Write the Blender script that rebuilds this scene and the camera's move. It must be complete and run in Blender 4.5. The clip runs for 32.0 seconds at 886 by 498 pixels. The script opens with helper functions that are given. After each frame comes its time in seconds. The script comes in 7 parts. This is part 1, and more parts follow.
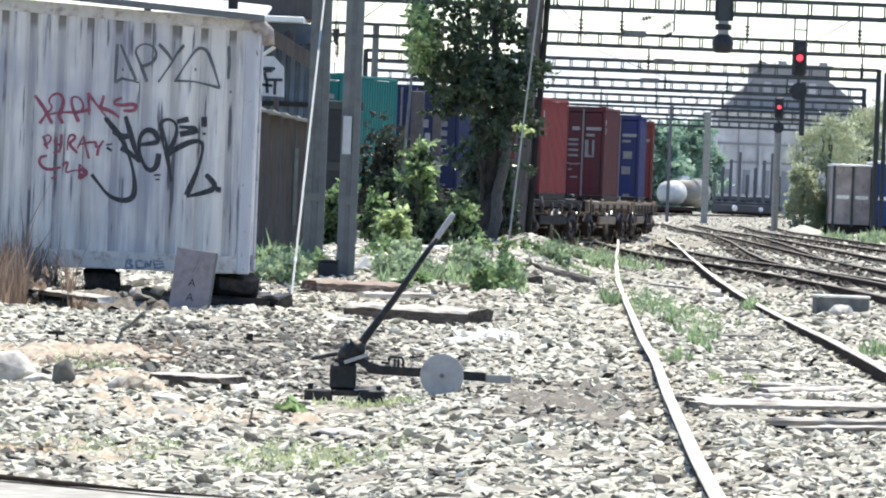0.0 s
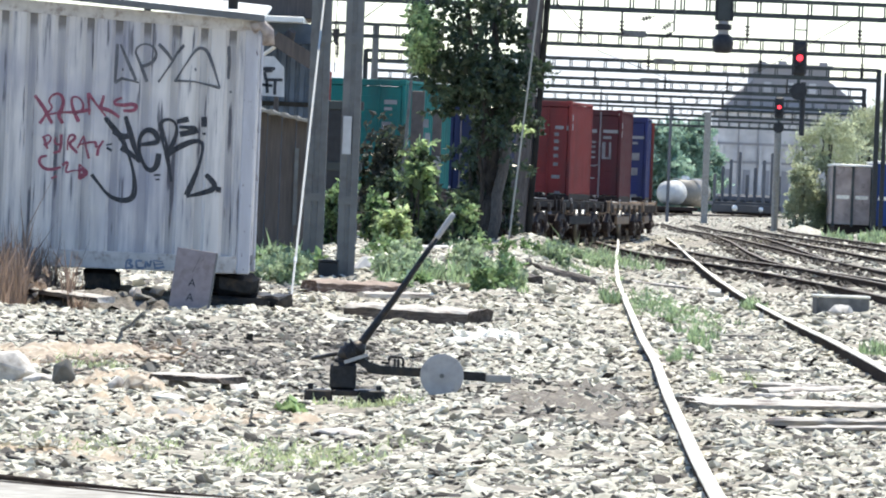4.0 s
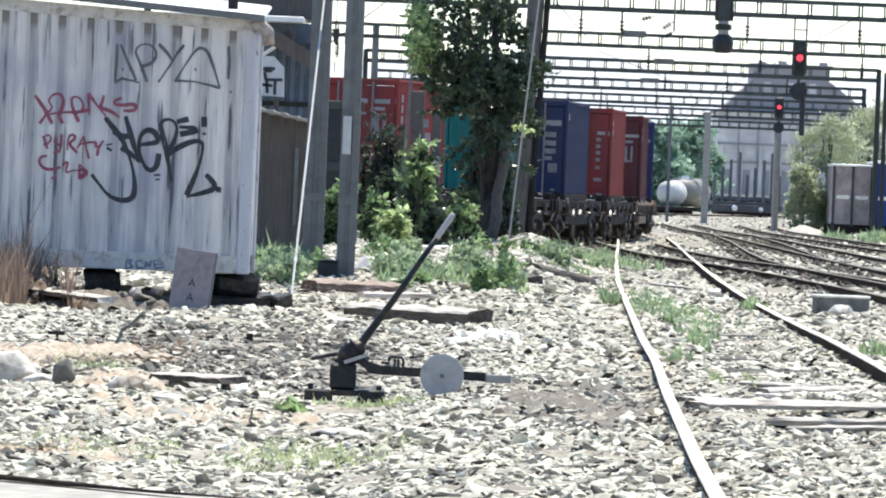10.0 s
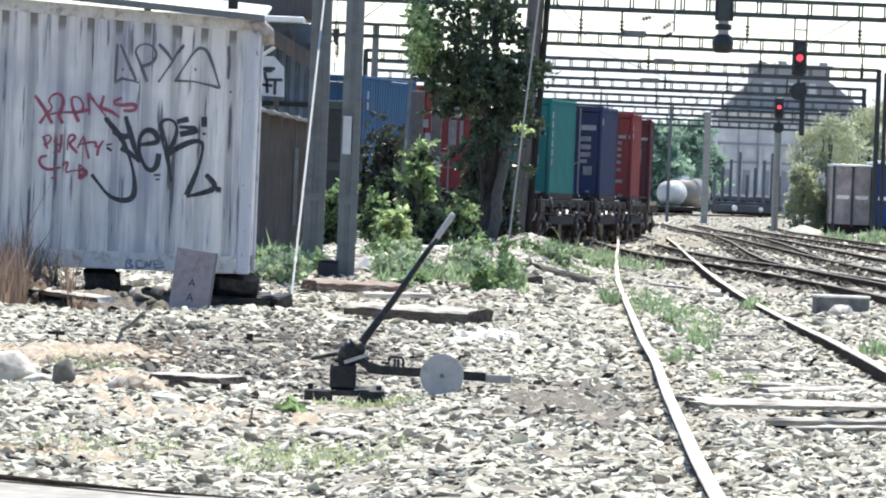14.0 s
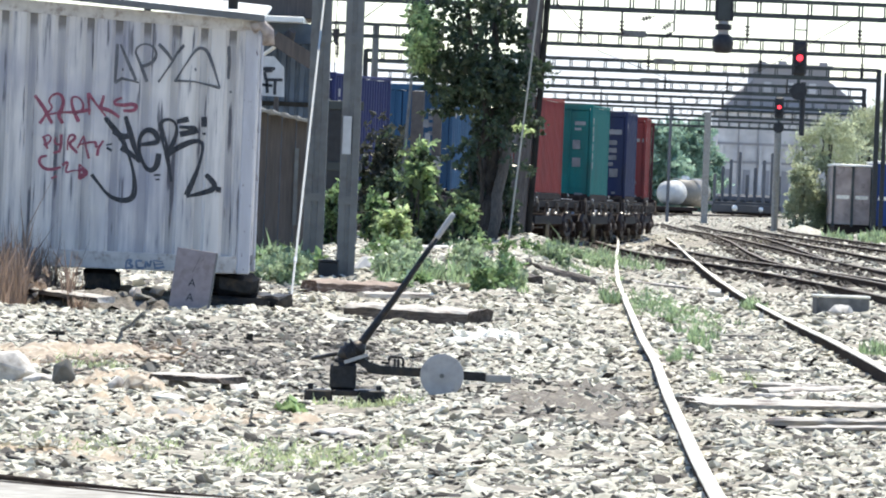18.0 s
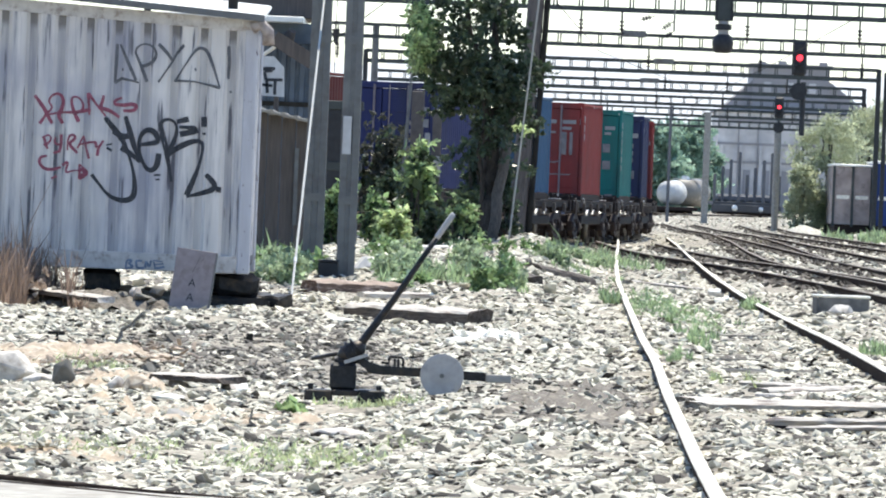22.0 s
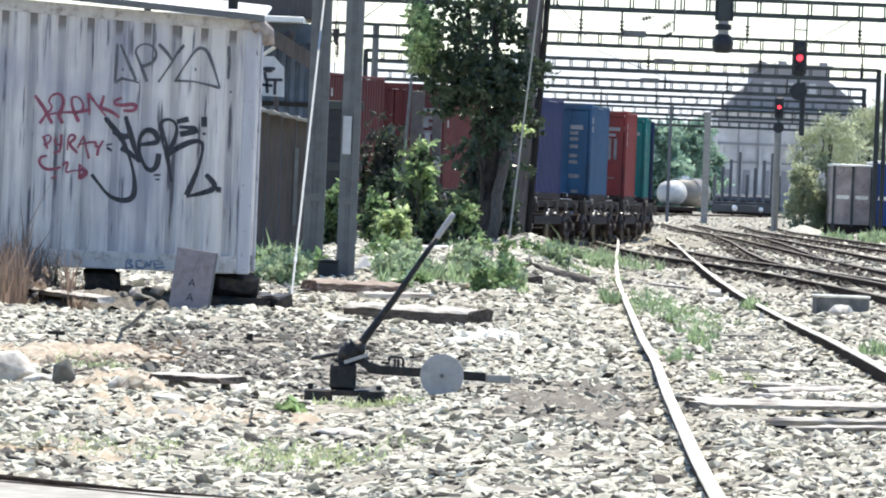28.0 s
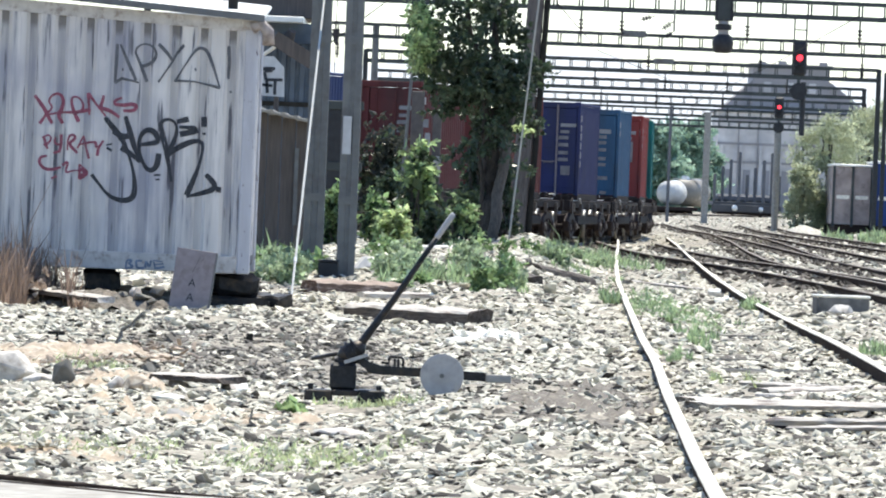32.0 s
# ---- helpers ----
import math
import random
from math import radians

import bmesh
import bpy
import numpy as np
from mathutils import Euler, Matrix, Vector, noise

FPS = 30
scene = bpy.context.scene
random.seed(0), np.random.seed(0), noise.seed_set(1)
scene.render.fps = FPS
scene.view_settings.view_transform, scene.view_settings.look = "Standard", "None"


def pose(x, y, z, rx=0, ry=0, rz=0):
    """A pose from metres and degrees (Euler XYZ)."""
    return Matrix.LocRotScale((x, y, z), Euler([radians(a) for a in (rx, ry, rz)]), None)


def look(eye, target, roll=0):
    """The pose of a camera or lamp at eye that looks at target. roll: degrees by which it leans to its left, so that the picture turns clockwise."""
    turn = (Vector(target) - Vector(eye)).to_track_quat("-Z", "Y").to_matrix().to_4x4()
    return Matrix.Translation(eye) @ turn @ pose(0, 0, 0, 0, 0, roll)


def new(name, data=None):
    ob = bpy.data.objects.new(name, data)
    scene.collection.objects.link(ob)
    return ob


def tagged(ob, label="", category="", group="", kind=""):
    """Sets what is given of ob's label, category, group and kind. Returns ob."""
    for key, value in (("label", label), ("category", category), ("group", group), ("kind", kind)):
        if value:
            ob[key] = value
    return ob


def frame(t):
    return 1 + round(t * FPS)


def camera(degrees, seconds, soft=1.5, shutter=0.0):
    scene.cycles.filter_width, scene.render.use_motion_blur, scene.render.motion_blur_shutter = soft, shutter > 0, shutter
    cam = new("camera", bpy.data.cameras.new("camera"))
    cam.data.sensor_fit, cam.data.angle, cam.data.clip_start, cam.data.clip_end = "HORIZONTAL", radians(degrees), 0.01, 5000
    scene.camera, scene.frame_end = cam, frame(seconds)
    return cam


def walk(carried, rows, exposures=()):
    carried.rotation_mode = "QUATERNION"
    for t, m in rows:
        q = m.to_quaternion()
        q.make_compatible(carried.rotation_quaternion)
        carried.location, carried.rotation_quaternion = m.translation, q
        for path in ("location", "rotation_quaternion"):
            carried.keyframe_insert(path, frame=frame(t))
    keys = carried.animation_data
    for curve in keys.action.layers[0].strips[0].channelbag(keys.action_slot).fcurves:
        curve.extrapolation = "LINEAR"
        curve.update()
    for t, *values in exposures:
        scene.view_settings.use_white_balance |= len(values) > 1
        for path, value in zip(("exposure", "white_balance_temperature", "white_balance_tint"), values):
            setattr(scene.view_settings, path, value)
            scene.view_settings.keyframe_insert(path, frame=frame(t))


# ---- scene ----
cam = camera(6.2, 32.0, soft=2.0)
EYE = (0.0, 0.0, 1.331)
AIM = look(EYE, (0.0, 100.0, 1.331 - 0.708), 2.3)
walk(cam, [(0.0, AIM), (32.0, AIM)], [(0.0, 0.8), (32.0, 0.8)])

# ---- world and sun ----
SUN_EL, SUN_AZ = 67.0, 16.0          # the sun stands beyond the yard, to the right
world = bpy.data.worlds.new("sky")
scene.world = world
world.use_nodes = True
wn = world.node_tree.nodes
sky = wn.new("ShaderNodeTexSky")
sky.sky_type = "NISHITA"
sky.sun_disc = False
sky.sun_elevation = radians(SUN_EL)
sky.sun_rotation = radians(SUN_AZ)
sky.dust_density = 0.15
sky.ozone_density = 5.2
world.node_tree.links.new(sky.outputs[0], wn["Background"].inputs[0])
wn["Background"].inputs[1].default_value = 0.14
sun_data = bpy.data.lights.new("sun", "SUN")
sun_data.energy, sun_data.angle, sun_data.color = 4.4, radians(0.53), (1.0, 0.945, 0.81)
sun = new("sun", sun_data)
SUN_DIR = Vector((math.sin(radians(SUN_AZ)) * math.cos(radians(SUN_EL)),
                  math.cos(radians(SUN_AZ)) * math.cos(radians(SUN_EL)), math.sin(radians(SUN_EL))))
sun.matrix_world = look(SUN_DIR * 60, (0, 0, 0))


# ---- materials ----
def mat(name, color, rough=0.8, metal=0.0, var=0.25, scale=8.0, bump=0.0, second=None, amount=0.5,
        second_scale=1.5, island=0.0, stretch=(1, 1, 1), spec=0.4, spots=None, crown=None, tint=None):
    """A surface with grain at one scale and blotches of a second colour at another."""
    m = bpy.data.materials.new(name)
    m.use_nodes = True
    n, l = m.node_tree.nodes, m.node_tree.links
    b = n["Principled BSDF"]
    b.inputs["Roughness"].default_value = rough
    b.inputs["Metallic"].default_value = metal
    b.inputs["Specular IOR Level"].default_value = spec
    tc = n.new("ShaderNodeTexCoord")
    mp = n.new("ShaderNodeMapping")
    mp.inputs["Scale"].default_value = stretch
    l.new(tc.outputs["Object"], mp.inputs[0])
    fine = n.new("ShaderNodeTexNoise")
    fine.inputs["Scale"].default_value = scale
    fine.inputs["Detail"].default_value = 6
    l.new(mp.outputs[0], fine.inputs["Vector"])
    lo = [max(0, c * (1 - var)) for c in color]
    hi = [min(1, c * (1 + var)) for c in color]
    ramp = n.new("ShaderNodeValToRGB")
    ramp.color_ramp.elements[0].position, ramp.color_ramp.elements[1].position = 0.3, 0.7
    ramp.color_ramp.elements[0].color, ramp.color_ramp.elements[1].color = (*lo, 1), (*hi, 1)
    l.new(fine.outputs[0], ramp.inputs[0])
    out = ramp.outputs[0]
    if second:
        big = n.new("ShaderNodeTexNoise")
        big.inputs["Scale"].default_value = second_scale
        big.inputs["Detail"].default_value = 5
        big.inputs["Roughness"].default_value = 0.65
        l.new(mp.outputs[0], big.inputs["Vector"])
        r2 = n.new("ShaderNodeValToRGB")
        r2.color_ramp.elements[0].position = 0.62 - 0.3 * amount
        r2.color_ramp.elements[1].position = 0.80 - 0.3 * amount
        l.new(big.outputs[0], r2.inputs[0])
        mix = n.new("ShaderNodeMix")
        mix.data_type = "RGBA"
        l.new(r2.outputs[0], mix.inputs["Factor"])
        l.new(out, mix.inputs["A"])
        mix.inputs["B"].default_value = (*second, 1)
        out = mix.outputs["Result"]
    if tint:                             # faint wide overspray: colour, scale, threshold
        tcol, tsc, tth = tint
        tn = n.new("ShaderNodeTexNoise")
        tn.inputs["Scale"].default_value = tsc
        tn.inputs["Detail"].default_value = 3
        l.new(tc.outputs["Object"], tn.inputs["Vector"])
        tr = n.new("ShaderNodeMapRange")
        tr.inputs["From Min"].default_value, tr.inputs["From Max"].default_value = tth, tth + 0.22
        tr.inputs["To Max"].default_value = 0.6
        l.new(tn.outputs[0], tr.inputs["Value"])
        tm = n.new("ShaderNodeMix")
        tm.data_type = "RGBA"
        l.new(tr.outputs[0], tm.inputs["Factor"])
        l.new(out, tm.inputs["A"])
        tm.inputs["B"].default_value = (*tcol, 1)
        out = tm.outputs["Result"]
    if crown:                            # a darker upper band with a ragged lower edge: colour, height, depth of the edge, rake
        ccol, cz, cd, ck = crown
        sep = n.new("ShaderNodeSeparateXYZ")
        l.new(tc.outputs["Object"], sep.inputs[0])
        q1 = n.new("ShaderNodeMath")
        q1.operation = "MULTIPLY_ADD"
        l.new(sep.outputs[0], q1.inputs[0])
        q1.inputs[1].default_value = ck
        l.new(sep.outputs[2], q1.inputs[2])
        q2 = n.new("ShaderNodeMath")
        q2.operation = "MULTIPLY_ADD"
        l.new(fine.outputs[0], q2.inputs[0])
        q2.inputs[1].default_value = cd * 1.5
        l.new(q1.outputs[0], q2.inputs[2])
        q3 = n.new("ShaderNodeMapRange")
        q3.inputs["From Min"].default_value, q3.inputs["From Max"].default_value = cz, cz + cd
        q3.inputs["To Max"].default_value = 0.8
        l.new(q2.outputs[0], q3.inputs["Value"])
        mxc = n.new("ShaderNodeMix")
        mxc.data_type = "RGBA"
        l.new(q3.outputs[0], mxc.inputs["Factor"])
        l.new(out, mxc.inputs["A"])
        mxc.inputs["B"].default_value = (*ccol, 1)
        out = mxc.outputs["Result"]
    if spots:                            # small dark runs and chips: colour, scale, threshold, stretch
        sc, ssize, edge, sst = spots
        mp3 = n.new("ShaderNodeMapping")
        mp3.inputs["Scale"].default_value = sst
        l.new(tc.outputs["Object"], mp3.inputs[0])
        sp = n.new("ShaderNodeTexNoise")
        sp.inputs["Scale"].default_value = ssize
        sp.inputs["Detail"].default_value = 4
        l.new(mp3.outputs[0], sp.inputs["Vector"])
        r3 = n.new("ShaderNodeValToRGB")
        r3.color_ramp.elements[0].position, r3.color_ramp.elements[1].position = edge, edge + 0.06
        l.new(sp.outputs[0], r3.inputs[0])
        mx3 = n.new("ShaderNodeMix")
        mx3.data_type = "RGBA"
        l.new(r3.outputs[0], mx3.inputs["Factor"])
        l.new(out, mx3.inputs["A"])
        mx3.inputs["B"].default_value = (*sc, 1)
        out = mx3.outputs["Result"]
    if island:
        geo = n.new("ShaderNodeNewGeometry")
        info = n.new("ShaderNodeObjectInfo")
        add = n.new("ShaderNodeMath")
        l.new(geo.outputs["Random Per Island"], add.inputs[0])
        l.new(info.outputs["Random"], add.inputs[1])
        wrap = n.new("ShaderNodeMath")
        wrap.operation = "FRACT"
        l.new(add.outputs[0], wrap.inputs[0])
        rng = n.new("ShaderNodeMapRange")
        rng.inputs["To Min"].default_value, rng.inputs["To Max"].default_value = 1 - island, 1 + island
        l.new(wrap.outputs[0], rng.inputs["Value"])
        hsv = n.new("ShaderNodeHueSaturation")
        l.new(rng.outputs[0], hsv.inputs["Value"])
        l.new(out, hsv.inputs["Color"])
        out = hsv.outputs[0]
    l.new(out, b.inputs["Base Color"])
    if bump:
        bp = n.new("ShaderNodeBump")
        bp.inputs["Strength"].default_value = bump
        bp.inputs["Distance"].default_value = 0.02
        l.new(fine.outputs[0], bp.inputs["Height"])
        l.new(bp.outputs[0], b.inputs["Normal"])
    return m


def glow(name, color, strength):
    m = bpy.data.materials.new(name)
    m.use_nodes = True
    b = m.node_tree.nodes["Principled BSDF"]
    b.inputs["Base Color"].default_value = (*color, 1)
    b.inputs["Emission Color"].default_value = (*color, 1)
    b.inputs["Emission Strength"].default_value = strength
    return m


def leafy(name, color, var=0.45, through_light=0.58):
    m = mat(name, color, rough=0.4, var=0.2, scale=3, island=var, spec=0.5)
    n, l = m.node_tree.nodes, m.node_tree.links
    b = n["Principled BSDF"]
    tr = n.new("ShaderNodeBsdfTranslucent")
    src = b.inputs["Base Color"].links[0].from_socket
    l.new(src, tr.inputs[0])
    mx = n.new("ShaderNodeMixShader")
    mx.inputs[0].default_value = through_light
    l.new(b.outputs[0], mx.inputs[1])
    l.new(tr.outputs[0], mx.inputs[2])
    l.new(mx.outputs[0], n["Material Output"].inputs[0])
    return m


M_DIRT = mat("gravel_soil", (0.30, 0.272, 0.22), 0.95, var=0.5, scale=20, bump=0.8, second=(0.20, 0.178, 0.145), amount=0.45, second_scale=0.35)
M_STONE = mat("ballast_stone", (0.56, 0.525, 0.425), 0.9, var=0.3, scale=9, bump=0.3, island=0.38)
M_STONEDARK = mat("dark_gap_stone", (0.06, 0.053, 0.046), 0.9, var=0.4, scale=9, bump=0.3, island=0.6)
M_STONEGREY = mat("dull_grey_gravel", (0.145, 0.13, 0.11), 0.9, var=0.3, scale=12, bump=0.3, island=0.7)
M_BOULDER = mat("pale_boulder", (0.62, 0.58, 0.52), 0.9, var=0.25, scale=6, bump=0.4, second=(0.3, 0.26, 0.22), amount=0.4, second_scale=4)
M_RAIL = mat("rusty_rail_web", (0.045, 0.033, 0.027), 0.95, 0.0, var=0.4, scale=12, bump=0.3, spec=0.05)
# The worn head's sky sheen is put into this pale colour.
M_RAILTOP = mat("worn_sheen_rail_head", (0.66, 0.61, 0.51), 0.7, 0.0, var=0.2, scale=10, stretch=(1, 0.1, 1))
M_RAILDULL = mat("dull_rail_head", (0.24, 0.21, 0.18), 0.85, 0.0, var=0.4, scale=6, spec=0.15)
M_SLEEPER = mat("weathered_sleeper", (0.17, 0.147, 0.12), 0.95, var=0.55, scale=5, bump=0.8, stretch=(0.5, 6, 6), second=(0.5, 0.45, 0.37), amount=0.42, second_scale=3, island=0.3)
M_BLACKIRON = mat("oiled_black_iron", (0.022, 0.022, 0.024), 0.5, 0.5, var=0.5, scale=18, bump=0.3, second=(0.06, 0.045, 0.035), amount=0.35, second_scale=7)
M_GREYPAINT = mat("chalky_grey_paint", (0.37, 0.365, 0.365), 0.7, 0.1, var=0.1, scale=22, bump=0.1, second=(0.26, 0.26, 0.27), amount=0.3, second_scale=9)
M_SHED = mat("weathered_white_paint", (0.655, 0.615, 0.58), 0.6, var=0.16, scale=11, stretch=(1, 1, 0.07), second=(0.36, 0.35, 0.365), amount=0.44, second_scale=9.0, bump=0.1, spots=((0.15, 0.145, 0.16), 18, 0.615, (1, 1, 0.07)), tint=((0.31, 0.315, 0.40), 1.1, 0.46))
M_SHEDFRAME = mat("shed_frame_paint", (0.53, 0.50, 0.47), 0.6, var=0.15, scale=9, second=(0.24, 0.18, 0.15), amount=0.36, second_scale=8)
M_ROOF = mat("bright_galvanised_roof", (0.72, 0.72, 0.7), 0.5, 0.2, var=0.1, scale=5, second=(0.5, 0.42, 0.35), amount=0.2)
M_SPRAYBLACK = mat("black_spray_paint", (0.035, 0.037, 0.045), 0.6, var=0.3, scale=20)
M_SPRAYGREY = mat("faded_black_spray", (0.12, 0.12, 0.13), 0.6, var=0.3, scale=20)
M_SPRAYRED = mat("red_spray_paint", (0.27, 0.075, 0.11), 0.6, var=0.3, scale=20)
M_SPRAYBLUE = mat("blue_grey_spray_paint", (0.16, 0.2, 0.28), 0.6, var=0.3, scale=20)
M_SIGNPLATE = mat("grey_brown_sign_paint", (0.25, 0.22, 0.235), 0.75, var=0.12, scale=14, second=(0.17, 0.14, 0.14), amount=0.3, second_scale=6)
M_CONCRETE = mat("weathered_concrete", (0.30, 0.29, 0.27), 0.9, var=0.2, scale=9, bump=0.3, second=(0.24, 0.22, 0.2), amount=0.4, second_scale=1.2)
M_PALECONCRETE = mat("sunbleached_concrete", (0.55, 0.53, 0.5), 0.9, var=0.15, scale=9, bump=0.3)
M_STEELPOLE = mat("grey_painted_steel", (0.15, 0.153, 0.152), 0.6, 0.2, var=0.15, scale=7, second=(0.10, 0.09, 0.088), amount=0.35, second_scale=2)
M_DARKPOLE = mat("dark_tarred_wood", (0.115, 0.10, 0.094), 0.85, var=0.4, scale=9, stretch=(4, 4, 0.4), bump=0.4)
M_WIRE = mat("pale_conduit", (0.36, 0.35, 0.32), 0.5, 0.2, var=0.1, scale=9)
M_CABLE = mat("black_cable", (0.03, 0.028, 0.025), 0.9, var=0.3, spec=0.1)
M_GANTRY = mat("galvanised_lattice_steel", (0.055, 0.063, 0.062), 0.7, 0.1, var=0.2, scale=2)
M_HUT = mat("brown_board", (0.098, 0.082, 0.074), 0.85, var=0.25, scale=6, stretch=(5, 5, 0.5), bump=0.3, second=(0.085, 0.075, 0.07), amount=0.4, second_scale=1.4)
M_BLUESHEET = mat("blue_grey_sheet_metal", (0.09, 0.115, 0.15), 0.6, 0.2, var=0.2, scale=4)
M_WHITEBOARD = mat("dirty_white_board", (0.5, 0.5, 0.5), 0.7, var=0.12, scale=7)
M_BARK = mat("grey_brown_bark", (0.058, 0.049, 0.043), 0.95, var=0.45, scale=14, bump=0.8, stretch=(3, 3, 0.6))
# Dark and sunlit leaf colours carry the thicket's shade and sun themselves.
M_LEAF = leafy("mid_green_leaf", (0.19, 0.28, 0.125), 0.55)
M_LEAFDARK = leafy("shaded_green_leaf", (0.05, 0.075, 0.042), 0.45, 0.4)
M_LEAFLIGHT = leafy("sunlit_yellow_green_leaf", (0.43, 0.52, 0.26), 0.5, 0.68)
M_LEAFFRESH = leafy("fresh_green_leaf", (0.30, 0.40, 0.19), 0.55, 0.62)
# Olive and far leaves are lightened in colour to stand in for distance haze.
M_LEAFOLIVE = leafy("pale_olive_leaf", (0.47, 0.505, 0.35), 0.12, 0.65)
M_FARGREEN = leafy("hazed_far_leaf", (0.33, 0.46, 0.36), 0.15)
M_GRASS = leafy("fresh_grass_blade", (0.27, 0.355, 0.19), 0.5)
M_PALEGRASS = leafy("pale_yellow_green_blade", (0.40, 0.455, 0.25), 0.4)
M_DRYGRASS = leafy("dry_straw_blade", (0.26, 0.19, 0.15), 0.4)
M_WHITEROCK = mat("white_stone", (0.8, 0.77, 0.69), 0.9, var=0.15, scale=9, bump=0.3)
M_OILYSHADE = mat("oily_shade_ballast", (0.085, 0.072, 0.058), 0.85, var=0.35, scale=8, island=0.6)
M_SANDY = mat("sandy_orange_soil", (0.35, 0.285, 0.215), 0.95, var=0.4, scale=11, bump=0.8, second=(0.5, 0.45, 0.37), amount=0.4, second_scale=6)
M_LENS_RED = glow("red_signal_lens", (1.0, 0.045, 0.07), 1.4)
M_SIGNAL = mat("signal_black_paint", (0.025, 0.026, 0.03), 0.6, var=0.3)
M_WAGONBROWN = mat("grimy_brown_wagon_paint", (0.024, 0.019, 0.019), 0.8, 0.1, var=0.35, scale=4, second=(0.05, 0.038, 0.033), amount=0.3, second_scale=1.5, spec=0.1)
M_WAGONTAN = mat("dusty_tan_wagon_paint", (0.22, 0.15, 0.095), 0.8, 0.1, var=0.3, scale=4, second=(0.09, 0.07, 0.06), amount=0.3, second_scale=1.5)
M_WHEEL = mat("dark_wheel_steel", (0.034, 0.025, 0.023), 0.8, 0.0, var=0.3, scale=6, spec=0.15)
M_TREAD = mat("polished_wheel_tread", (0.2, 0.195, 0.185), 0.41, 1.0, var=0.08)
M_GLINT = mat("white_glint_paint", (0.86, 0.84, 0.8), 0.3, 0.0, var=0.03)
M_MARK = mat("white_stencil_paint", (0.245, 0.24, 0.245), 0.6, var=0.15, scale=6)
M_MARKDIM = mat("faded_stencil_paint", (0.19, 0.18, 0.185), 0.7, var=0.25, scale=6)
M_GALV = mat("bright_lock_rod", (0.42, 0.42, 0.43), 0.5, 0.6, var=0.2)
M_TANK = mat("beige_tank_paint", (0.22, 0.20, 0.17), 0.5, var=0.1, scale=0.6, second=(0.5, 0.47, 0.43), amount=0.2)
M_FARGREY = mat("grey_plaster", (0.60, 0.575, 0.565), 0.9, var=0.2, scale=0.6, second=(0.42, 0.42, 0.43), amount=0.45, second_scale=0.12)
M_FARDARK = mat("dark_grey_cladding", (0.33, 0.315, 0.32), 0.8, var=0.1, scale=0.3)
M_BOXWAGON = mat("brown_grey_wagon_boards", (0.34, 0.285, 0.265), 0.85, var=0.25, scale=2, second=(0.1, 0.08, 0.08), amount=0.3)
M_LOCO = mat("slate_wagon_stake", (0.11, 0.115, 0.13), 0.7, var=0.2, scale=1)
M_WAGONDECK = mat("dark_wagon_deck", (0.075, 0.075, 0.08), 0.8, var=0.3, scale=1)


# ---- mesh helpers ----
def mesh_of(name, bm, material):
    me = bpy.data.meshes.new(name)
    bm.to_mesh(me)
    bm.free()
    for m in (material if isinstance(material, (list, tuple)) else [material]):
        me.materials.append(m)
    return me


def part(name, bm, material, parent=None, label=""):
    """One bmesh as ONE mesh object, under a thing or a part."""
    ob = new(name, mesh_of(name, bm, material) if isinstance(bm, bmesh.types.BMesh) else bm)
    if parent is not None:
        ob.parent = parent
    if label:
        tagged(ob, label)
    return ob


def raw(name, verts, faces, material, smooth=False):
    """A mesh from numpy arrays: faces all with the same number of corners."""
    verts, faces = np.asarray(verts, np.float32), np.asarray(faces, np.int32)
    me = bpy.data.meshes.new(name)
    k = faces.shape[1]
    me.vertices.add(len(verts))
    me.vertices.foreach_set("co", verts.ravel())
    me.loops.add(faces.size)
    me.loops.foreach_set("vertex_index", faces.ravel())
    me.polygons.add(len(faces))
    me.polygons.foreach_set("loop_start", np.arange(0, faces.size, k, dtype=np.int32))
    me.polygons.foreach_set("loop_total", np.full(len(faces), k, np.int32))
    me.polygons.foreach_set("use_smooth", np.full(len(faces), smooth))
    me.update(calc_edges=True)
    me.materials.append(material)
    return me


def thing(name, m, label, category, group="", kind=""):
    ob = new(name)
    ob.empty_display_size = 0.2
    ob.matrix_world = m
    return tagged(ob, label, category, group, kind)


def box(bm, x0, x1, y0, y1, z0, z1, bevel=0.0, m=None):
    vs = bmesh.ops.create_cube(bm, size=1.0)["verts"]
    for v in vs:
        v.co = Vector(((x0 + x1) / 2 + v.co.x * (x1 - x0), (y0 + y1) / 2 + v.co.y * (y1 - y0), (z0 + z1) / 2 + v.co.z * (z1 - z0)))
    if bevel:
        es = list({e for v in vs for e in v.link_edges})
        r = bmesh.ops.bevel(bm, geom=es, offset=bevel, segments=1, affect="EDGES")
        vs = list({v for f in r["faces"] for v in f.verts} | {v for v in vs if v.is_valid})
    if m is not None:
        for v in vs:
            v.co = m @ v.co
    return vs


def boxm(x0, x1, y0, y1, z0, z1, bevel=0.0, m=None):
    bm = bmesh.new()
    box(bm, x0, x1, y0, y1, z0, z1, bevel, m)
    return bm


def rod(bm, a, b, r0, r1=None, seg=10, caps=True):
    """A round bar from a to b."""
    a, b = Vector(a), Vector(b)
    r1 = r0 if r1 is None else r1
    d = b - a
    m = Matrix.Translation((a + b) / 2) @ d.to_track_quat("Z", "Y").to_matrix().to_4x4()
    return bmesh.ops.create_cone(bm, cap_ends=caps, segments=seg, radius1=r0, radius2=r1, depth=d.length, matrix=m)["verts"]


def rodm(a, b, r0, r1=None, seg=10):
    bm = bmesh.new()
    rod(bm, a, b, r0, r1, seg)
    return bm


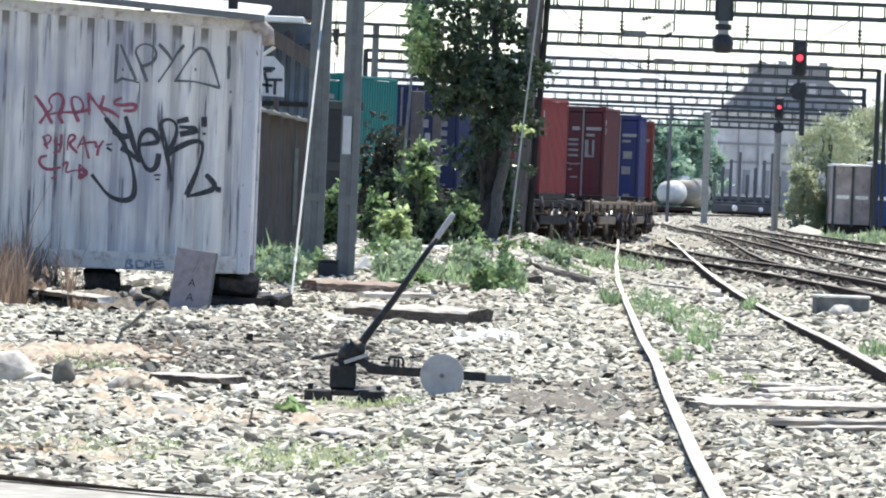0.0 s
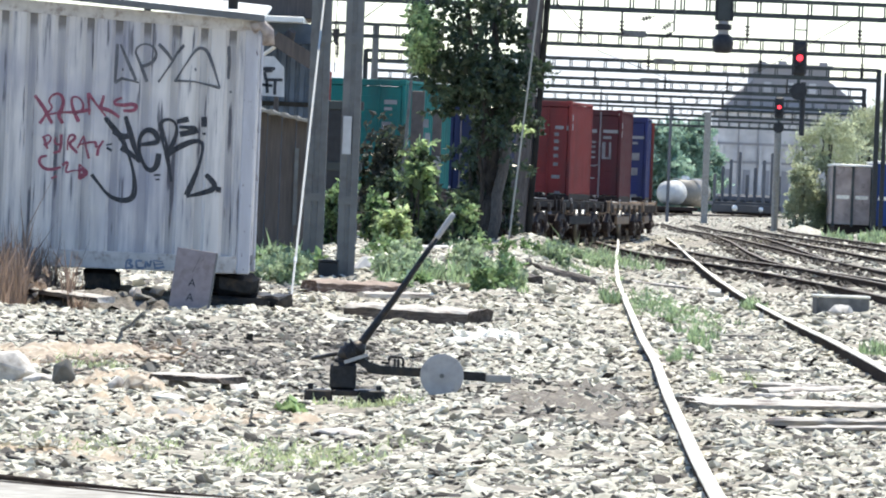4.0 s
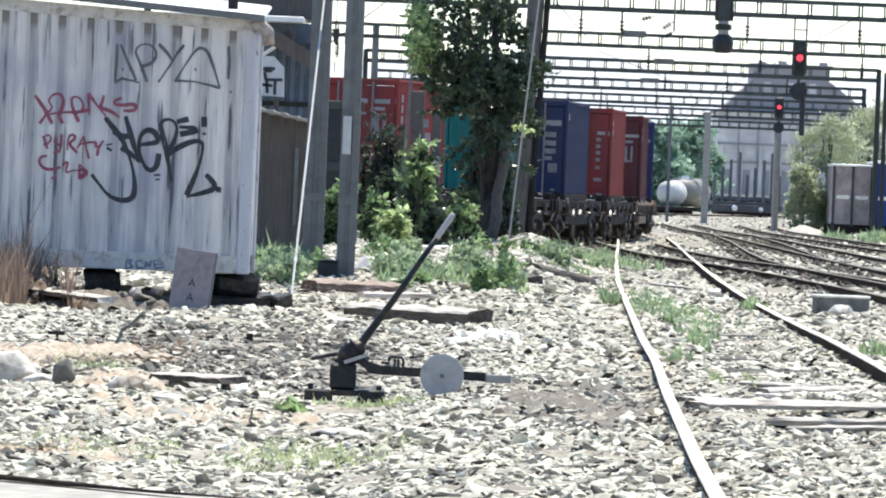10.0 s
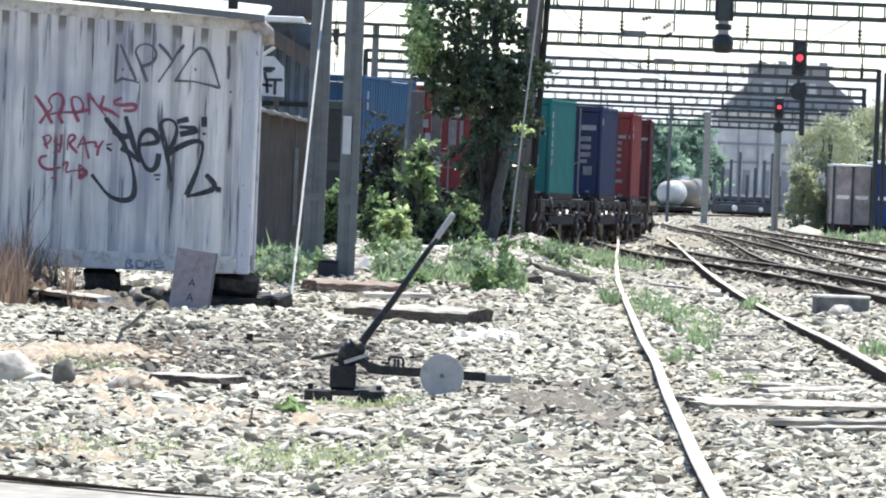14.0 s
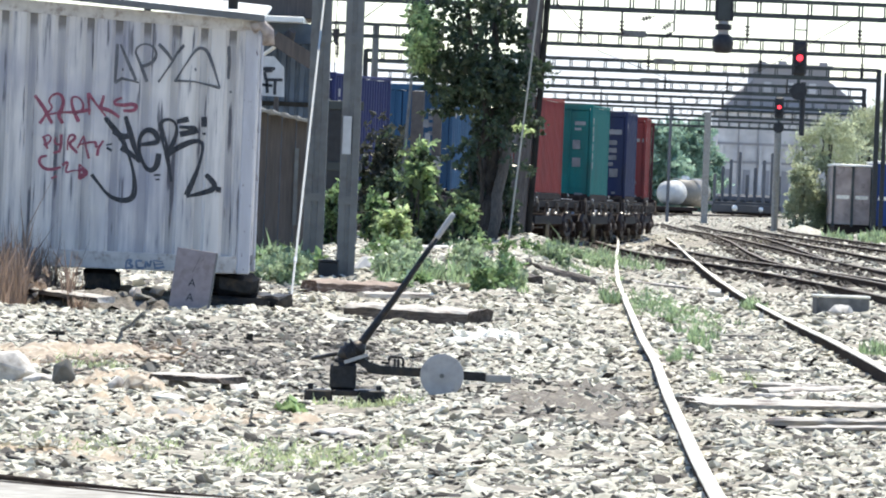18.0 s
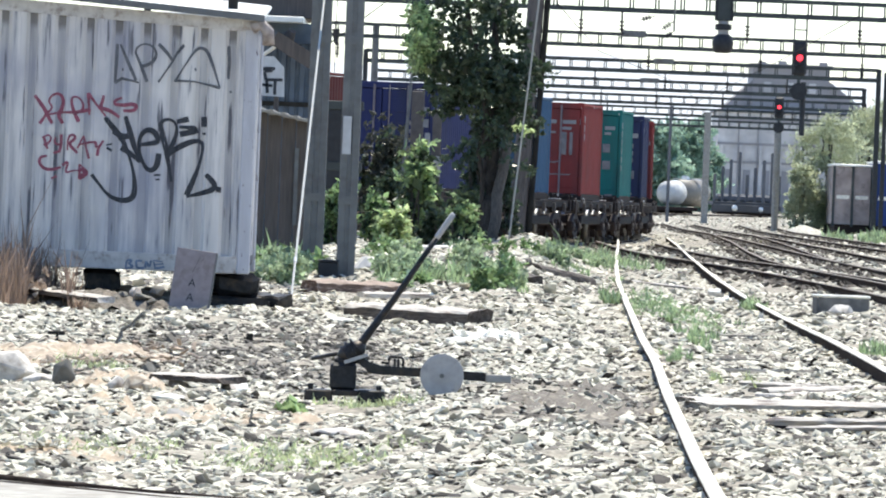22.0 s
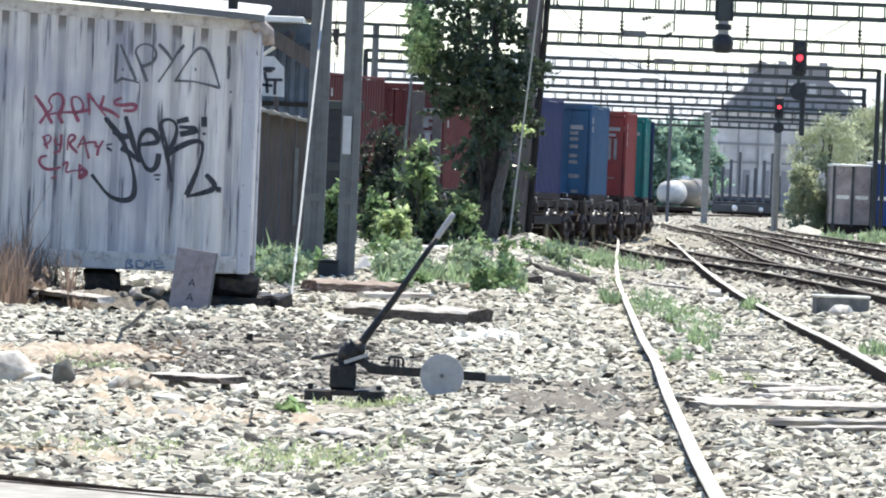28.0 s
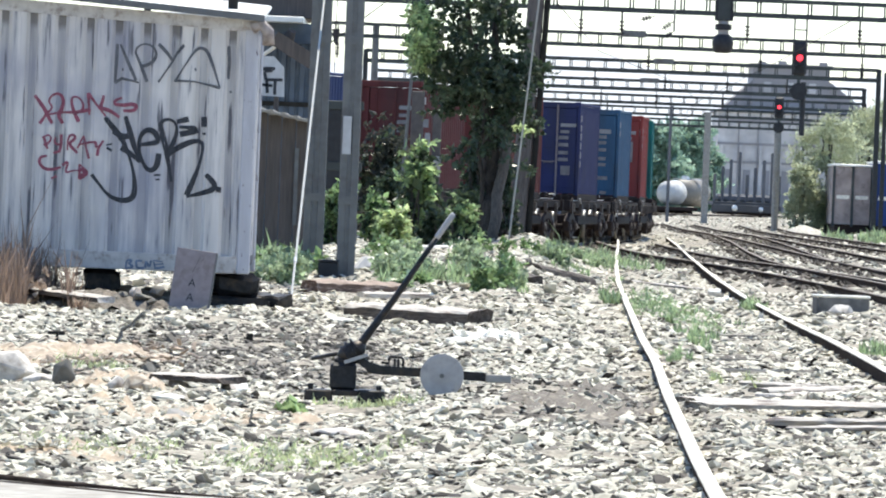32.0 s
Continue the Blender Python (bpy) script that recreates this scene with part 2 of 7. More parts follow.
def bar(bm, a, b, w, h):
    """A square bar from a to b."""
    a, b = Vector(a), Vector(b)
    d = b - a
    m = Matrix.Translation((a + b) / 2) @ d.to_track_quat("Y", "Z").to_matrix().to_4x4()
    return box(bm, -w / 2, w / 2, -d.length / 2, d.length / 2, -h / 2, h / 2, 0, m)


def barm(a, b, w, h):
    bm = bmesh.new()
    bar(bm, a, b, w, h)
    return bm


def sweep(points, r, seg=8):
    """A tube along points, radius r or one radius a point."""
    bm = bmesh.new()
    pts = [Vector(p) for p in points]
    rs = r if isinstance(r, (list, tuple)) else [r] * len(pts)
    rings = []
    for i, p in enumerate(pts):
        d = (pts[min(i + 1, len(pts) - 1)] - pts[max(i - 1, 0)]).normalized()
        q = d.to_track_quat("Z", "Y")
        rings.append([bm.verts.new(p + q @ Vector((math.cos(2 * math.pi * k / seg) * rs[i], math.sin(2 * math.pi * k / seg) * rs[i], 0))) for k in range(seg)])
    for a, b in zip(rings, rings[1:]):
        for k in range(seg):
            bm.faces.new((a[k], a[(k + 1) % seg], b[(k + 1) % seg], b[k]))
    bm.faces.new(rings[0][::-1])
    bm.faces.new(rings[-1])
    for f in bm.faces:
        f.smooth = True
    return bm


def smooth01(a, b, v):
    u = np.clip((v - a) / (b - a), 0, 1)
    return u * u * (3 - 2 * u)


# ---- ground ----
def ground_z(x, y):
    """Height of the yard: level by the tracks, a low bank under the sheds and trees."""
    x, y = np.asarray(x, float), np.asarray(y, float)
    edge = np.interp(y, [50, 80, 120, 160, 190], [0.2, 0.7, 1.9, 2.3, 1.0])
    left = 1 - smooth01(-0.9, 0.9, x - edge)
    z = 0.42 * smooth01(55, 122, y) * left * (1 - smooth01(165, 182, y))
    z = z + 0.22 * np.exp(-((x - 1.5) / 0.7) ** 2 - ((y - 140) / 9) ** 2)
    z = z + 0.10 * np.exp(-((x + 3.2) / 1.2) ** 2 - ((y - 66) / 3) ** 2)
    fade = 1 - smooth01(110, 180, y)
    z = z + fade * (0.020 * np.sin(x * 2.3 + 0.9 * np.sin(y * 0.7)) + 0.016 * np.sin(y * 1.9 + x * 1.3) - 0.02)
    siding = np.interp(y, [26, 49, 74, 116, 168, 200], [1.1, 1.38, 1.80, 2.50, 3.55, 4.2])
    z = z + (1 - smooth01(120, 170, y)) * (0.092 * np.exp(-((x - siding + 0.55) / 1.05) ** 8) + 0.05 * np.exp(-((x - siding - 0.85) / 0.7) ** 6) + 0.05 * np.exp(-((x - siding - 1.5) / 0.2) ** 4) * (1 - smooth01(85, 100, y)))
    bed = smooth01(-0.5, 0.5, x - siding - np.interp(y, [100, 140, 180], [2.7, 2.3, 0.9]))
    z = z + 0.025 * bed * smooth01(85, 105, y) * (1 - smooth01(420, 480, y)) * (1 - smooth01(20, 30, x))
    return z - 0.012


def build_ground():
    xs = np.concatenate([-np.geomspace(9, 2500, 22)[::-1], np.arange(-8.8, 14.2, 0.17), np.geomspace(14.3, 2500, 22)])
    ys = np.concatenate([[-300, -120, -40, 0, 15, 24], np.arange(29, 130, 0.17), np.arange(130, 260, 1.2), np.geomspace(260, 4500, 40)])
    gx, gy = np.meshgrid(xs, ys)
    rng = np.random.default_rng(3)
    gz = ground_z(gx, gy) + rng.normal(0, 0.012, gx.shape) * ((gy > 28) & (gy < 140) & (np.abs(gx) < 15))
    v = np.stack([gx, gy, gz], -1).reshape(-1, 3)
    nx, ny = len(xs), len(ys)
    i = (np.arange(ny - 1)[:, None] * nx + np.arange(nx - 1)[None, :]).ravel()
    f = np.stack([i, i + 1, i + nx + 1, i + nx], -1)
    g = part("ground", raw("ground", v, f, M_DIRT, True), None)
    return tagged(g, "pale stony rail-yard ground of gravel and soil", "ground", kind="structure")


ICO = None


def ico():
    global ICO
    if ICO is None:
        bm = bmesh.new()
        bmesh.ops.create_icosphere(bm, subdivisions=1, radius=1.0)
        bm.verts.ensure_lookup_table()
        tv = np.array([v.co[:] for v in bm.verts])
        tv = 0.6 * tv + 0.4 * tv / np.abs(tv).max(axis=1)[:, None]     # squarish lumps with steep sides
        ICO = (tv, np.array([[v.index for v in f.verts] for f in bm.faces]))
        bm.free()
    return ICO


def scatter_stones(name, x, y, size, material, flat=0.55, seed=1, zoff=0.0):
    """Angular stones resting on the ground, as one mesh."""
    rng = np.random.default_rng(seed)
    tv, tf = ico()
    n, k = len(x), len(tv)
    v = tv[None] * (1 + rng.uniform(-0.36, 0.36, (n, k, 1)))
    v = v * np.stack([rng.uniform(0.9, 2.1, n), rng.uniform(0.65, 1.4, n), rng.uniform(0.6, 1.2, n) * flat], -1)[:, None, :] * size[:, None, None]
    a, b = rng.uniform(0, 6.28, n), rng.uniform(-0.65, 0.65, n)
    c, s = np.cos(a)[:, None], np.sin(a)[:, None]
    X, Y, Z = v[..., 0], v[..., 1], v[..., 2]
    X, Z = X * np.cos(b)[:, None] - Z * np.sin(b)[:, None], X * np.sin(b)[:, None] + Z * np.cos(b)[:, None]
    X, Y = X * c - Y * s, X * s + Y * c
    v = np.stack([X + x[:, None], Y + y[:, None], Z + (ground_z(x, y) + size * flat * 0.25 + zoff)[:, None]], -1)
    f = tf[None] + (np.arange(n) * k)[:, None, None]
    return part(name, raw(name, v.reshape(-1, 3), f.reshape(-1, 3), material), None)


def build_stones():
    rng = np.random.default_rng(11)
    bands = [(31, 46, 480, 0.0130), (46, 62, 350, 0.0148), (62, 85, 210, 0.0168), (85, 125, 62, 0.0225), (125, 230, 4.5, 0.036), (230, 400, 0.8, 0.045), (400, 850, 0.2, 0.06)]
    xs, ys, ss = [], [], []
    for a, b, dens, r in bands:
        w = 0.0575 * b + 0.6
        n = int((b - a) * 2 * w * dens)
        x, y = rng.uniform(-w, w, n), rng.uniform(a, b, n)
        keep = np.abs(x) < 0.0575 * y + 0.6
        # bare trodden soil round the point lever and beside the siding
        bare = 1.3 * np.exp(-((x - 0.84) / 0.42) ** 2 - ((y - 49.2) / 3.2) ** 2) + np.exp(-((x + 1.3) / 1.0) ** 2 - ((y - 64) / 7) ** 2) * 0.25
        bare += 0.55 * np.clip(np.sin(x * 2.1 + 1.7 * np.sin(y * 0.31)) * np.sin(y * 0.43 + 1.3 * x) - 0.25, 0, 1)
        bare += 1.1 * np.exp(-((x + 0.58) / 0.3) ** 4 - ((y - 50.6) / 1.3) ** 4)
        keep &= rng.uniform(0, 1, n) > bare * 0.9
        keep &= y > np.interp(x, [-6, -1.94, -1.41, -0.94, 0.3, 1.2], [36.3, 36.1, 35.1, 34.6, 33.5, 30]) + 0.1
        x, y = x[keep], y[keep]
        xs.append(x), ys.append(y), ss.append(r * rng.lognormal(0, 0.5, len(x)))
    x, y, s = np.concatenate(xs), np.concatenate(ys), np.concatenate(ss)
    s = np.minimum(s, np.interp(y, [31, 60, 100, 400, 450], [0.036, 0.042, 0.075, 0.075, 0.11]))
    dull = 0.62 * np.exp(-((x + 1.25) / 1.25) ** 4 - ((y - 65) / 9.5) ** 4) + 0.95 * np.exp(-((x - 0.84) / 0.6) ** 2 - ((y - 49.4) / 4.5) ** 2) + 0.2
    pick = rng.uniform(0, 1, len(x)) < dull
    gv = scatter_stones("grey_gravel", x[pick], y[pick], s[pick] * 0.9, M_STONEGREY, 0.5, 6)
    n = 7000
    fx, fy = -1.25 + rng.normal(0, 0.75, n), 64.5 + rng.normal(0, 6, n)
    fg = scatter_stones("fine_gravel", fx, fy, 0.013 * rng.lognormal(0, 0.4, n), M_STONEGREY, 0.5, 8)
    tagged(fg, "fine grey gravel trodden into the soil", "gravel", kind="stuff")
    tagged(gv, "dull grey gravel trodden into the soil", "gravel", kind="stuff")
    x, y, s = x[~pick], y[~pick], s[~pick]
    # Some stones are coloured dark to imitate shadowed gaps between the pale ones.
    dark = (rng.uniform(0, 1, len(x)) < 0.075) & (y < 125)
    dk = scatter_stones("dark_stones", x[dark], y[dark], np.minimum(s[dark] * 1.25, 0.034), M_STONEDARK, 0.45, 9, 0.004)
    tagged(dk, "dark angular stones that also stand in for shaded gaps in the ballast", "stones", kind="stuff")
    x, y, s = x[~dark], y[~dark], s[~dark]
    st = scatter_stones("ballast_stones", x, y, s, M_STONE, 0.54, 5)
    tagged(st, "loose pale grey angular ballast stones over the yard", "ballast", kind="stuff")


build_ground()
build_stones()


# ---- tracks ----
def polyline(pts, step):
    """Points and headings along a smoothed line through pts (x, y)."""
    p = np.array(pts, float)
    d = np.concatenate([[0], np.cumsum(np.hypot(*np.diff(p, axis=0).T))])
    s = np.arange(0, d[-1], step)
    x, y = np.interp(s, d, p[:, 0]), np.interp(s, d, p[:, 1])
    k = max(3, int(14 / step) | 1)
    pad = k // 2
    xx, yy = np.pad(x, pad, "reflect", reflect_type="odd"), np.pad(y, pad, "reflect", reflect_type="odd")
    ker = np.ones(k) / k
    return np.convolve(xx, ker, "valid"), np.convolve(yy, ker, "valid")


RAIL_PROFILE = [(-0.065, 0.0), (0.065, 0.0), (0.065, 0.012), (0.012, 0.03), (0.012, 0.10), (0.035, 0.112), (0.035, 0.135), (0.028, 0.145), (-0.028, 0.145), (-0.035, 0.135), (-0.035, 0.112), (-0.012, 0.10), (-0.012, 0.03), (-0.065, 0.012)]


def rail(x, y, z, parent, wob=0.0, seed=0, head=None):
    """One rail on the line x, y; a web part and a worn head in one mesh."""
    rng = np.random.default_rng(seed)
    n = len(x)
    if wob:
        w = np.convolve(rng.normal(0, 1, n + 24), np.hanning(25) / 12, "valid") * wob
        x = x + w
    tx, ty = np.gradient(x), np.gradient(y)
    L = np.hypot(tx, ty)
    nx, ny = ty / L, -tx / L
    prof = np.array(RAIL_PROFILE)
    v = np.stack([x[:, None] + nx[:, None] * prof[None, :, 0], y[:, None] + ny[:, None] * prof[None, :, 0],
                  np.broadcast_to(z, (n,))[:, None] + prof[None, :, 1]], -1).reshape(-1, 3)
    k = len(prof)
    i = np.arange(n - 1)[:, None] * k
    j = np.arange(k)[None, :]
    f = np.stack([i + j, i + (j + 1) % k, i + k + (j + 1) % k, i + k + j], -1).reshape(-1, 4)
    me = raw("rail", v, f, M_RAIL)
    me.materials.append(head or M_RAILTOP)
    idx = np.tile(np.isin(np.arange(k), (6, 7, 8)).astype(np.int32), n - 1)
    me.polygons.foreach_set("material_index", idx)
    return part("rail", me, None, parent)


def sleeper_mesh(seed, length=2.6):
    rng = random.Random(seed)
    bm = boxm(-length / 2, length / 2 - 0.4, -0.125, 0.125, -0.13, 0.0, 0.018)
    for v in bm.verts:
        if v.co.z > -0.03 and v.co.y < 0:   # the worn front edge slopes
            v.co.y += 0.09
        v.co += Vector((rng.uniform(-0.03, 0.03), rng.uniform(-0.012, 0.012), rng.uniform(-0.012, 0.012)))
    return mesh_of("sleeper", bm, M_SLEEPER)


SLEEPERS = [sleeper_mesh(i) for i in range(6)]


def track(name, pts, gauge, label, y_near=None, wob=0.0, seed=0, top=0.145, sleepers=True, spacing=0.68, sink=0.0, spread=((0, 0), (1, 0))):
    """A track: two rails, and its sleepers as parts where they show; spread is how far the second rail has shifted, by y."""
    root = thing(name, Matrix.Identity(4), label, "railway track", "tracks of the yard", "structure")
    x, y = polyline(pts, 0.8)
    tx, ty = np.gradient(x), np.gradient(y)
    L = np.hypot(tx, ty)
    nx, ny = ty / L, -tx / L
    for sgn in (-1, 1):
        off = sgn * gauge / 2 + (np.interp(y, [a for a, b in spread], [b for a, b in spread]) if sgn > 0 else 0)
        rail(x + nx * off, y + ny * off, top - 0.145 + 0.0 * x, root, wob, seed + sgn, M_RAILTOP if sink else M_RAILDULL)
    if sleepers:
        s = np.concatenate([[0], np.cumsum(np.hypot(np.diff(x), np.diff(y)))])
        rng = random.Random(seed)
        for q in np.arange(0.3, s[-1], spacing):
            px, py = float(np.interp(q, s, x)), float(np.interp(q, s, y))
            if y_near and py > y_near:
                break
            if sink and py < 51:         # buried under the ballast
                continue
            h = math.degrees(math.atan2(np.interp(q, s, tx), np.interp(q, s, ty)))
            ob = new("sleeper", rng.choice(SLEEPERS))
            ob.parent = root
            ob.matrix_local = pose(px + rng.uniform(-0.05, 0.05), py + rng.uniform(-0.05, 0.05), top - 0.150 + sink + rng.uniform(-0.05, 0.0) - (0.05 if sink and rng.random() < 0.5 else 0), rng.uniform(-1.5, 1.5), rng.uniform(-0.6, 0.6), -h + rng.uniform(-2, 2))
    return root


SIDING = [(1.86, 26), (1.93, 34), (2.05, 41), (2.17, 49), (2.36, 59), (2.58, 74), (2.90, 93), (3.28, 116), (3.72, 138), (4.35, 168), (5.05, 200), (5.6, 225), (6.3, 260)]
track("siding_track", SIDING, 1.56, "disused siding with worn pale-topped rails half buried in ballast", 112, 0.018, 3, sink=0.055, spread=((60, 0.155), (73, 0.148), (80, 0.10), (88, 0.05), (97, 0.0)))
MAIN = [(7.3, 60), (7.0, 95), (6.75, 120), (6.5, 140), (6.0, 158), (5.3, 174), (5.0, 195), (4.95, 222)]
track("main_track", MAIN, 1.6, "rusty main track on grey ballast", None, 0.0, 7, sleepers=True, spacing=1.3)
SECOND = [(10.2, 90), (9.6, 130), (9.35, 156), (9.3, 172), (9.85, 214), (10.8, 285), (10.9, 350), (12, 420)]
track("second_track", SECOND, 1.65, "rusty second track beside the main track", None, 0.0, 9, spacing=1.3)
THIRD = [(13.6, 120), (13.4, 200), (13.5, 235), (13.8, 280), (14.6, 360), (17, 450)]
track("third_track", THIRD, 1.65, "rusty outer track along the far side of the yard", None, 0.0, 12, spacing=1.6)
LINK = [(8.0, 118), (7.75, 140), (7.6, 155), (7.7, 175), (8.4, 205), (9.6, 250), (10.7, 300)]
track("turnout_track", LINK, 1.6, "rusty turnout track that links two tracks", None, 0.0, 15, spacing=1.6)


# the curve on which the train runs: it bends to the left and eases out
CURVE_S = np.arange(-220, 220.1, 0.5)
_bend = 0.0018486 - 1.7756e-5 * np.clip(CURVE_S, -80, 100)
_head = radians(4.8175) - np.concatenate([[0], np.cumsum((_bend[1:] + _bend[:-1]) * 0.25)])
_head += radians(4.8175) - _head[440]
CURVE_H = _head
CURVE_X = np.concatenate([[0], np.cumsum((np.sin(_head[1:]) + np.sin(_head[:-1])) * 0.25)])
CURVE_Y = np.concatenate([[0], np.cumsum((np.cos(_head[1:]) + np.cos(_head[:-1])) * 0.25)])
CURVE_X += 3.496 - CURVE_X[440]
CURVE_Y += 229.0 - CURVE_Y[440]


def on_curve(s):
    """Pose of a thing on the train's curve, s metres along it."""
    x, y, h = (float(np.interp(s, CURVE_S, c)) for c in (CURVE_X, CURVE_Y, CURVE_H))
    return pose(x, y, 0, 0, 0, -math.degrees(h))


TRAINLINE = [tuple(on_curve(s).translation[:2]) for s in range(-210, 215, 5)]


def oily_ballast():
    """Dark oiled stones lying along the rails of the running tracks; their colour also stands in for shade."""
    rng = np.random.default_rng(21)
    xs, ys = [], []
    for pts, gauge, lo, hi, dens in ((MAIN, 1.6, 122, 222, 60), (SECOND, 1.65, 100, 420, 36), (LINK, 1.6, 118, 300, 40), (THIRD, 1.65, 120, 440, 24), (TRAINLINE, 1.0, 180, 330, 30)):
        x, y = polyline(pts, 0.8)
        n = int((hi - lo) * dens)
        q = rng.uniform(lo, hi, n)
        xs.append(np.interp(q, y, x) + rng.choice([-1, 1], n) * gauge / 2 + rng.normal(0, 0.17, n))
        ys.append(q)
    x, y = np.concatenate(xs), np.concatenate(ys)
    ob = scatter_stones("oily_ballast", x, y, np.minimum(0.07, 0.045 * rng.lognormal(0, 0.4, len(x))), M_OILYSHADE, 0.6, 22)
    return tagged(ob, "oil-stained ballast stones along the rails, shade added in their dark colour", "ballast", kind="stuff")


oily_ballast()

track("train_track", TRAINLINE, 1.676, "curved running track under the container train", None, 0.0, 21, top=0.072, spacing=1.6)
FAR_TRACK = [(13, 652), (19.4, 713), (33, 835), (45, 942)]
track("far_track", FAR_TRACK, 1.676, "rusty track crossing the far end of the yard", None, 0.0, 25, spacing=2.5)


# ---- distant hills ----
def far_hills():
    m = bpy.data.materials.new("haze_glow_hill")
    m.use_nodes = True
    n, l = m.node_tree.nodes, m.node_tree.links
    # The ridge glows pale blue: distance haze is put into its emission.
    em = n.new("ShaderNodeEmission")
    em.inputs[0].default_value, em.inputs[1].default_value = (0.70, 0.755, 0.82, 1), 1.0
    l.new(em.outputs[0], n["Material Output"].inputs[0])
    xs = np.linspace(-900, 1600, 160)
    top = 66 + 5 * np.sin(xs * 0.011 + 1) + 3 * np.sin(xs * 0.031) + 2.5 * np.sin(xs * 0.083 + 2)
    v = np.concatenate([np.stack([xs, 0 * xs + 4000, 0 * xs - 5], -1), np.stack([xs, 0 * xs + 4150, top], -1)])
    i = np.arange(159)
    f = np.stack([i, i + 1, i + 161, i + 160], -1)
    return tagged(part("backdrop", raw("backdrop", v, f, m, True), None), "hills on the horizon, their haze put into a pale blue glow", "hills", kind="structure")


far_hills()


# ---- the container train ----
RAIL_TOP = 0.072


def paint(name, color):
    return mat(name, color, 0.8, 0.0, spec=0.15, var=0.12, scale=2.5, stretch=(1, 1, 0.35), second=tuple(c * 0.55 + 0.02 for c in color), amount=0.28, second_scale=0.9)


def corrugated(length, height, pitch, depth, axis):
    """A trapezoid-ribbed sheet from 0 to length; axis 'y' runs along y facing +x, 'x' runs along x facing -y. Two skins, closed."""
    n = int(round(length / pitch))
    p = length / n
    line = [(0.0, 0.0)]
    for i in range(n):
        a = i * p
        line += [(a + p * 0.25, 0.0), (a + p * 0.37, -depth), (a + p * 0.63, -depth), (a + p * 0.75, 0.0)]
    line.append((length, 0.0))
    bm = bmesh.new()
    rows = []
    for off, z in ((0.0, 0.0), (0.0, height), (-0.004, height), (-0.004, 0.0)):
        row = []
        for u, d in line:
            row.append(bm.verts.new((d + off, u, z) if axis == "y" else (u, -d - off, z)))
        rows.append(row)
    for r in range(4):
        a, b = rows[r], rows[(r + 1) % 4]
        for i in range(len(line) - 1):
            f = bm.faces.new((a[i], a[i + 1], b[i + 1], b[i]))
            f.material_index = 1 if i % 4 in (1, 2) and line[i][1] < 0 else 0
    bmesh.ops.recalc_face_normals(bm, faces=bm.faces)
    return bm


def moved(bm, m):
    bmesh.ops.transform(bm, matrix=m, verts=bm.verts)
    return bm


CL, CW, CH = 6.06, 2.44, 2.59


M_PALEROD = mat("worn_lock_rod", (0.20, 0.17, 0.18), 0.6, 0.2, var=0.2)
M_GRIMERAIL = mat("grimy_lower_rail", (0.03, 0.024, 0.023), 0.9, 0.0, var=0.4, scale=5, second=(0.06, 0.044, 0.038), amount=0.4, second_scale=3, spec=0.1)
LINES = [(0.70, 1.12, 1.93, 2.02), (0.70, 0.94, 1.76, 1.84)]
FIVE = [(0.66, 0.92, z, z + 0.09) for z in (1.60, 1.41, 1.20, 1.02)]
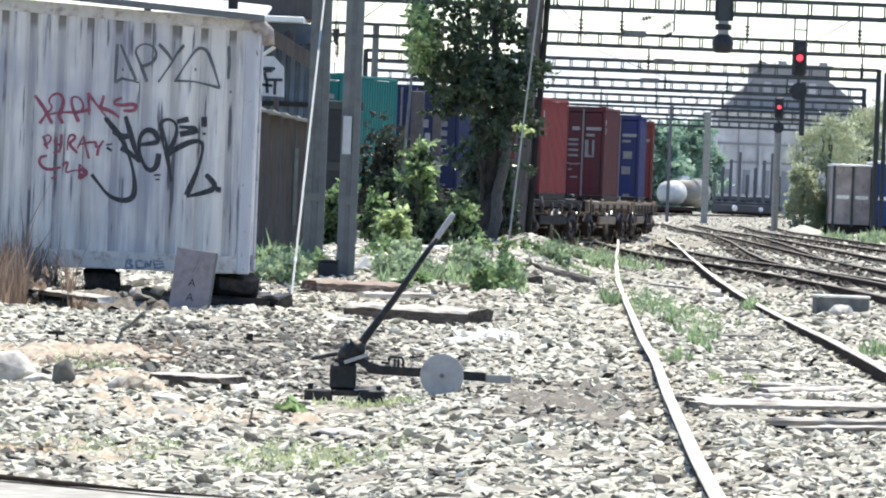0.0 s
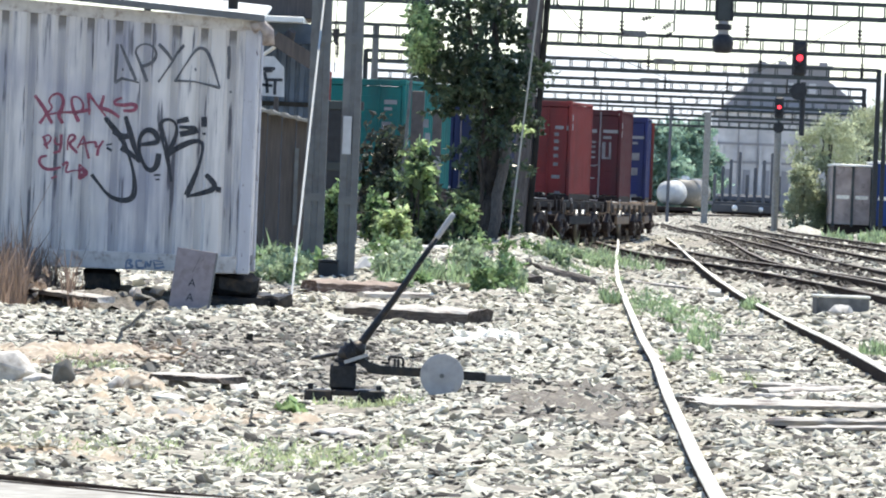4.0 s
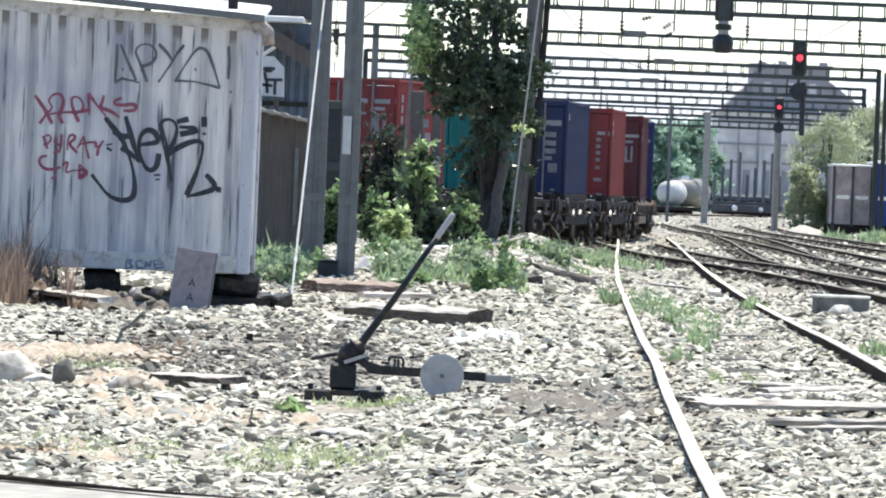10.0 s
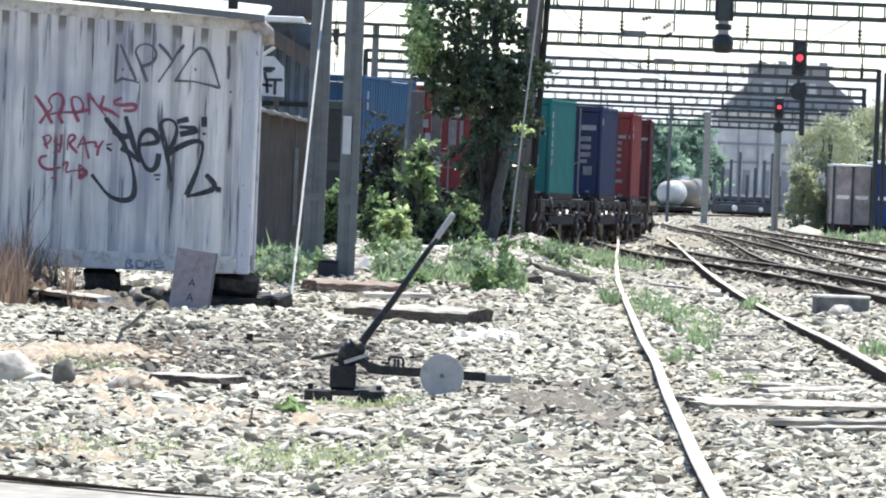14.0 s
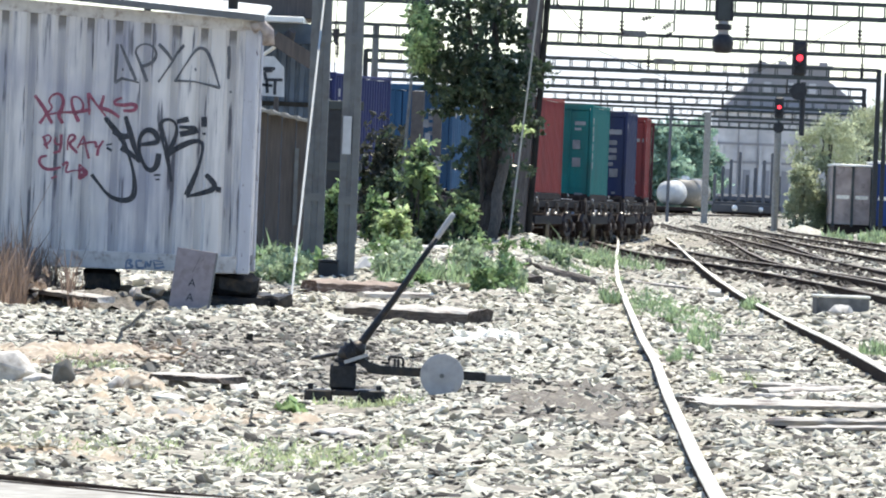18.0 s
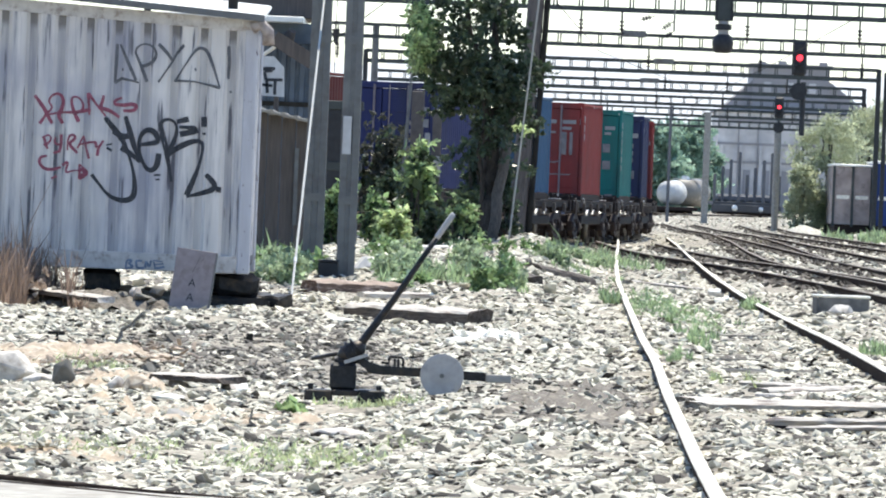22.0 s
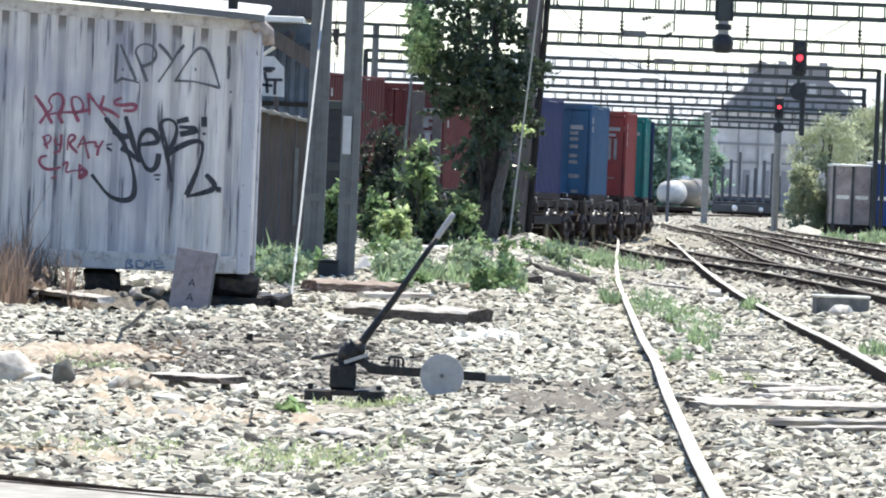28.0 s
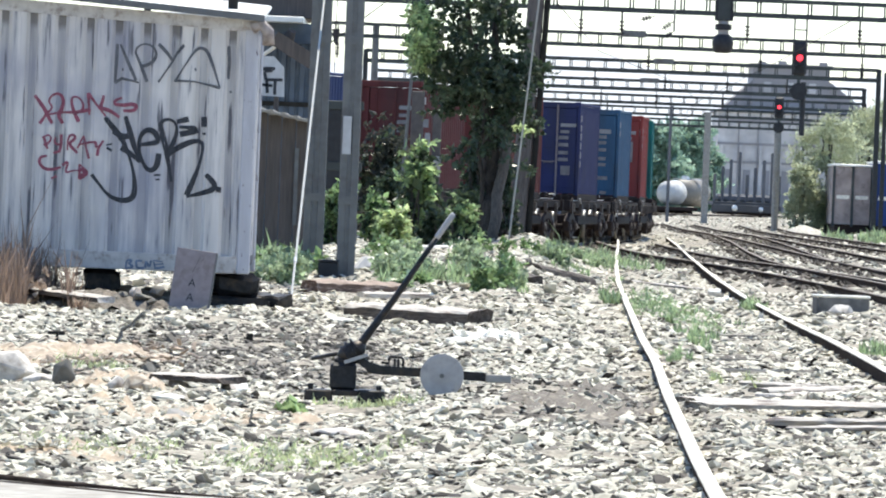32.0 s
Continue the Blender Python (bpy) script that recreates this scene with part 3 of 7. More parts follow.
# pale marks on the right-hand door of each box, in metres from the door's middle and from its foot, and whether the lock rod is pale
DOOR_MARKS = {
    "maroon_container_paint": (True, LINES + [(0.32, 0.52, 1.92, 2.02), (0.68, 0.78, 1.19, 1.67), (0.88, 0.94, 1.19, 1.67), (0.78, 0.88, 1.19, 1.25)] + [(0.22, 0.50, z, z + 0.06) for z in (1.63, 1.50, 1.35, 1.20)] + [(0.24, 0.34, 0.82, 0.87), (0.30, 0.5, 0.62, 0.66)]),
    "royal_blue_container_paint": (True, LINES + [(0.74, 1.0, 1.28, 1.50), (0.70, 0.96, 0.82, 1.05), (0.76, 0.96, 0.16, 0.24)]),
    "bright_red_container_paint": (False, [(0.80, 1.02, 1.84, 1.93), (1.10, 1.15, 1.82, 1.94)] + [(0.78, 0.90, z, z + 0.09) for z in (1.66, 1.48, 1.29, 1.10, 0.88)] + [(0.74, 0.96, 0.55, 0.64), (0.84, 0.98, 0.12, 0.22)]),
    "navy_container_paint": (True, [(0.64, 1.06, 1.92, 2.06)] + [(0.64, 0.93, z, z + 0.13) for z in (1.62, 1.40, 1.19)] + [(0.60, 0.84, 1.02, 1.12), (0.74, 0.98, 0.70, 0.94), (0.82, 0.93, 0.22, 0.28)]),
    "sea_green_container_paint": (False, [(0.74, 1.03, 2.02, 2.12), (0.74, 0.92, 1.88, 1.95), (0.70, 0.90, 1.38, 1.62), (0.70, 0.92, 0.90, 1.14), (0.8, 1.0, 0.12, 0.2)]),
    "orange_red_container_paint": (True, [(0.28, 0.50, 2.02, 2.12), (0.66, 1.02, 2.02, 2.12), (1.13, 1.20, 2.0, 2.16), (0.66, 0.90, 1.86, 1.94), (0.34, 0.48, 1.76, 1.82), (0.62, 0.78, 1.20, 1.80), (0.86, 0.94, 1.20, 1.80), (0.34, 0.9, 0.66, 0.69)]),
    "sky_blue_container_paint": (False, [(0.64, 0.98, 1.90, 2.02)] + [(0.62, 0.86, z, z + 0.09) for z in (1.76, 1.60, 1.40, 1.15, 0.98)] + [(0.62, 0.92, 0.60, 0.70), (0.72, 0.90, 0.20, 0.28)]),
    "brown_red_container_paint": (False, LINES + FIVE[:2]),
    "rust_red_container_paint": (False, LINES + FIVE + [(0.30, 0.55, 1.2, 1.3)]),
    "deep_blue_container_paint": (True, LINES + FIVE + [(0.74, 0.98, 0.66, 0.90)]),
}


def container(color_name, color, label, marks, stripes, m):
    """A 20-foot shipping container; its doors face back along the train."""
    root = thing("shipping_container", m, label, "shipping container", "containers on the train")
    pm = paint(color_name, color)
    hl, hw = CL / 2, CW / 2
    for sx in (-1, 1):
        for sy in (-1, 1):
            part("corner_post", boxm(sx * hw - 0.08 * (sx > 0), sx * hw + 0.08 * (sx < 0), sy * hl - 0.1 * (sy > 0), sy * hl + 0.1 * (sy < 0), 0.12, CH - 0.12, 0.012), pm, root)
            for z in (0.0, CH - 0.118):
                part("corner_casting", boxm(sx * hw - 0.16 * (sx > 0) + 0.004 * sx, sx * hw + 0.16 * (sx < 0) + 0.004 * sx, sy * hl - 0.178 * (sy > 0) + 0.004 * sy, sy * hl + 0.178 * (sy < 0) + 0.004 * sy, z, z + 0.118, 0.01), pm if z else M_GRIMERAIL, root)
        part("top_rail", boxm(sx * hw - 0.06 * (sx > 0), sx * hw + 0.06 * (sx < 0), -hl + 0.18, hl - 0.18, CH - 0.08, CH - 0.02, 0.008), pm, root)
        part("bottom_rail", boxm(sx * hw - 0.06 * (sx > 0), sx * hw + 0.06 * (sx < 0), -hl + 0.18, hl - 0.18, 0.0, 0.16, 0.008), M_GRIMERAIL, root)
    side = corrugated(CL - 0.24, CH - 0.26, 0.278, 0.036, "y")
    part("side_panel", moved(side, pose(hw - 0.012, -hl + 0.12, 0.17)), pm, root)
    side = corrugated(CL - 0.24, CH - 0.26, 0.278, 0.036, "y")
    part("side_panel", moved(side, pose(-hw + 0.012, hl - 0.12, 0.17, 0, 0, 180)), pm, root)
    end = corrugated(CW - 0.18, CH - 0.26, 0.25, 0.045, "x")
    part("front_panel", moved(end, pose(hw - 0.09, hl - 0.015, 0.17, 0, 0, 180)), pm, root)
    part("roof_panel", boxm(-hw + 0.05, hw - 0.05, -hl + 0.1, hl - 0.1, CH - 0.05, CH - 0.012, 0.004), pm, root)
    part("floor_panel", boxm(-hw + 0.06, hw - 0.06, -hl + 0.1, hl - 0.1, 0.1, 0.15), pm, root)
    part("door_header", boxm(-hw + 0.09, hw - 0.09, -hl + 0.005, -hl + 0.1, CH - 0.16, CH - 0.02, 0.008), pm, root)
    part("door_sill", boxm(-hw + 0.09, hw - 0.09, -hl + 0.005, -hl + 0.1, 0.02, 0.15, 0.008), M_GRIMERAIL, root)
    pale_rod, door_marks = DOOR_MARKS.get(color_name, (marks % 2 == 1, LINES + FIVE))
    for sx in (-1, 1):
        x0, x1 = (0.012, hw - 0.095) if sx > 0 else (-hw + 0.095, -0.012)
        bm = boxm(x0, x1, -hl + 0.03, -hl + 0.075, 0.17, CH - 0.18, 0.008)
        for q in range(4):           # pressed bands of the door leaf
            zz = 0.32 + q * 0.52
            box(bm, x0 + 0.1, x1 - 0.1, -hl + 0.022, -hl + 0.05, zz, zz + 0.32, 0.006)
        door = part("door", bm, pm, root)
        for fx in ((0.15, 0.545) if sx > 0 else (0.455, 0.85)):
            xx = x0 + (x1 - x0) * fx
            part("lock_rod", rodm((xx, -hl + 0.002, 0.08), (xx, -hl + 0.002, CH - 0.08), 0.026 if pale_rod and fx > 0.5 else 0.017, seg=8), M_PALEROD if pale_rod else pm, door)
            part("handle", barm((xx - 0.02, -hl - 0.012, 1.02), (xx + 0.33 * (1 if fx < 0.5 else -1), -hl - 0.012, 0.98), 0.02, 0.03), M_PALEROD if pale_rod else pm, door)
    for u0, u1, z0, z1 in door_marks:
        part("stencil_line", boxm(u0, u1, -hl + 0.011, -hl + 0.02, z0, z1), M_MARK if z0 > 1.8 else M_MARKDIM, root)
    # upright line of marks on the right side, near the doors
    for q in range(stripes):
        z = CH - 0.35 - 0.24 * q
        part("side_mark", boxm(hw - 0.02, hw - 0.003, -hl + 0.42, -hl + 0.60, z - 0.17, z), M_MARK, root)
    return root


M_POCKET = mat("dusty_steel_fitting", (0.09, 0.075, 0.066), 0.75, 0.2, var=0.4, scale=6)


def wheel_bm():
    bm = bmesh.new()
    for sx in (-1, 1):
        x = sx * 0.838
        rod(bm, (x - 0.065, 0, 0), (x + 0.065, 0, 0), 0.46, seg=40)
        for f in bm.faces:
            d = f.calc_center_median()
            if math.hypot(d.y, d.z) > 0.43 and abs(d.x - x) < 0.06:
                f.material_index, f.smooth = 1, True
        rod(bm, (x - sx * 0.065, 0, 0), (x - sx * 0.095, 0, 0), 0.49, seg=28)
        rod(bm, (x - 0.09, 0, 0), (x + 0.09, 0, 0), 0.12, seg=14)
        for a in range(6):
            t = a * math.pi / 3
            rod(bm, (x + sx * 0.05, 0.27 * math.cos(t), 0.27 * math.sin(t)), (x + sx * 0.075, 0.27 * math.cos(t), 0.27 * math.sin(t)), 0.06, seg=8)
    rod(bm, (-1.1, 0, 0), (1.1, 0, 0), 0.075, seg=12)
    return bm


def flat_wagon(m, material, label, HL=6.75):
    """A bogie flat wagon: sills, cross members, end beams, two bogies and four wheelsets."""
    root = thing("flat_wagon", m, label, "railway wagon", "wagons of the train")
    for sx in (-1, 1):
        bm = boxm(sx * 1.26 - 0.05, sx * 1.26 + 0.05, -HL, HL, 0.96, 1.14, 0.01)
        box(bm, sx * 1.26 - 0.06, sx * 1.26 + 0.06, -HL + 0.3, HL - 0.3, 1.105, 1.135, 0.005)
        box(bm, sx * 1.23 - 0.04, sx * 1.23 + 0.04, -3.1, 3.1, 0.52, 0.74, 0.02)
        part("side_sill", bm, material, root)
    part("centre_sill", boxm(-0.2, 0.2, -HL, HL, 0.62, 1.05, 0.02), material, root)
    for sy in (-1, 1):
        bm = boxm(-1.37, 1.37, sy * HL - 0.09, sy * HL + 0.09, 0.87, 1.16, 0.015)
        part("end_beam", bm, material, root)
        if material is M_WAGONBROWN:
            rack = boxm(-1.33, 1.33, sy * HL - 0.03, sy * HL + 0.03, 1.15, 1.25, 0.01)
            for q in range(7):
                xq = -1.26 + q * 0.42
                box(rack, xq - 0.05, xq + 0.05, sy * HL - 0.06, sy * HL + 0.06, 1.15, 1.27 + 0.07 * (q % 2), 0.008)
            part("end_rack", rack, material, root)
        part("brake_platform", boxm(0.18, 0.46, sy * HL - 0.2, sy * HL + 0.14, 1.345, 1.375, 0.004), M_GALV, root)
        part("platform_post", boxm(0.29, 0.35, sy * HL - 0.03, sy * HL + 0.03, 1.14, 1.346), material, root)
        part("step_board", boxm(0.15, 0.52, sy * (HL + 0.2) - 0.14, sy * (HL + 0.2) + 0.14, 1.10, 1.13, 0.004), M_GALV, root)
        part("step_bracket", boxm(0.30, 0.36, sy * (HL + 0.1) - 0.06, sy * (HL + 0.1) + 0.06, 0.98, 1.10), material, root)
        cp = part("coupler", boxm(-0.11, 0.11, sy * (HL + 0.32) - 0.30, sy * (HL + 0.32) + 0.30, 0.72, 0.98, 0.04), M_WHEEL, root)
        part("knuckle", boxm(-0.17, 0.13, sy * (HL + 0.42) - 0.09, sy * (HL + 0.42) + 0.09, 0.70, 1.0, 0.04), M_WHEEL, cp)
        for sx in (-1, 1):
            stirrup = bmesh.new()
            if material is M_WAGONTAN:   # a wide step hung at each corner
                sc, wt, wb, zb, ye = sx * 0.78, 0.33, 0.25, 0.34, HL + 0.06
            else:
                sc, wt, wb, zb, ye = sx * 0.5 - 0.2, 0.27, 0.19, 0.42, HL - 0.1
            for k in (-1, 1):
                bar(stirrup, (sc + k * wt, sy * ye, 0.98), (sc + k * wb, sy * ye, zb), 0.06, 0.05)
            bar(stirrup, (sc - wb - 0.03, sy * ye, zb), (sc + wb + 0.03, sy * ye, zb), 0.12, 0.06)
            part("stirrup_step", stirrup, material, root)
            part("handrail", sweep([(sx * 0.95, sy * (HL + 0.1), 0.86), (sx * 0.95, sy * (HL + 0.16), 0.9), (sx * 0.95, sy * (HL + 0.16), 1.3), (sx * 0.55, sy * (HL + 0.16), 1.3), (sx * 0.55, sy * (HL + 0.1), 1.1)], 0.018, 6), M_GALV if sy < 0 else material, root)
    for q in range(9):
        y = (-6 + q * 1.5) * HL / 6.75
        part("cross_member", boxm(-1.25, 1.25, y - 0.06, y + 0.06, 0.92, 1.09, 0.008), material, root)
    for sy in (-1, 1):
        for sx in (-1, 1):
            part("container_pin", boxm(sx * 1.13 - 0.09, sx * 1.13 + 0.09, sy * 2.93 - 0.09, sy * 2.93 + 0.09, 1.125, 1.154, 0.01), M_GALV, root)
    for sy in (-1, 1):
        part("end_platform", boxm(0.35, 1.12, sy * (HL - 0.3) - 0.18, sy * (HL - 0.3) + 0.18, 1.165, 1.19, 0.004), M_GALV, root)
        part("platform_bracket", boxm(0.4, 0.46, sy * (HL - 0.3) - 0.16, sy * (HL - 0.3) + 0.16, 1.08, 1.166), material, root)
    part("locking_lever", barm((1.32, -3.3, 1.2), (1.32, -3.05, 1.02), 0.04, 0.03), M_GALV, root)
    for sx in (-1, 1):
        for q in range(6):
            y = (-5.5 + q * 2.2) * HL / 6.75
            part("stake_pocket", boxm(sx * 1.345 - 0.04, sx * 1.345 + 0.04, y - 0.06, y + 0.06, 0.84, 1.07, 0.01), M_POCKET, root)
    for sy in (-1, 1):
        part("brake_hose", sweep([(0.3, sy * (HL + 0.08), 0.8), (0.32, sy * (HL + 0.25), 0.66), (0.3, sy * (HL + 0.42), 0.48), (0.26, sy * (HL + 0.5), 0.5)], 0.03, 7), M_WHEEL, root)
        part("uncoupling_rod", sweep([(1.25, sy * (HL + 0.12), 0.86), (0.9, sy * (HL + 0.16), 0.9), (0.2, sy * (HL + 0.2), 0.98)], 0.018, 6), M_POCKET, root)
    part("brake_pull_rod", rodm((0.75, -HL + 2.2, 0.42), (0.75, HL - 2.2, 0.42), 0.022, seg=6), M_POCKET, root)
    # brake gear under the middle
    part("brake_cylinder", rodm((-0.5, 0.4, 0.62), (-0.5, 1.2, 0.62), 0.17, seg=14), M_WHEEL, root)
    part("air_tank", rodm((0.55, -1.6, 0.60), (0.55, -0.5, 0.60), 0.2, seg=14), M_WHEEL, root)
    part("brake_wheel", rodm((1.32, -HL + 0.85, 1.0), (1.36, -HL + 0.85, 1.0), 0.22, seg=18), M_WHEEL, root)
    for sy in (-1, 1):
        yb = sy * (HL - 2.05)
        bogie = part("bogie", boxm(-1.05, 1.05, yb - 0.17, yb + 0.17, 0.42, 0.78, 0.03), M_WHEEL, root)
        for k in (-0.42, 0.42):
            part("brake_beam", boxm(-0.95, 0.95, yb + k - 0.05, yb + k + 0.05, 0.22, 0.52, 0.02), M_WHEEL, bogie)
        part("spring_plank", boxm(-1.0, 1.0, yb - 0.14, yb + 0.14, 0.16, 0.26, 0.01), M_WHEEL, bogie)
        for sx in (-1, 1):
            x = sx * 1.19
            bm = bmesh.new()
            bar(bm, (x, yb - 1.1, 0.52), (x, yb - 0.35, 0.74), 0.12, 0.16)
            bar(bm, (x, yb + 1.1, 0.52), (x, yb + 0.35, 0.74), 0.12, 0.16)
            bar(bm, (x, yb - 0.4, 0.74), (x, yb + 0.4, 0.74), 0.12, 0.16)
            bar(bm, (x, yb - 0.95, 0.44), (x, yb - 0.3, 0.24), 0.11, 0.12)
            bar(bm, (x, yb + 0.95, 0.44), (x, yb + 0.3, 0.24), 0.11, 0.12)
            bar(bm, (x, yb - 0.35, 0.24), (x, yb + 0.35, 0.24), 0.11, 0.12)
            for k in (-0.15, 0.0, 0.15):
                rod(bm, (x, yb + k, 0.28), (x, yb + k, 0.68), 0.06, seg=10)
            part("side_frame", bm, M_WHEEL, bogie)
            for k in (-0.9, 0.9):
                part("axle_box", boxm(x - 0.10, x + 0.10, yb + k - 0.16, yb + k + 0.16, 0.32, 0.62, 0.04), M_WHEEL, bogie)
                cap = rodm((x + sx * 0.10, yb + k, 0.46), (x + sx * 0.135, yb + k, 0.46), 0.085, 0.07, 14)
                part("axle_cap", cap, M_POCKET, bogie)
    for y in (-HL + 1.15, -HL + 2.95, HL - 2.95, HL - 1.15):
        w = part("wheelset", boxm(-0.01, 0.01, -0.01, 0.01, -0.01, 0.01), M_WHEEL, root)
        w.data = WHEELSET
        w.matrix_local = pose(0, y, 0.46)
    return root


WHEELSET = mesh_of("wheelset", wheel_bm(), [M_WHEEL, M_TREAD])
PITCH = 14.38
NAVY, TEAL, RED, DKRED = (0.030, 0.038, 0.09), (0.022, 0.155, 0.145), (0.225, 0.043, 0.041), (0.10, 0.028, 0.033)
TRAIN = [  # place in the train, paint, colour, label, door marks, side marks, offset, wagon paint
    (-4, "teal_container_paint", TEAL, "teal shipping container on a flat wagon", 4, 0, -10.9, M_WAGONTAN),
    (-3, "brick_red_container_paint", (0.20, 0.05, 0.044), "brick red shipping container on a tan flat wagon", 3, 2, -10.9, M_WAGONTAN),
    (-2, "royal_blue_container_paint", (0.036, 0.042, 0.128), "royal blue shipping container with pale stencilled door plates", 5, 0, -6.9, M_WAGONTAN),
    (-1, "maroon_container_paint", DKRED, "maroon shipping container with white lock rods and door marks", 9, 2, -2.88, M_WAGONTAN),
    (0, "bright_red_container_paint", RED, "red shipping container with white stencilled door lines", 8, 2, 0.24, M_WAGONBROWN),
    (1, "navy_container_paint", NAVY, "navy blue shipping container with pale door lines and plate", 11, 1, 0.27, M_WAGONBROWN),
    (2, "sea_green_container_paint", TEAL, "sea green shipping container with a line of side marks", 2, 6, 0.19, M_WAGONBROWN),
    (3, "orange_red_container_paint", (0.235, 0.046, 0.043), "orange red shipping container with tall door lettering", 6, 3, 0.0, M_WAGONBROWN),
    (4, "sky_blue_container_paint", (0.043, 0.102, 0.185), "mid blue shipping container with many pale door lines", 8, 2, -0.03, M_WAGONBROWN),
    (5, "deep_blue_container_paint", (0.034, 0.04, 0.11), "deep blue shipping container with a line of side marks", 13, 6, -0.3, M_WAGONBROWN),
    (6, "brown_red_container_paint", (0.125, 0.038, 0.035), "brownish red shipping container with few marks", 2, 3, 0.6, M_WAGONBROWN),
    (7, "rust_red_container_paint", (0.105, 0.033, 0.033), "rust red shipping container with pale door lines", 7, 1, 0.0, M_WAGONBROWN),
    (8, "ink_blue_container_paint", (0.04, 0.055, 0.13), "ink blue shipping container on a brown flat wagon", 5, 1, 0.0, M_WAGONBROWN),
    (9, "dull_red_container_paint", (0.25, 0.055, 0.045), "dull red shipping container on a brown flat wagon", 4, 1, 0.0, M_WAGONBROWN),
]


def travel(t):
    """How far the train has come along its curve at t seconds."""
    return -18.881 + t * (1.5135 + t * (0.06257 - 0.000969 * t))


RIDERS = []
for i, pname, col, lab, marks, stripes, off, wmat in TRAIN:
    s0 = -PITCH * i - off
    here = on_curve(travel(0) + s0)
    long = wmat == M_WAGONTAN
    shift = -1.1 if long else 0.0       # the long wagons carry their box a little off centre
    wagon = flat_wagon(on_curve(travel(0) + s0 + shift) @ pose(0, 0, RAIL_TOP), wmat, "grimy flat wagon carrying one short container" if wmat == M_WAGONBROWN else "dusty tan flat wagon carrying one short container", 8.75 if long else 6.75)
    box_ob = container(pname, col, lab, marks, stripes, here @ pose(0, 0, RAIL_TOP + 1.156))
    RIDERS.append((wagon, box_ob, s0, shift))


# ---- white container shed ----
SX0, SX1, SY, SZ0 = -7.874, -1.885, 80.0, 0.44
RIB_X = SX0 + 0.021
S_H = 2.50


def shed_depth(x):
    """Depth of the shed's ribbed front behind its frame at x."""
    u = ((x - RIB_X) / 0.279) % 1.0
    return 0.006 + 0.034 * float(np.clip(np.interp(u, [0, 0.25, 0.37, 0.63, 0.75, 1], [0, 0, 1, 1, 0, 0]), 0, 1))


def raked(bm):
    """The shed's top has settled towards its corner: lift the rest a little."""
    for v in bm.verts:
        k = max(0.0, (v.co.z - SZ0 - 0.2) / (S_H - 0.2))
        v.co.z += 0.052 * k * (SX1 - v.co.x)
    return bm


M_SHEDRECESS = mat("dark_streaked_paint", (0.50, 0.475, 0.455), 0.7, var=0.2, scale=11, stretch=(1, 1, 0.08), second=(0.29, 0.28, 0.295), amount=0.5, second_scale=7, spots=((0.11, 0.105, 0.12), 16, 0.585, (1, 1, 0.08)), crown=((0.15, 0.135, 0.12), 2.60, 0.07, 0.05), tint=((0.27, 0.275, 0.35), 1.1, 0.45))


M_SHEDPOST = mat("chipped_grey_white_paint", (0.52, 0.51, 0.535), 0.7, var=0.12, scale=9, stretch=(1, 1, 0.15), second=(0.42, 0.405, 0.43), amount=0.4, second_scale=5, spots=((0.13, 0.09, 0.09), 22, 0.64, (1.4, 1, 0.5)))
M_RUSTSPOUT = mat("dusty_pinkish_spout", (0.36, 0.31, 0.285), 0.8, var=0.3, scale=12, second=(0.2, 0.15, 0.13), amount=0.4, second_scale=8)


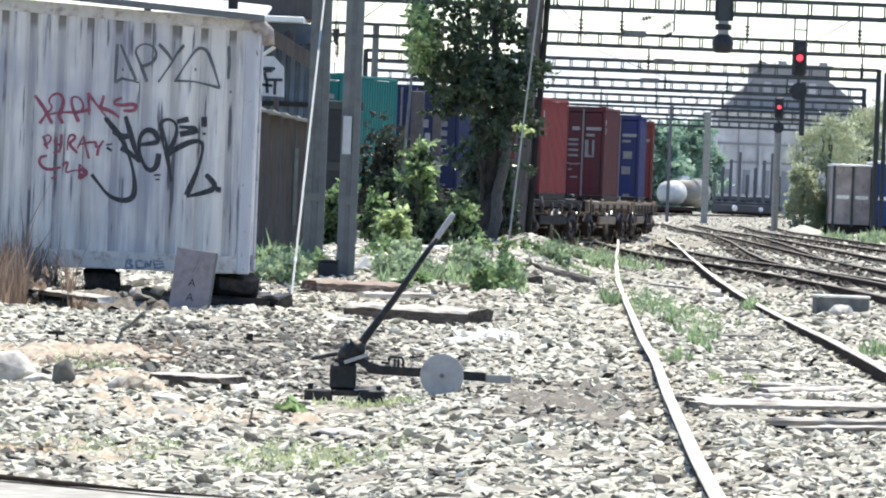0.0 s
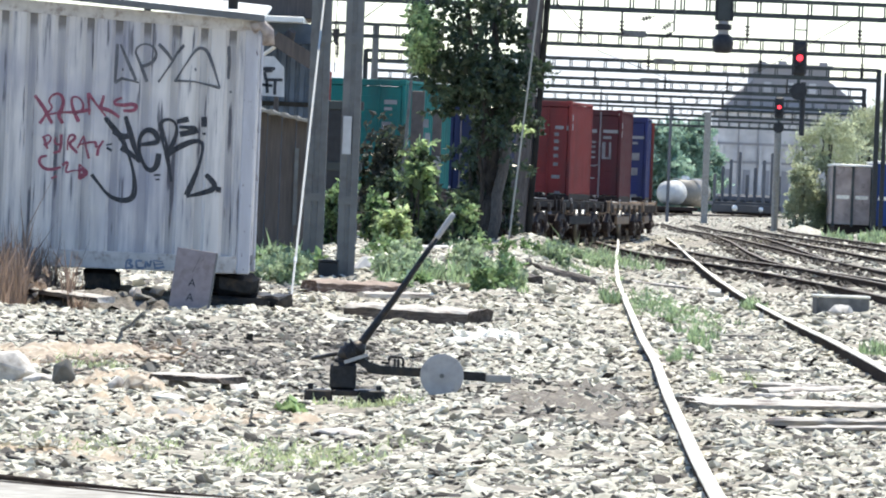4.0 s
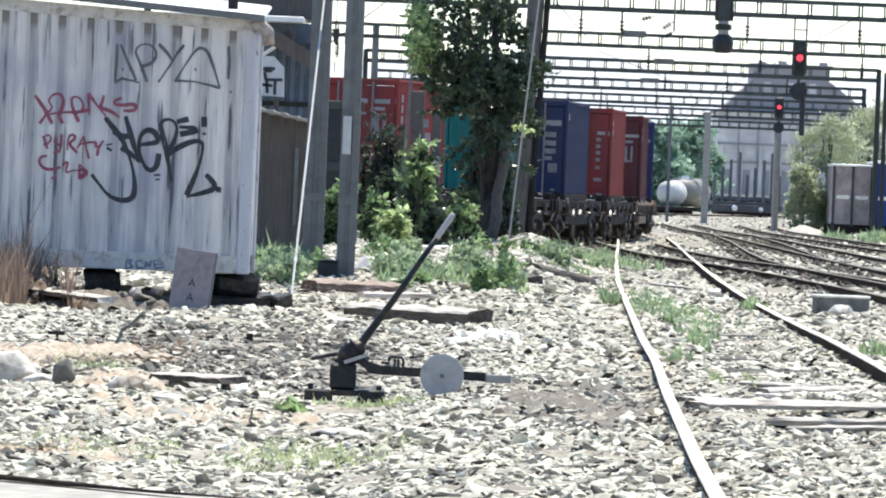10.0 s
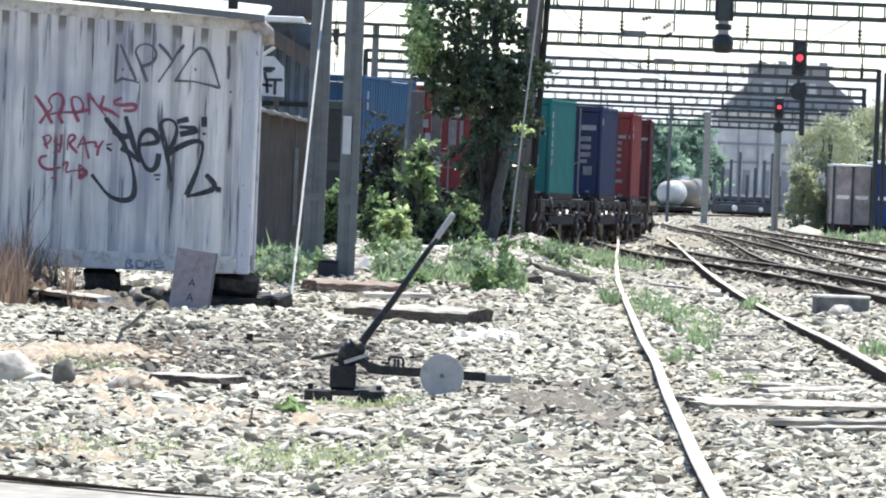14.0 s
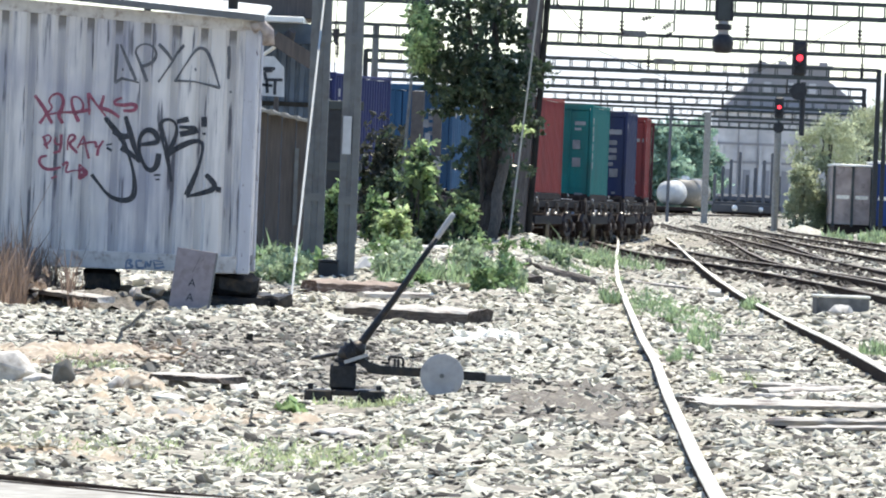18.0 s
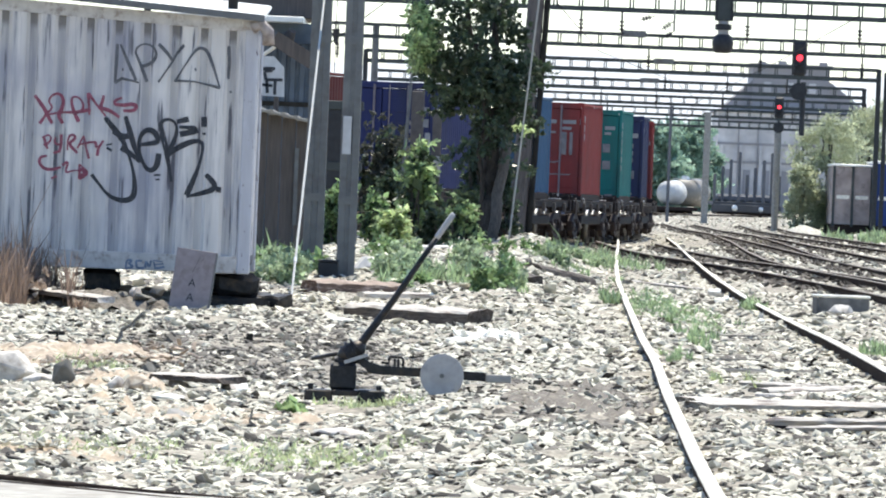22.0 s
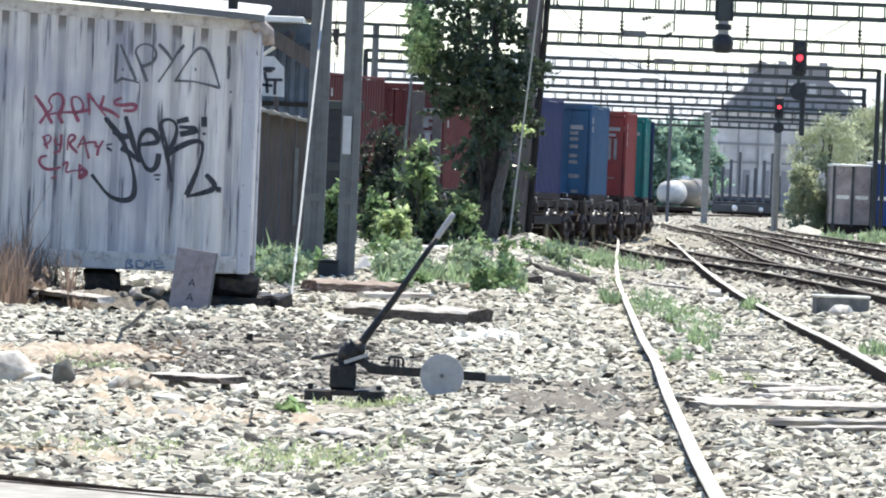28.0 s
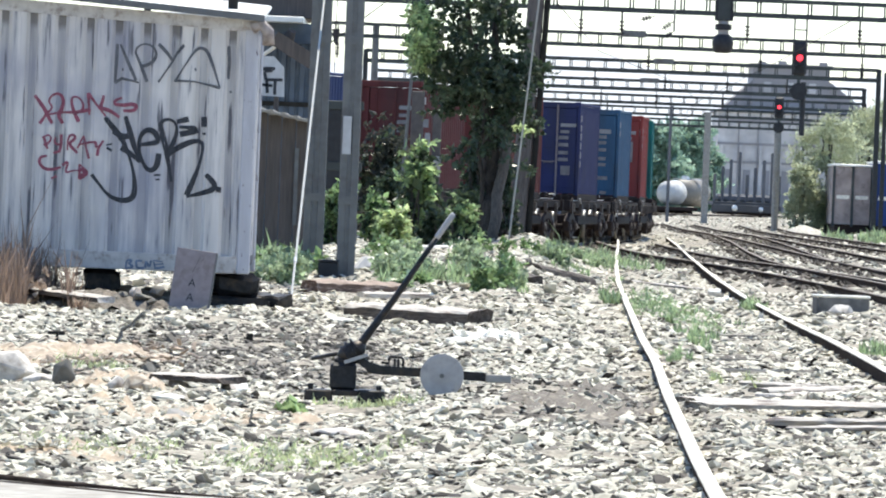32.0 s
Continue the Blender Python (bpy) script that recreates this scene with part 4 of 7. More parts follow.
def build_shed():
    root = thing("container_shed", pose(0, 0, 0), "old white ribbed metal container shed covered with spray-painted tags", "shed")
    n = 21
    front = corrugated(n * 0.279, S_H - 0.30, 0.279, 0.034, "x")
    # The recessed rib faces take the darker streaked paint, darkest near the top.
    part("front_wall", raked(moved(front, pose(RIB_X, SY + 0.006, SZ0 + 0.17))), [M_SHED, M_SHEDRECESS], root)
    back = corrugated(n * 0.279, S_H - 0.30, 0.279, 0.034, "x")
    part("back_wall", moved(back, pose(SX1, SY + 2.44, SZ0 + 0.17, 0, 0, 180)), M_SHED, root)
    for x, rz in ((SX0 + 0.03, 0), (SX1 - 0.03, 1)):
        w = corrugated(2.24, S_H - 0.30, 0.279, 0.034, "y")
        part("end_wall", moved(w, pose(x, SY + 0.1, SZ0 + 0.17) if rz else pose(x, SY + 2.34, SZ0 + 0.17, 0, 0, 180)), M_SHED, root)
    for x in (SX0, SX1 - 0.13):
        for y in (SY - 0.004, SY + 2.34):
            part("corner_post", boxm(x, x + 0.13, y, y + 0.12, SZ0, SZ0 + S_H - 0.02, 0.012), M_SHEDPOST, root)
    for y in (SY - 0.002, SY + 2.38):
        part("bottom_rail", boxm(SX0 + 0.131, SX1 - 0.131, y, y + 0.07, SZ0, SZ0 + 0.172, 0.008), M_SHEDFRAME, root)
        part("top_rail", boxm(SX0 + 0.131, SX1 - 0.131, y, y + 0.07, SZ0 + S_H - 0.135, SZ0 + S_H - 0.02, 0.0) if y > SY + 1 else raked(boxm(SX0 + 0.131, SX1 - 0.131, y, y + 0.07, SZ0 + S_H - 0.135, SZ0 + S_H - 0.02)), M_SHEDFRAME, root)
    part("floor_panel", boxm(SX0 + 0.06, SX1 - 0.06, SY + 0.08, SY + 2.36, SZ0 + 0.03, SZ0 + 0.12), M_HUT, root)
    for x in (SX0 + 0.02, SX1 - 0.18):
        part("corner_casting", boxm(x, x + 0.17, SY - 0.012, SY + 0.10, SZ0 + S_H - 0.125, SZ0 + S_H - 0.01, 0.02), M_SHEDFRAME, root)
    # overhanging roof sheet with a rolled edge, slightly higher away from the corner
    bm = boxm(SX0 - 0.1, SX1 + 0.06, SY - 0.14, SY + 2.55, SZ0 + S_H, SZ0 + S_H + 0.045, 0.012)
    for v in bm.verts:
        v.co.z += 0.07 * (SX1 - v.co.x) + 0.055 * (v.co.y - SY + 0.14)
    roof = part("roof", bm, M_ROOF, root, "sun-bleached sheet roof")
    # Dark strip over the roof edge: gutter and eaves shadow in one colour.
    fb = boxm(SX0, SX1 + 0.055, SY - 0.15, SY - 0.142, SZ0 + S_H - 0.025, SZ0 + S_H + 0.04)
    for v in fb.verts:
        v.co.z += 0.07 * (SX1 - v.co.x)
    part("gutter_shadow_strip", fb, M_STEELPOLE, root, "dark gutter strip that also stands in for the eaves shadow")
    part("vent_pipe", rodm((-2.16, SY + 0.5, SZ0 + S_H), (-2.16, SY + 0.5, SZ0 + S_H + 0.8), 0.05, seg=12), M_CABLE, root)
    part("drain_spout", sweep([(SX1 - 0.06, SY - 0.03, SZ0 + S_H - 0.09), (SX1 + 0.02, SY - 0.05, SZ0 + S_H - 0.05), (SX1 + 0.09, SY - 0.02, SZ0 + S_H - 0.12), (SX1 + 0.10, SY, SZ0 + S_H - 0.25)], 0.062, 10), M_RUSTSPOUT, root, "dusty drain spout")
    return root


SHED = build_shed()


def spray(name, strokes, width, material, parent, label=""):
    """Painted strokes that follow the ribs; strokes are lines of (x, z) in metres from the shed's lower right corner."""
    vs, fs = [], []
    for turn, st in enumerate(strokes):
        p = np.array(st, float)
        # round the corners
        for _ in range(2):
            if len(p) > 4 or (len(p) == 3 and material is not M_SPRAYGREY):
                q = np.empty((2 * len(p) - 2, 2))
                q[0::2], q[1::2] = p[:-1] * 0.75 + p[1:] * 0.25, p[:-1] * 0.25 + p[1:] * 0.75
                p = np.vstack([p[:1], q, p[-1:]])
        d = np.concatenate([[0], np.cumsum(np.hypot(*np.diff(p, axis=0).T))])
        s = np.linspace(0, d[-1], max(2, int(d[-1] / 0.012)))
        x, z = np.interp(s, d, p[:, 0]), np.interp(s, d, p[:, 1])
        tx, tz = np.gradient(x), np.gradient(z)
        L = np.hypot(tx, tz) + 1e-9
        w = width / 2 * (0.85 + 0.3 * np.sin(s * 9 + len(fs)))
        base = len(vs)
        for k in range(len(s)):
            for o in (-1, -0.33, 0.33, 1):
                a, b = SX1 + x[k] - tz[k] / L[k] * w[k] * o, SZ0 + z[k] + tx[k] / L[k] * w[k] * o
                flat = b < SZ0 + 0.172 or a > SX1 - 0.131
                vs.append((a, (SY - 0.006 if flat else SY + shed_depth(a) - 0.004) - 0.0007 * turn, b))
        for k in range(len(s) - 1):
            for o in range(3):
                i = base + k * 4 + o
                fs.append((i, i + 1, i + 5, i + 4))
    return part(name, raw(name, vs, fs, material), None, parent, label)


# ---- poles, trees, huts on the bank ----
def gz1(x, y):
    return float(ground_z(x, y))


def steel_mast(x, y, top, w, lean, label, material=M_STEELPOLE):
    """A mast of two channels joined by batten plates, on a concrete foot."""
    z = gz1(x, y) - 0.05
    root = thing("steel_mast", pose(x, y, z, 0, lean, 0), label, "mast")
    h = top - z
    for sx in (-1, 1):
        bm = boxm(sx * w / 2 - 0.045, sx * w / 2 + 0.045, -0.075, 0.075, 0.0, h, 0.008)
        part("channel", bm, material, root)
    part("web", boxm(-w / 2 + 0.04, w / 2 - 0.04, -0.06, 0.06, 0.0, h), material, root)
    for q in range(int(h / 2.0)):
        part("batten_plate", boxm(-w / 2 - 0.05, w / 2 + 0.05, -0.085, -0.074, 0.9 + q * 1.9, 1.0 + q * 1.9), material, root)
    part("foot", boxm(-w / 2 - 0.12, w / 2 + 0.12, -0.16, 0.16, -0.1, 0.07, 0.02), M_STEELPOLE, root)
    return root


steel_mast(-1.56, 98, 8.0, 0.155, 0.0, "tall grey steel mast standing on the grassy bank")
mastB = steel_mast(-1.15, 97, 8.0, 0.13, 0.0, "grey steel mast with a pale painted band")
part("painted_band", boxm(-0.09, 0.01, -0.096, -0.089, 1.50, 1.95), M_WHITEBOARD, mastB)


def plain_pole(x, y, top, r, tilt, label, material):
    z = gz1(x, y) - 0.1
    root = thing("utility_pole", pose(x, y, z, 0, tilt, 0), label, "pole")
    part("pole_shaft", rodm((0, 0, 0), (0, 0, top - z), r, r * 0.8, 14), material, root)
    return root


pc = plain_pole(1.32, 150, 9.5, 0.17, 2.6, "dark leaning timber utility pole beside the trees", M_DARKPOLE)
part("cable_duct", rodm((0.22, -0.05, 0.1), (0.20, -0.05, 8.6), 0.055, seg=8), M_CABLE, pc)


def guy(a, b, r, label):
    root = thing("guy_rod", Matrix.Identity(4), label, "guy wire")
    part("rod", rodm(a, b, r, seg=8), M_WIRE, root)
    part("clamp", rodm(Vector(a).lerp(Vector(b), 0.1), Vector(a).lerp(Vector(b), 0.11), r * 1.4, seg=8), M_GALV, root)
    return root


guy((-1.56, 85, 0.1), (-1.53, 100, 4.22), 0.013, "pale steel guy rod running up to the mast")
guy((1.10, 138.6, 0.45), (1.507, 138.6, 5.2), 0.016, "pale steel guy rod beside the timber pole")


def post(x, y, top, w, label, material, name="concrete_post"):
    z = gz1(x, y) - 0.1
    root = thing(name, pose(x, y, z), label, "post")
    part("shaft", boxm(-w / 2, w / 2, -w / 2, w / 2, 0, top - z, 0.015), material, root)
    return root


M_POSTBROWN = mat("brown_grey_post", (0.125, 0.108, 0.10), 0.85, var=0.2, scale=8, second=(0.12, 0.1, 0.095), amount=0.3, second_scale=2)
post(-0.57, 152, 3.17, 0.24, "square brown-grey post among the bushes", M_POSTBROWN)
p2 = post(-0.20, 151, 2.82, 0.17, "square weathered post with small pale plates", M_POSTBROWN)
part("enamel_plate", boxm(-0.26, -0.16, -0.12, -0.105, 2.2, 2.35), M_MARK, p2)
part("enamel_plate", boxm(-0.22, -0.12, -0.12, -0.105, 1.75, 2.1), M_GREYPAINT, p2)
part("notice_plate", boxm(-0.06, 0.09, -0.12, -0.10, 1.3, 1.68), M_GREYPAINT, p2)
plain_pole(-0.86, 149, 3.5, 0.035, 3.0, "thin leaning metal pole in the bushes", M_STEELPOLE)


def leaves(name, centers, radii, count, size, material, parent, seed, droop=0.3):
    """Sprigs of small folded leaves that start in a cloud of clumps and reach outwards, as one mesh."""
    rng = np.random.default_rng(seed)
    c, r = np.array(centers, float), np.array(radii, float)
    per = 11
    n = max(3, count // per)
    wgt = (r.prod(axis=1) ** 0.55)
    k = rng.choice(len(c), n, p=wgt / wgt.sum())
    p0 = c[k] + rng.normal(0, 0.5, (n, 3)) * r[k]
    d0 = rng.normal(0, 1, (n, 3)) + (p0 - c[k]) / r[k] * 0.8 + np.array([0, 0, 0.25])
    d0 /= np.linalg.norm(d0, axis=1)[:, None]
    ln = np.linalg.norm(r[k], axis=1) * rng.uniform(0.25, 0.85, n)
    q = (np.arange(per) + 0.5) / per
    p = p0[:, None] + d0[:, None] * (ln[:, None] * q[None])[..., None]
    p[..., 2] -= 0.35 * droop * ln[:, None] * q[None] ** 2
    p = p.reshape(-1, 3) + rng.normal(0, size * 0.25, (n * per, 3))
    m = len(p)
    side = rng.normal(0, 1, (m, 3))
    u = np.repeat(d0, per, 0) * 0.6 + side * 0.75 + np.array([0, 0, -droop])
    u /= np.linalg.norm(u, axis=1)[:, None]
    w = np.cross(u, rng.normal(0, 1, (m, 3)))
    w /= np.linalg.norm(w, axis=1)[:, None]
    nrm = np.cross(u, w)
    s = (size * rng.lognormal(0, 0.35, m))[:, None]
    u, w, nrm = u * s, w * s * 0.36, nrm * s * 0.14
    v = np.stack([p, p + u * 0.45 + w + nrm, p + u, p + u * 0.45 - w + nrm], 1)
    i = np.arange(m)[:, None] * 4
    f = np.concatenate([i + np.array([[0, 1, 2]]), i + np.array([[0, 2, 3]])], 0)
    return part(name, raw(name, v.reshape(-1, 3), f, material), None, parent)


def limb(a, b, r0, r1, seed, n=7, wander=0.08):
    rng = random.Random(seed)
    a, b = Vector(a), Vector(b)
    L = (b - a).length
    pts = [a.lerp(b, i / n) + (Vector((rng.uniform(-1, 1), rng.uniform(-1, 1), 0)) * wander * L * 0.3 if 0 < i < n else Vector()) for i in range(n + 1)]
    return sweep(pts, [r0 + (r1 - r0) * i / n for i in range(n + 1)], 9)


def cloud(n, lo, hi, rlo, rhi, seed):
    rng = random.Random(seed)
    cs, rs = [], []
    for _ in range(n):
        cs.append([rng.uniform(l, h) for l, h in zip(lo, hi)])
        q = rng.uniform(rlo, rhi)
        rs.append([q, q, q * rng.uniform(0.7, 1.2)])
    return cs, rs


M_PALEBARK = mat("pale_dusty_bark", (0.105, 0.093, 0.085), 0.95, var=0.35, scale=14, bump=0.7, stretch=(3, 3, 0.6))


def open_top(cs, rs):
    """Leaves out most clumps of the crown's airy upper part."""
    rng = random.Random(len(cs))
    kept = [(c, r) for c, r in zip(cs, rs) if not (c[0] > 0.3 and 3.75 < c[2] < 4.75 and rng.random() < 0.12)]
    return [c for c, r in kept], [r for c, r in kept]


def leafy_tree():
    root = thing("tree", pose(0, 0, 0), "leafy tree with forked trunk, shade put into its tall crown's dark colour", "tree")
    g = gz1(0.8, 141) - 0.1
    tr = part("trunk", limb((0.79, 141, g), (0.72, 141, 3.1), 0.175, 0.155, 1, 7, 0.03), M_BARK, root)
    part("limb", limb((0.82, 140.7, g + 0.1), (1.15, 141.0, 3.4), 0.10, 0.085, 2, 7, 0.03), M_PALEBARK, root)
    part("limb", limb((0.74, 141, 2.6), (0.1, 141.0, 5.2), 0.08, 0.03, 3), M_BARK, root)
    part("limb", limb((0.74, 141, 2.9), (0.9, 141.3, 6.0), 0.08, 0.03, 4), M_BARK, root)
    part("limb", limb((0.62, 141, 0.5), (0.55, 140.6, 3.2), 0.05, 0.03, 5), M_BARK, root)
    cs, rs = cloud(46, (-0.5, 139.8, 3.1), (0.75, 142.4, 6.4), 0.12, 0.3, 5)
    thin = random.Random(12)
    kept = [(c, r) for c, r in zip(cs, rs) if not (c[0] > 0.25 and c[2] > 4.0 and thin.random() < 0.6)]
    cs, rs = [c for c, r in kept], [r for c, r in kept]
    c2, r2 = cloud(22, (-0.3, 140.2, 2.75), (1.2, 142, 3.4), 0.12, 0.26, 6)
    c7, r7 = cloud(30, (0.7, 140.2, 2.9), (1.5, 142, 6.2), 0.10, 0.24, 16)
    c9, r9 = cloud(26, (0.85, 140.2, 2.4), (1.45, 141.6, 3.65), 0.10, 0.22, 36)
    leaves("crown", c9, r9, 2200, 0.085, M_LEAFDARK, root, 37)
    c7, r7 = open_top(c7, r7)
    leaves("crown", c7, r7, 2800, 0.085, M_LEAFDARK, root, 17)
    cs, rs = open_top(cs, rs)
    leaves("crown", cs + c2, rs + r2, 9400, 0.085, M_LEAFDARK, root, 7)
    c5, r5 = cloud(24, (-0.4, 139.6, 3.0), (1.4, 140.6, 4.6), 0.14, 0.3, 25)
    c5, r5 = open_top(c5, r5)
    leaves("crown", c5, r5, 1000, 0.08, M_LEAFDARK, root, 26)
    # Lighter leaves paint the sunlit left edge of the crown.
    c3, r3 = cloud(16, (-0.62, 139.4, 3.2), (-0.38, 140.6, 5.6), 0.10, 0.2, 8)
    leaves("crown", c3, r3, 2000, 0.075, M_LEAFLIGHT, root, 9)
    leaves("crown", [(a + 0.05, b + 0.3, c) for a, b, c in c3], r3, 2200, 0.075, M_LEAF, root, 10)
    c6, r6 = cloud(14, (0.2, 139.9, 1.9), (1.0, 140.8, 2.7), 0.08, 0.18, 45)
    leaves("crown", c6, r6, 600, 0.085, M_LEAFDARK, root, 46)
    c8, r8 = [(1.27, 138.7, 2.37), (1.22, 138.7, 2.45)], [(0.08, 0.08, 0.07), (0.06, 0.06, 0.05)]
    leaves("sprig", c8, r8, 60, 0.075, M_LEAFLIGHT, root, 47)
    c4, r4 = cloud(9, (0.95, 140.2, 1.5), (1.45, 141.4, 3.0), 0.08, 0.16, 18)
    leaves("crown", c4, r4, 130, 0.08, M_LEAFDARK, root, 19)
    return root


leafy_tree()


# Leaf colour darkened to stand in for deep shade.
M_LEAFSHADE = leafy("shade_dark_leaf", (0.056, 0.06, 0.045), 0.4)
M_WEED = leafy("pale_weed_leaf", (0.31, 0.39, 0.24))


def shrub(x, y, w, h, material, seed, label, count=3500, size=0.1, stems=5):
    z = gz1(x, y)
    root = thing("shrub", pose(x, y, z), label, "shrub")
    rng = random.Random(seed)
    for q in range(stems):
        part("stem", limb((rng.uniform(-0.2, 0.2) * w, rng.uniform(-0.2, 0.2), -0.05), (rng.uniform(-0.4, 0.4) * w, rng.uniform(-0.3, 0.3), h * rng.uniform(0.6, 0.95)), 0.02, 0.006, seed + q, 5), M_BARK, root)
    cs, rs = [], []
    for q in range(22):
        t = rng.uniform(0.05, 0.95)
        k = (1 - 0.5 * t)
        cs.append((rng.uniform(-0.5, 0.5) * w * k, rng.uniform(-0.5, 0.5) * w * k, h * t))
        e = rng.uniform(0.06, 0.18) * w
        rs.append((e, e, e * rng.uniform(0.8, 1.6)))
    for q in range(16):                  # upright sprouts
        a = rng.uniform(-0.45, 0.45)
        zt = h * rng.uniform(0.7, 1.12) * (1 - 0.35 * abs(a) * 2)
        cs.append((a * w, rng.uniform(-0.3, 0.3) * w, zt))
        rs.append((0.05 * w, 0.05 * w, 0.16 * h))
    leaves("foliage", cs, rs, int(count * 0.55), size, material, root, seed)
    # Inner leaves use a darker copy: shade inside the shrub, as colour.
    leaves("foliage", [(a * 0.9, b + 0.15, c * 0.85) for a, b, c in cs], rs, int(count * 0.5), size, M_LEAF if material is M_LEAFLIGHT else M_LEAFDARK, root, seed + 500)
    return root


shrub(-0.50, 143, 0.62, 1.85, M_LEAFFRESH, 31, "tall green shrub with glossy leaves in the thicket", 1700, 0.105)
# The dark undergrowth has its shade in the leaf colour.
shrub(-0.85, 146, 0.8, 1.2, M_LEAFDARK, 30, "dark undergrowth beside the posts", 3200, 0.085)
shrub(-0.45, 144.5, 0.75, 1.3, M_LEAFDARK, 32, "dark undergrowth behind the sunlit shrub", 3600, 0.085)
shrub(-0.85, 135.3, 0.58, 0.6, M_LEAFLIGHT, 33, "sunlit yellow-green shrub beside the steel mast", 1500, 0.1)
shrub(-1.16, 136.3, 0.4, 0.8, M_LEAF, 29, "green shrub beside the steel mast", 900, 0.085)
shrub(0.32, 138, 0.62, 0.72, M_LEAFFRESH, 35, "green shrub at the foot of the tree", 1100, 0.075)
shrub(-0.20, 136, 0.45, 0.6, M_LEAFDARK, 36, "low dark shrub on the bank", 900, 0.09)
shrub(-1.15, 150, 0.85, 2.0, M_LEAFSHADE, 37, "shrub behind the mast with shade put into its leaf colour", 3800, 0.085)
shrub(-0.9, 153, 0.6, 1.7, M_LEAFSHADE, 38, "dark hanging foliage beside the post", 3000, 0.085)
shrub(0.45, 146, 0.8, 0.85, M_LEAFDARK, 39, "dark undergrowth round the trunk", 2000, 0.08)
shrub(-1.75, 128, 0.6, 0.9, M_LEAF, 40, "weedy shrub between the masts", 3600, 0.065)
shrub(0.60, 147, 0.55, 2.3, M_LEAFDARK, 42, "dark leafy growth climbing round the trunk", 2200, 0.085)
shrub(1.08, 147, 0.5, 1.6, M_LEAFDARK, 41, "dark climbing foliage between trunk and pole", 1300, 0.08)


# ---- huts behind the shed ----
def build_hut():
    root = thing("lean_to_hut", pose(0, 0, 0), "dark brown boarded lean-to hut with a ragged sheet roof", "hut")
    z0 = gz1(-2.3, 104) - 0.1
    for q in range(7):
        x = -3.02 + q * 0.183
        part("board", boxm(x, x + 0.175, 104.0 + 0.006 * (q % 2), 104.04, z0, 2.34 - 0.032 * q, 0.004), M_HUT, root)
    part("side_wall", boxm(-1.78, -1.74, 104.05, 106.2, z0, 2.1), M_HUT, root)
    part("door_post", boxm(-1.93, -1.88, 103.96, 104.0, z0 + 0.6, 1.8), M_STEELPOLE, root)
    bm = boxm(-3.1, -1.64, 103.7, 106.4, 2.26, 2.30, 0.01)
    for v in bm.verts:
        v.co.z += -(v.co.x + 2.42) * 0.2
    roof = part("roof", bm, M_CONCRETE, root, "ragged dusty sheet roof")
    for q in range(9):
        x = -3.02 + q * 0.155
        z = 2.305 - (x + 2.42) * 0.2
        part("roof_rib", barm((x, 103.68, z), (x, 106.3, z), 0.05, 0.02), M_CONCRETE, roof)
    return root


build_hut()


def build_cabin():
    root = thing("site_cabin", pose(0, 0, 0), "blue-grey ribbed metal cabin with a flat pale roof", "cabin")
    z0 = gz1(-2.5, 122) - 0.1
    w = corrugated(2.0, 3.45 - z0, 0.14, 0.03, "x")
    part("front_wall", moved(w, pose(-4.06, 122, z0)), M_BLUESHEET, root)
    part("side_wall", boxm(-2.10, -2.06, 122.0, 126, z0, 3.44), M_BLUESHEET, root)
    part("eaves", boxm(-4.3, -2.2, 121.4, 126, 3.74, 3.83, 0.01), M_ROOF, root)
    part("upper_wall", boxm(-4.1, -2.0, 121.9, 122.3, 3.44, 3.74), M_BLUESHEET, root)
    part("girt", boxm(-4.0, -2.08, 121.97, 122.0, 2.50, 2.57), M_CABLE, root)
    part("upper_storey", boxm(-4.1, -2.05, 122.4, 126, 3.83, 5.0), M_HUT, root)
    part("awning", barm((-2.62, 121.4, 3.50), (-2.04, 121.4, 3.16), 0.7, 0.22), M_HUT, root, "dark sloping awning")
    lamp = part("lamp_arm", rodm((-2.78, 121.6, 3.25), (-2.45, 121.5, 3.5), 0.03, seg=8), M_ROOF, root)
    part("lamp_bowl", rodm((-2.46, 121.5, 3.42), (-2.36, 121.4, 3.62), 0.12, 0.06, 12), M_HUT, root)
    return root


build_cabin()


def build_board():
    root = thing("white_board", pose(0, 7, 0), "dirty white board with black sprayed strokes fixed behind the shed", "board")
    bm = bmesh.new()
    vs = [bm.verts.new((x, 99.0, z)) for x, z in ((-2.62, 2.476), (-2.135, 2.466), (-2.150, 2.846), (-2.288, 2.987), (-2.62, 2.977))]
    f = bm.faces.new(vs)
    ex = bmesh.ops.extrude_face_region(bm, geom=[f])
    bmesh.ops.translate(bm, vec=(0, 0.03, 0), verts=[v for v in ex["geom"] if isinstance(v, bmesh.types.BMVert)])
    bmesh.ops.recalc_face_normals(bm, faces=bm.faces)
    part("panel", bm, M_WHITEBOARD, root)
    for a, b in (((-2.45, 2.783), (-2.391, 2.837)), ((-2.391, 2.83), (-2.266, 2.827)), ((-2.403, 2.79), (-2.300, 2.80)), ((-2.403, 2.78), (-2.378, 2.676)), ((-2.378, 2.680), (-2.165, 2.685)),
                 ((-2.448, 2.615), (-2.294, 2.606)), ((-2.37, 2.676), (-2.356, 2.508)), ((-2.261, 2.681), (-2.260, 2.49))):
        part("sprayed_stroke", barm((a[0], 98.994, a[1]), (b[0], 98.994, b[1]), 0.006, 0.04), M_SPRAYBLACK, root)
    part("stand_post", boxm(-2.570, -2.495, 99.04, 99.11, gz1(-2.570, 106) - 0.1, 2.904), M_HUT, root)
    part("stand_post", boxm(-2.270, -2.206, 99.04, 99.11, gz1(-2.356, 106) - 0.1, 2.690), M_HUT, root)
    return root


